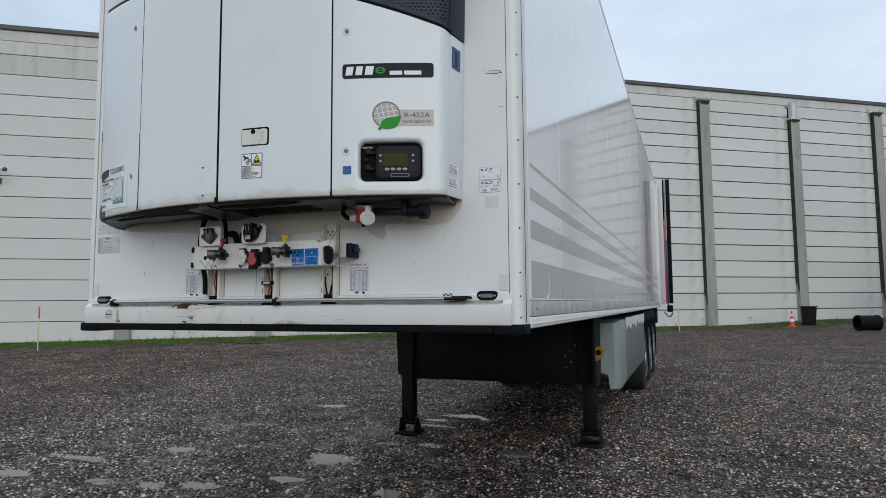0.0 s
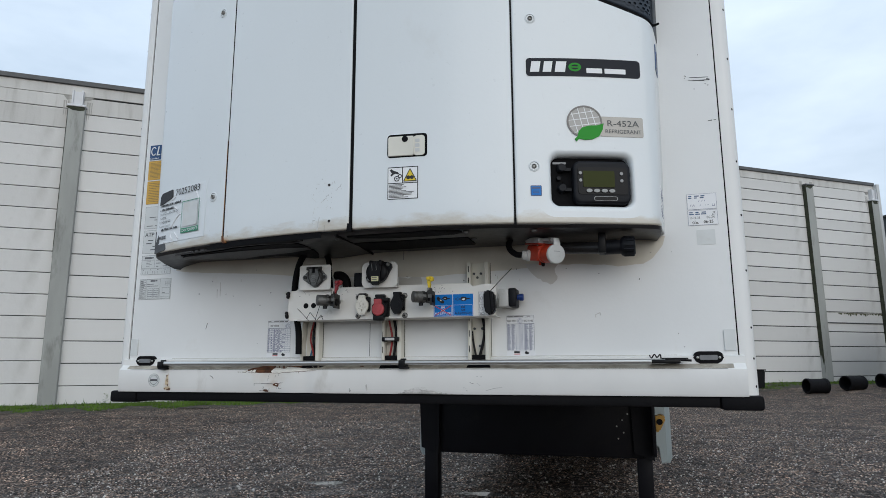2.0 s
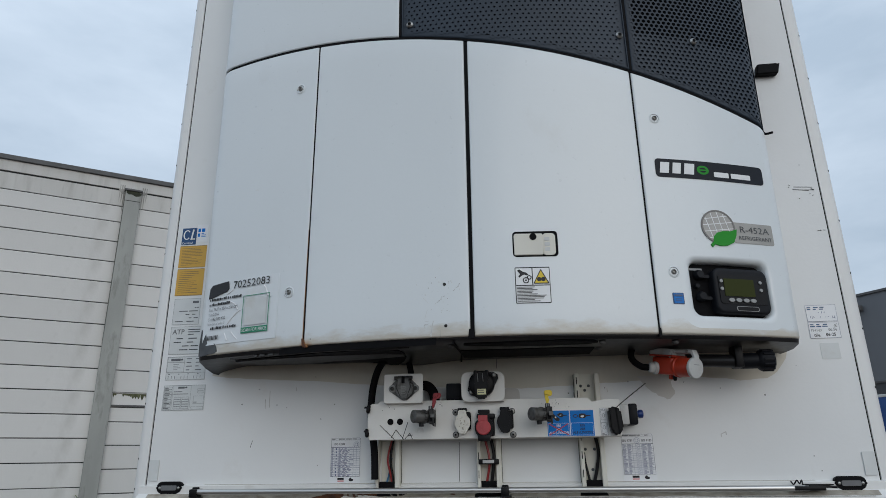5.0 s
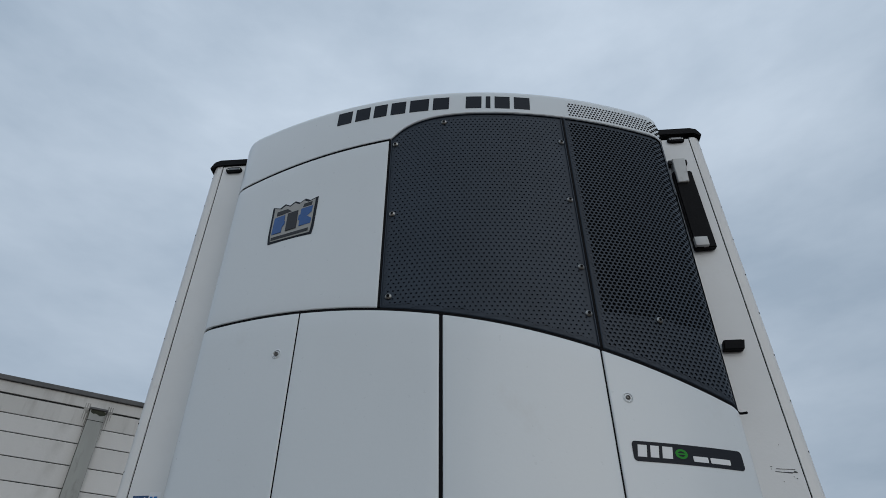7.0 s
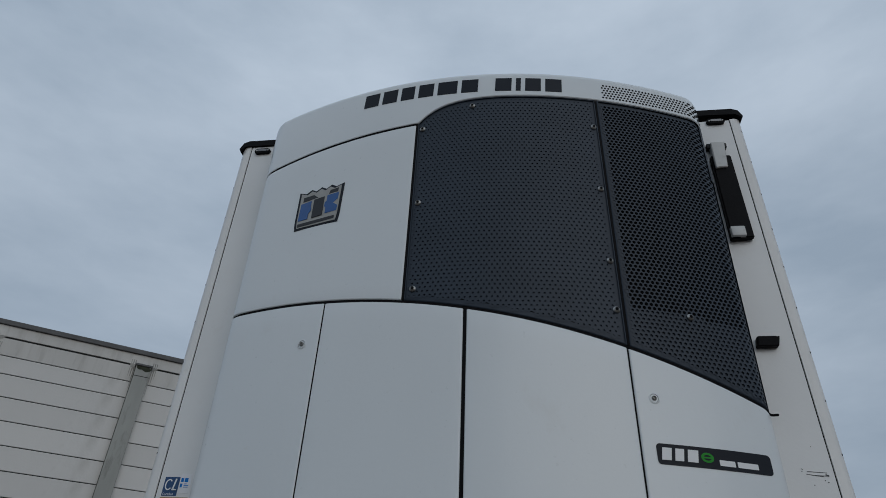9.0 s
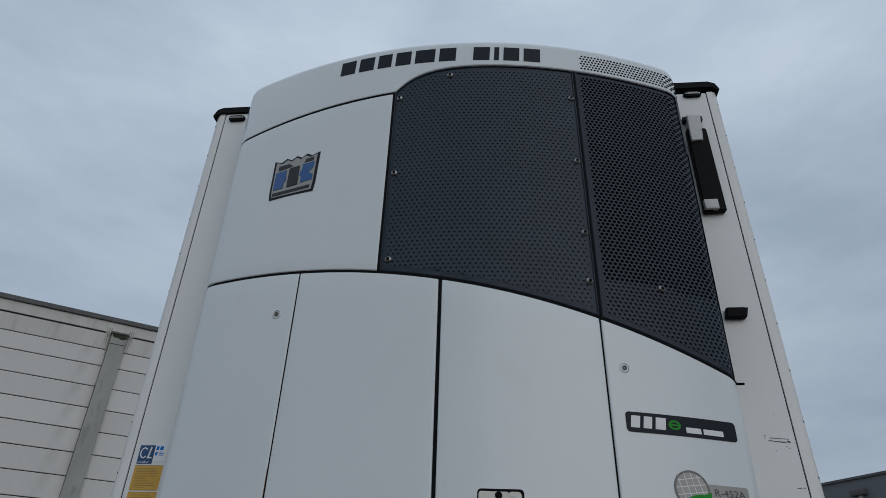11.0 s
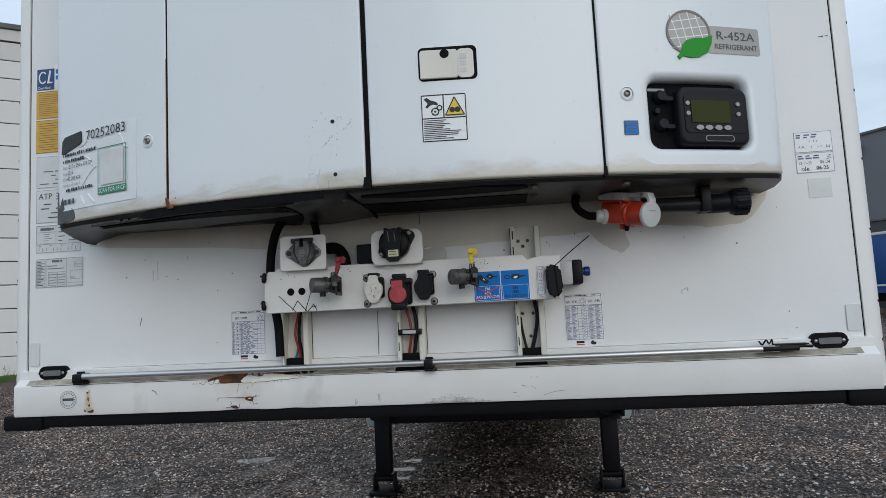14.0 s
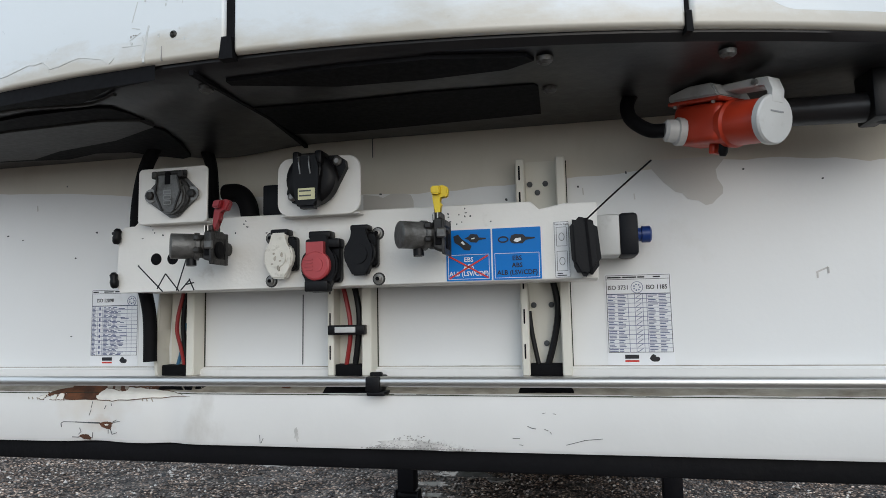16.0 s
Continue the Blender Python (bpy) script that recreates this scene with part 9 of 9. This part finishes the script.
def hall():
    bm = box(bmesh.new(), S0 - 6 * BAY, ENDS - .02, 0.06, 30, -0.5, 14.05)
    core = part("wall", bm, M_JOINT, HB, "dark joints behind the wall panels", smooth=False)
    bm = box(bmesh.new(), S0 - 6 * BAY, ENDS + .05, -0.10, 30, 13.92, 14.14, .02, 1)
    part("roof_edge", bm, M_TRIM, HB, "dark weathered roof edge")
    bm = box(bmesh.new(), S0 - 6 * BAY, ENDS, 0.0, 0.06, 13.435, 13.915, .006, 1)
    part("fascia", bm, M_HALLTOP, HB)
    # pilasters with rain heads
    for k in range(-6, 9):
        s, w = column(k), .33
        bm = bmesh.new()
        top = {5: 13.17, 6: 12.50, 7: 13.30, 0: 12.82, 1: 13.30}.get(k, 13.15 if k % 2 else 12.75)
        box(bm, s - w, s + w, -.28, .05, -.5, top, .02, 1)
        pil = part("pilaster", bm, M_PIL, HB, "grey streaked concrete pilaster")
        if k == 1:
            part("joint", box(bmesh.new(), s - w - .003, s + w + .003, -.284, .0, 12.815, 12.845), M_JOINT, pil)
        bm = bmesh.new()
        # dark sheet down one flank, ragged at its lower end
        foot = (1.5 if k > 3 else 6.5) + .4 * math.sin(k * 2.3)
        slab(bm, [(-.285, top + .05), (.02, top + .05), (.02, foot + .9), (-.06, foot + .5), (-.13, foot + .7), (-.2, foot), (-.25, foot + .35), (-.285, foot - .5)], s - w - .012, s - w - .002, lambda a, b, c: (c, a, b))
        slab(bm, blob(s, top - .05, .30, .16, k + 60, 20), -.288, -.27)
        part("moss_and_dark_flank", bm, M_OLIVE, pil, smooth=False)
        bm = box(bmesh.new(), s - w - .05, s + w + .05, -.34, .03, top, top + .10, .02, 1)
        if k % 2 == 0:
            box(bm, s - .22, s - .16, -.30, 0.0, top, 13.6)
            box(bm, s + .16, s + .22, -.30, 0.0, top, 13.6)
            box(bm, s - .2, s + .2, -.22, 0.0, top, 13.55)
        part("rain_head", bm, M_WHITET if k % 2 == 0 else M_TRIM, pil)
        rs = random.Random(k + 300)
        bm = bmesh.new()
        for side in (-1, 1):
            for q in range(3):
                xa = s + side * (w + .05 + .085 * q)
                wd, drop = rs.uniform(.03, .075), rs.uniform(.4, 1.3) / (1 + .5 * q)
                slab(bm, [(xa - wd / 2, top + .35), (xa + wd / 2, top + .35), (xa + wd * .3, top - drop * .6), (xa, top - drop), (xa - wd * .35, top - drop * .5)], -.006 - .0006 * q, .01)
        slab(bm, [(s - .62, 13.42), (s + .62, 13.42), (s + .5, 13.30), (s + .2, 13.22), (s - .1, 13.33), (s - .45, 13.2)], -.010, .01)
        tagged(part("rain_streak", bm, M_MOSSG, pil, "grey rain streaks beside the rain head", smooth=False), kind="stuff")
    # end wall corner trim and plinth
    bm = box(bmesh.new(), ENDS - .02, ENDS + .25, -.30, .5, -.1, 14.0, .02, 1)
    part("corner_trim", bm, M_LGREY, HB)
    for k, z0, z1 in ((1, 3.86, 4.37), (7, 4.15, 4.83)):
        a, b = column(k) + .36, column(k + 1) - .36
        st = part("window_strip", box(bmesh.new(), a, b, -.012, .05, z0, z1), M_HALL, HB, "narrow mossy window strip")
        part("sill", box(bmesh.new(), a, b, -.05, .0, z0 - .07, z0, .01, 1), M_TRIM, st)
        part("lintel", box(bmesh.new(), a, b, -.03, .0, z1 - .05, z1, .008, 1), M_MOSSG, st)
        rnd = random.Random(k)
        bm2 = bmesh.new()
        x = a + (1.3 if k == 7 else 0)
        while x < b - .1:
            wd = rnd.uniform(.05, .16)
            drop = rnd.uniform(.04, .30) * (.45 + .55 * math.sin(x * 2.1) ** 2)
            slab(bm2, [(x, z1 - .05), (x + wd, z1 - .05), (x + wd * .9, z1 - .06 - drop * .5), (x + wd * .6, z1 - .05 - drop), (x + wd * .35, z1 - .05 - drop * .8), (x + wd * .1, z1 - .06 - drop * .4)], -.02 - .001 * rnd.random(), .0)
            x += wd * rnd.uniform(.5, 1.3)
        tagged(part("moss", bm2, M_MOSSB, st, "brown-green moss hanging from the lintel", smooth=False), kind="stuff")
    # wall panels on shared meshes, each its own piece
    left = [-.20] + [.755 + .926 * k for k in range(14)] + [13.43]
    low = [-.28] + [.645 + .9335 * k for k in range(13)] + [12.60, 13.37]
    mid_bay = [-.55, .38, 1.31, 2.24, 3.17, 3.76, 4.37, 5.29, 6.23, 7.17, 8.11, 9.04, 9.97, 10.91, 11.84, 12.60, 13.37]
    high = [.045] + [.985 + .942 * k for k in range(10)] + [10.41, 11.17, 11.93, 12.68, 13.43]
    far = [-.28, .65, 1.61, 2.57, 3.53, 4.10, 4.84, 5.66, 6.61, 7.58, 8.53, 9.47, 10.42, 11.16, 11.92, 12.67, 13.43]
    made = {}
    for k in range(-6, 8):
        mid = (column(k) + column(k + 1)) / 2
        courses = left if k < 0 else low if k < 1 else mid_bay if k == 1 else far if k == 7 else high
        for z0, z1 in zip(courses, courses[1:]):
            h = round(z1 - z0, 2)
            top = z1 > 12.7 and k < 2
            gap = .018 if k < 2 else .026
            if (h, top, gap) not in made:
                made[h, top, gap] = to_mesh("wall_panel", box(bmesh.new(), -(BAY / 2 - .27), BAY / 2 - .27, 0, .06, gap, h - gap, .010, 1), M_HALLTOP if top else M_HALL)
            share("wall_panel", made[h, top, gap], HB, Matrix.Translation((mid, 0, z0)))
    return core


hall()
HB.matrix_world = HALL


def wall_lamp():
    t = thing("wall_lamp", (-11.9, 0, 7.2), "white tubular lamp on a short bracket, fixed to the warehouse wall", "lamp")
    bm = lathe(bmesh.new(), (-13.3, -.75, 7.62), (-11.56, -.75, 7.385), [(0, .06), (.02, .085), (.90, .085), (.93, .075), (1, .07)], 18)
    tube_part = part("lamp_tube", bm, M_WHITET, t)
    part("end_cap", lathe(bmesh.new(), (-11.63, -.75, 7.394), (-11.48, -.75, 7.374), [(0, .075), (.2, .092), (.8, .09), (1, .06)], 18), M_TRIM, tube_part, "dark end cap")
    bm = box(bmesh.new(), -12.08, -11.93, -.10, .0, 6.86, 7.12, .01, 1)
    tube(bm, [(-12.0, -.05, 7.0), (-12.0, -.35, 7.1), (-12.02, -.68, 7.38)], .03, 8)
    part("bracket", bm, M_TRIM, t)
    t.matrix_world = HALL @ Matrix.Translation((-11.9, 0, 7.2))


wall_lamp()


def verge():
    rnd = random.Random(9)
    bm = bmesh.new()
    n = 120
    sheet = [(-0.02, .05), (-.8, .03), (-2.2, .02), (-3.6, .012), (-4.6, .004)]
    cols = []
    for k in range(n + 1):
        col = []
        for j, (d, z) in enumerate(sheet):
            p = HALL @ Vector((-45 + 90 * k / n, d + (.9 * noise.noise(Vector((k * .35, 0, 0))) if j == 4 else 0), z))
            p.z += far_dip(p.x, p.y)
            col.append(bm.verts.new(p))
        cols.append(col)
    for a, b in zip(cols, cols[1:]):
        for j in range(4):
            bm.faces.new((a[j], a[j + 1], b[j + 1], b[j]))
    solo("verge", bm, M_SOIL, "strip of dark soil along the warehouse wall", "ground", kind="structure")
    verts, faces = [], []
    for k in range(80000):
        s = rnd.uniform(-40, 44)
        d = -0.05 - 4.6 * rnd.random() ** 1.25 * (0.75 + .5 * noise.noise(Vector((s * .8, 3, 0))))
        if noise.noise(Vector((s * 1.3, d * 1.3, 7))) < -0.28:
            continue
        if s > 8 and rnd.random() < .58:
            continue
        tall = rnd.uniform(.04, .125) * (2.4 if rnd.random() < .02 else 1)
        w = rnd.uniform(.014, .032)
        a0 = rnd.uniform(0, 6.28)
        lean = Vector((rnd.uniform(-.6, .6) * tall, rnd.uniform(-.6, .6) * tall, tall))
        p = Vector((s, d, 0.0))
        g = HALL @ p
        p.z = far_dip(g.x, g.y)
        e = Vector((math.cos(a0) * w, math.sin(a0) * w, 0))
        i = len(verts)
        verts += [tuple(HALL @ (p - e)), tuple(HALL @ (p + e)), tuple(HALL @ (p + lean))]
        faces.append((i, i + 1, i + 2))
    me = bpy.data.meshes.new("grass")
    me.from_pydata(verts, [], faces)
    me.materials.append(M_GRASS)
    tagged(new("grass", me), "ragged short green grass along the wall", "grass", kind="stuff")


verge()


def weed(p, sd):
    rnd = random.Random(sd)
    w = thing("weed", p, "small leafy green weed by the wall", "weed", "weeds by the wall")
    bm = bmesh.new()
    for k in range(26):
        a, h = rnd.uniform(0, 6.28), rnd.uniform(.05, .45)
        c = Vector(p) + Vector((math.cos(a) * .12 * rnd.random(), math.sin(a) * .12 * rnd.random(), h))
        u = Vector((math.cos(a), math.sin(a), rnd.uniform(-.3, .5))) * rnd.uniform(.05, .12)
        v = u.cross(Vector((0, 0, 1))).normalized() * .025
        bm.faces.new([bm.verts.new(q) for q in (c, c + u * .5 + v, c + u, c + u * .5 - v)])
    part("leaves", bm, M_GRASS, w)
    bm = tube(bmesh.new(), [p, (p[0] + .01, p[1], p[2] + .2), (p[0] - .01, p[1], p[2] + .44)], .006, 5)
    part("stem", bm, M_GRASS, w)


for n_w, s_w in enumerate((-4.6, -3.9, -1.0, 1.2, 23.4, 26.6, 29.6, 38.5)):
    p_w = HALL @ Vector((s_w, -.25, .02))
    weed((p_w.x, p_w.y, .02 + far_dip(p_w.x, p_w.y)), n_w)


# ---------------------------------------------------------------- grey building beyond
GB = thing("grey_building", (0, 0, 0), "dark grey clad industrial building with pale downpipes", "building")


def grey_building():
    bm = box(bmesh.new(), 0, 70, 0.15, 25, -.1, 11.85)
    part("upper_wall", bm, M_GREYB, GB, "grey clad upper wall")
    bm = box(bmesh.new(), 0, 70, 0.0, .2, -.1, 5.95)
    part("lower_wall", bm, M_GREYD, GB, "darker grey lower wall")
    bm = box(bmesh.new(), -.1, 70, -.12, .22, 5.95, 6.10, .02, 1)
    part("ledge", bm, M_TRIM, GB)
    bm = box(bmesh.new(), -.1, 70.1, .02, 25, 11.85, 12.02, .02, 1)
    part("roof_edge", bm, M_TRIM, GB)
    bm = box(bmesh.new(), 0, 70, -.03, .0, 2.1, 2.14)
    part("rail_line", bm, M_TRIM, GB)
    for x in (3.18, 8.58, 13.98, 19.38, 24.78, 30.18):
        bm = box(bmesh.new(), x - .12, x + .12, .0, .16, 6.1, 10.85, .02, 1)
        dp = part("downpipe", bm, M_LGREY, GB, "pale square downpipe")
        bm = box(bmesh.new(), x - .5, x + .5, -.25, .16, 10.8, 11.2, .06, 2)
        part("rain_head", bm, M_TRIM, dp)


grey_building()
GB.matrix_world = Matrix.Translation((18.6, 51.2, 0)) @ pose(0, 0, 0, 0, 0, -58)


def parked_trailer(name, body, rail, text, m, length, skirt_z, top):
    t = thing(name, (0, 0, 0), text, "trailer")
    bm = box(bmesh.new(), 0, length, 0, 2.5, skirt_z, top, .05, 2)
    bd = part("body", bm, body, t)
    bm = box(bmesh.new(), -.02, length + .02, -.03, 2.53, top - .02, top + .12, .02, 1)
    part("top_rail", bm, M_LGREY, bd)
    bm = box(bmesh.new(), -.01, length, -.02, 2.52, skirt_z - .06, skirt_z + .03, .01, 1)
    part("edge_rail", bm, M_LGREY, bd)
    bm = box(bmesh.new(), 0, length, 0.02, .12, skirt_z - .40, skirt_z - .06, .01, 1)
    for k in range(int(length / .8)):
        box(bm, .3 + k * .8, .36 + k * .8, -.02, .02, skirt_z - .38, skirt_z + .1)
    part("side_beam", bm, rail, t)
    bm = box(bmesh.new(), .2, length - .2, .5, 2.0, .75, skirt_z - .06)
    part("chassis", bm, M_CHASSIS, t)
    bm = lathe(bmesh.new(), (0, -.18, 0), (0, .18, 0), [(0, .30), (.04, .46), (.15, .5), (.85, .5), (.96, .46), (1, .30)], 32)
    tyre = to_mesh("tyre", bm, M_TYRE)
    bm = lathe(bmesh.new(), (0, -.02, 0), (0, -.19, 0), [(0, .29), (.9, .30), (1, .27), (.7, .23), (.4, .15), (.9, .12), (1, .08)], 24)
    for k in range(10):
        a = k * math.tau / 10
        cyl(bm, (.19 * math.cos(a), -.10, .19 * math.sin(a)), (.19 * math.cos(a), -.16, .19 * math.sin(a)), .03, seg=6)
    rim = to_mesh("rim", bm, M_RIM)
    for x in (3.07, 4.32, 5.57):
        for y in (.25, 2.25):
            w = share("wheel", tyre, t, Matrix.Translation((x, y, .5)))
            r = new("rim", rim)
            r.parent = w
    bm = box(bmesh.new(), 2.3, 6.4, .15, .35, 1.02, skirt_z - .3)
    part("mudguard", bm, M_RUBBER, t)
    t.matrix_world = m
    return t


parked_trailer("curtain_trailer", M_BLUET, M_BLUEF, "dark blue curtain-sided trailer parked by the grey building", Matrix.Translation((16.67, 34.72, far_dip(18.5, 32.5))) @ pose(0, 0, 0, 0, 0, -51.5), 13.6, 1.58, 4.12)


def white_truck_body():
    t = thing("box_body", (0, 0, 0), "white square box body of a parked truck on dark legs", "truck body")
    bm = box(bmesh.new(), 0, 2.5, 0, 6, 1.25, 4.6, .03, 1)
    part("body", bm, M_WHITET, t, "white panelled box")
    bm = box(bmesh.new(), -.03, 2.53, -.03, .0, 4.5, 4.66, .01, 1)
    box(bm, 2.0, 2.04, -.02, 0, 1.3, 4.5)
    box(bm, -.03, .03, -.03, 0, 1.25, 4.5)
    part("edge_trim", bm, M_TRIM, t)
    bm = box(bmesh.new(), 1.75, 2.0, -.02, 0, 1.65, 1.85)
    part("lamp", bm, M_TRIM, t)
    bm = bmesh.new()
    for x in (.3, 2.0):
        for y in (.4, 5.4):
            box(bm, x, x + .2, y, y + .2, 0, 1.26)
    part("leg", bm, M_CHASSIS, t)
    t.matrix_world = Matrix.Translation((0.47 + 43 * math.sin(radians(21.9)), -2.39 + 43 * math.cos(radians(21.9)), 0.24)) @ pose(0, 0, 0, 0, 0, -22)


white_truck_body()


# ---------------------------------------------------------------- small things along the wall
def cone(p):
    t = thing("traffic_cone", p, "orange and white traffic cone by the wall", "traffic cone", "traffic cones")
    x, y, g = p
    bm = box(bmesh.new(), x - .19, x + .19, y - .19, y + .19, g, g + .05, .02)
    part("base", bm, M_CONE, t)
    for a, b, m in ((.05, .28, M_CONE), (.28, .44, M_WHITEP), (.44, .58, M_CONE), (.58, .70, M_WHITEP), (.70, .85, M_CONE)):
        r = lambda h: .145 - .12 * h / .85
        bm = lathe(bmesh.new(), (x, y, g + a), (x, y, g + b), [(0, r(a)), (1, r(b))], 20)
        part("band", bm, m, t)


for x_c, y_c in ((7.0, 36.2), (15.9, 38.2)):
    cone((x_c, y_c, far_dip(x_c, y_c)))


def bin_at(p):
    x, y, g = p
    t = thing("wheelie_bin", p, "black plastic bin standing against the wall", "bin")
    bm = bmesh.new()
    lo = [(-.30, -.28), (.30, -.28), (.30, .28), (-.30, .28)]
    a = [bm.verts.new((x + u, y + v, g + .04)) for u, v in lo]
    b = [bm.verts.new((x + u * 1.25, y + v * 1.25, g + 1.0)) for u, v in lo]
    for k in range(4):
        bm.faces.new((a[k], a[(k + 1) % 4], b[(k + 1) % 4], b[k]))
    bm.faces.new(a)
    bm.faces.new(b)
    bmesh.ops.bevel(bm, geom=bm.edges[:], offset=.04, segments=2, affect="EDGES")
    part("body", bm, M_BLACK, t)
    bm = box(bmesh.new(), x - .42, x + .42, y - .40, y + .40, g + 0.99, g + 1.06, .03)
    part("lid", bm, M_BLACK, t)
    bm = cyl(bmesh.new(), (x - .32, y + .22, g + .08), (x + .32, y + .22, g + .08), .08)
    part("wheel", bm, M_TYRE, t)


bin_at((7.9, 37.0, far_dip(7.9, 37.0) - .01))


def drain_pipe(p, turn, L, r=.45):
    t = thing("plastic_pipe", (0, 0, 0), "length of black plastic pipe lying on the gravel", "pipe", "pipes by the wall")
    bm = bmesh.new()
    seg = 24
    rings = []
    for x, rr in ((0, r), (L, r), (L, r * .88), (0, r * .88)):
        rings.append([bm.verts.new((x, rr * math.cos(k * math.tau / seg), r + rr * math.sin(k * math.tau / seg))) for k in range(seg)])
    for u, w in zip(rings, rings[1:] + rings[:1]):
        for k in range(seg):
            bm.faces.new((u[k], u[(k + 1) % seg], w[(k + 1) % seg], w[k]))
    part("barrel", bm, M_RUBBER, t)
    for x in (.0, L - .15):
        bm = bmesh.new()
        lathe(bm, (x, 0, r), (x + .15, 0, r), [(0, r), (.05, r * 1.06), (.95, r * 1.06), (1, r)], 24)
        bmesh.ops.delete(bm, geom=[f for f in bm.faces if len(f.verts) > 4], context="FACES_ONLY")
        part("collar", bm, M_RUBBER, t)
    t.matrix_world = Matrix.Translation(p) @ pose(0, 0, 0, 0, 0, turn)


drain_pipe((9.2, 32.4, far_dip(9.8, 32.6)), 20, 1.0, .34)
drain_pipe((11.3, 33.9, far_dip(11.8, 34.2)), 35, 1.1, .34)
drain_pipe((13.4, 35.6, far_dip(13.9, 35.9)), 28, 1.1, .34)


def marker_pole(p, tip, h, text):
    x, y, zg = p
    t = thing("marker_pole", p, text, "pole", "marker poles")
    bm = cyl(bmesh.new(), (x, y, zg), (x, y, zg + h * .75), .022, seg=8)
    part("stick", bm, M_POLE, t)
    bm = cyl(bmesh.new(), (x, y, zg + h * .75), (x, y, zg + h), .024, seg=8)
    part("tip", bm, tip, t)


marker_pole((-20.0, 13.72, far_dip(-20.0, 13.72) - .01), M_POLER, 1.6, "thin pale marker pole with a red tip on the verge")
marker_pole((1.4, 31.3, far_dip(1.4, 31.3)), M_POLE, 1.15, "thin pale yellow marker pole on the verge")
marker_pole((16.7, 36.8, far_dip(16.7, 36.8)), M_POLE, 1.7, "thin pale yellow marker pole on the gravel")
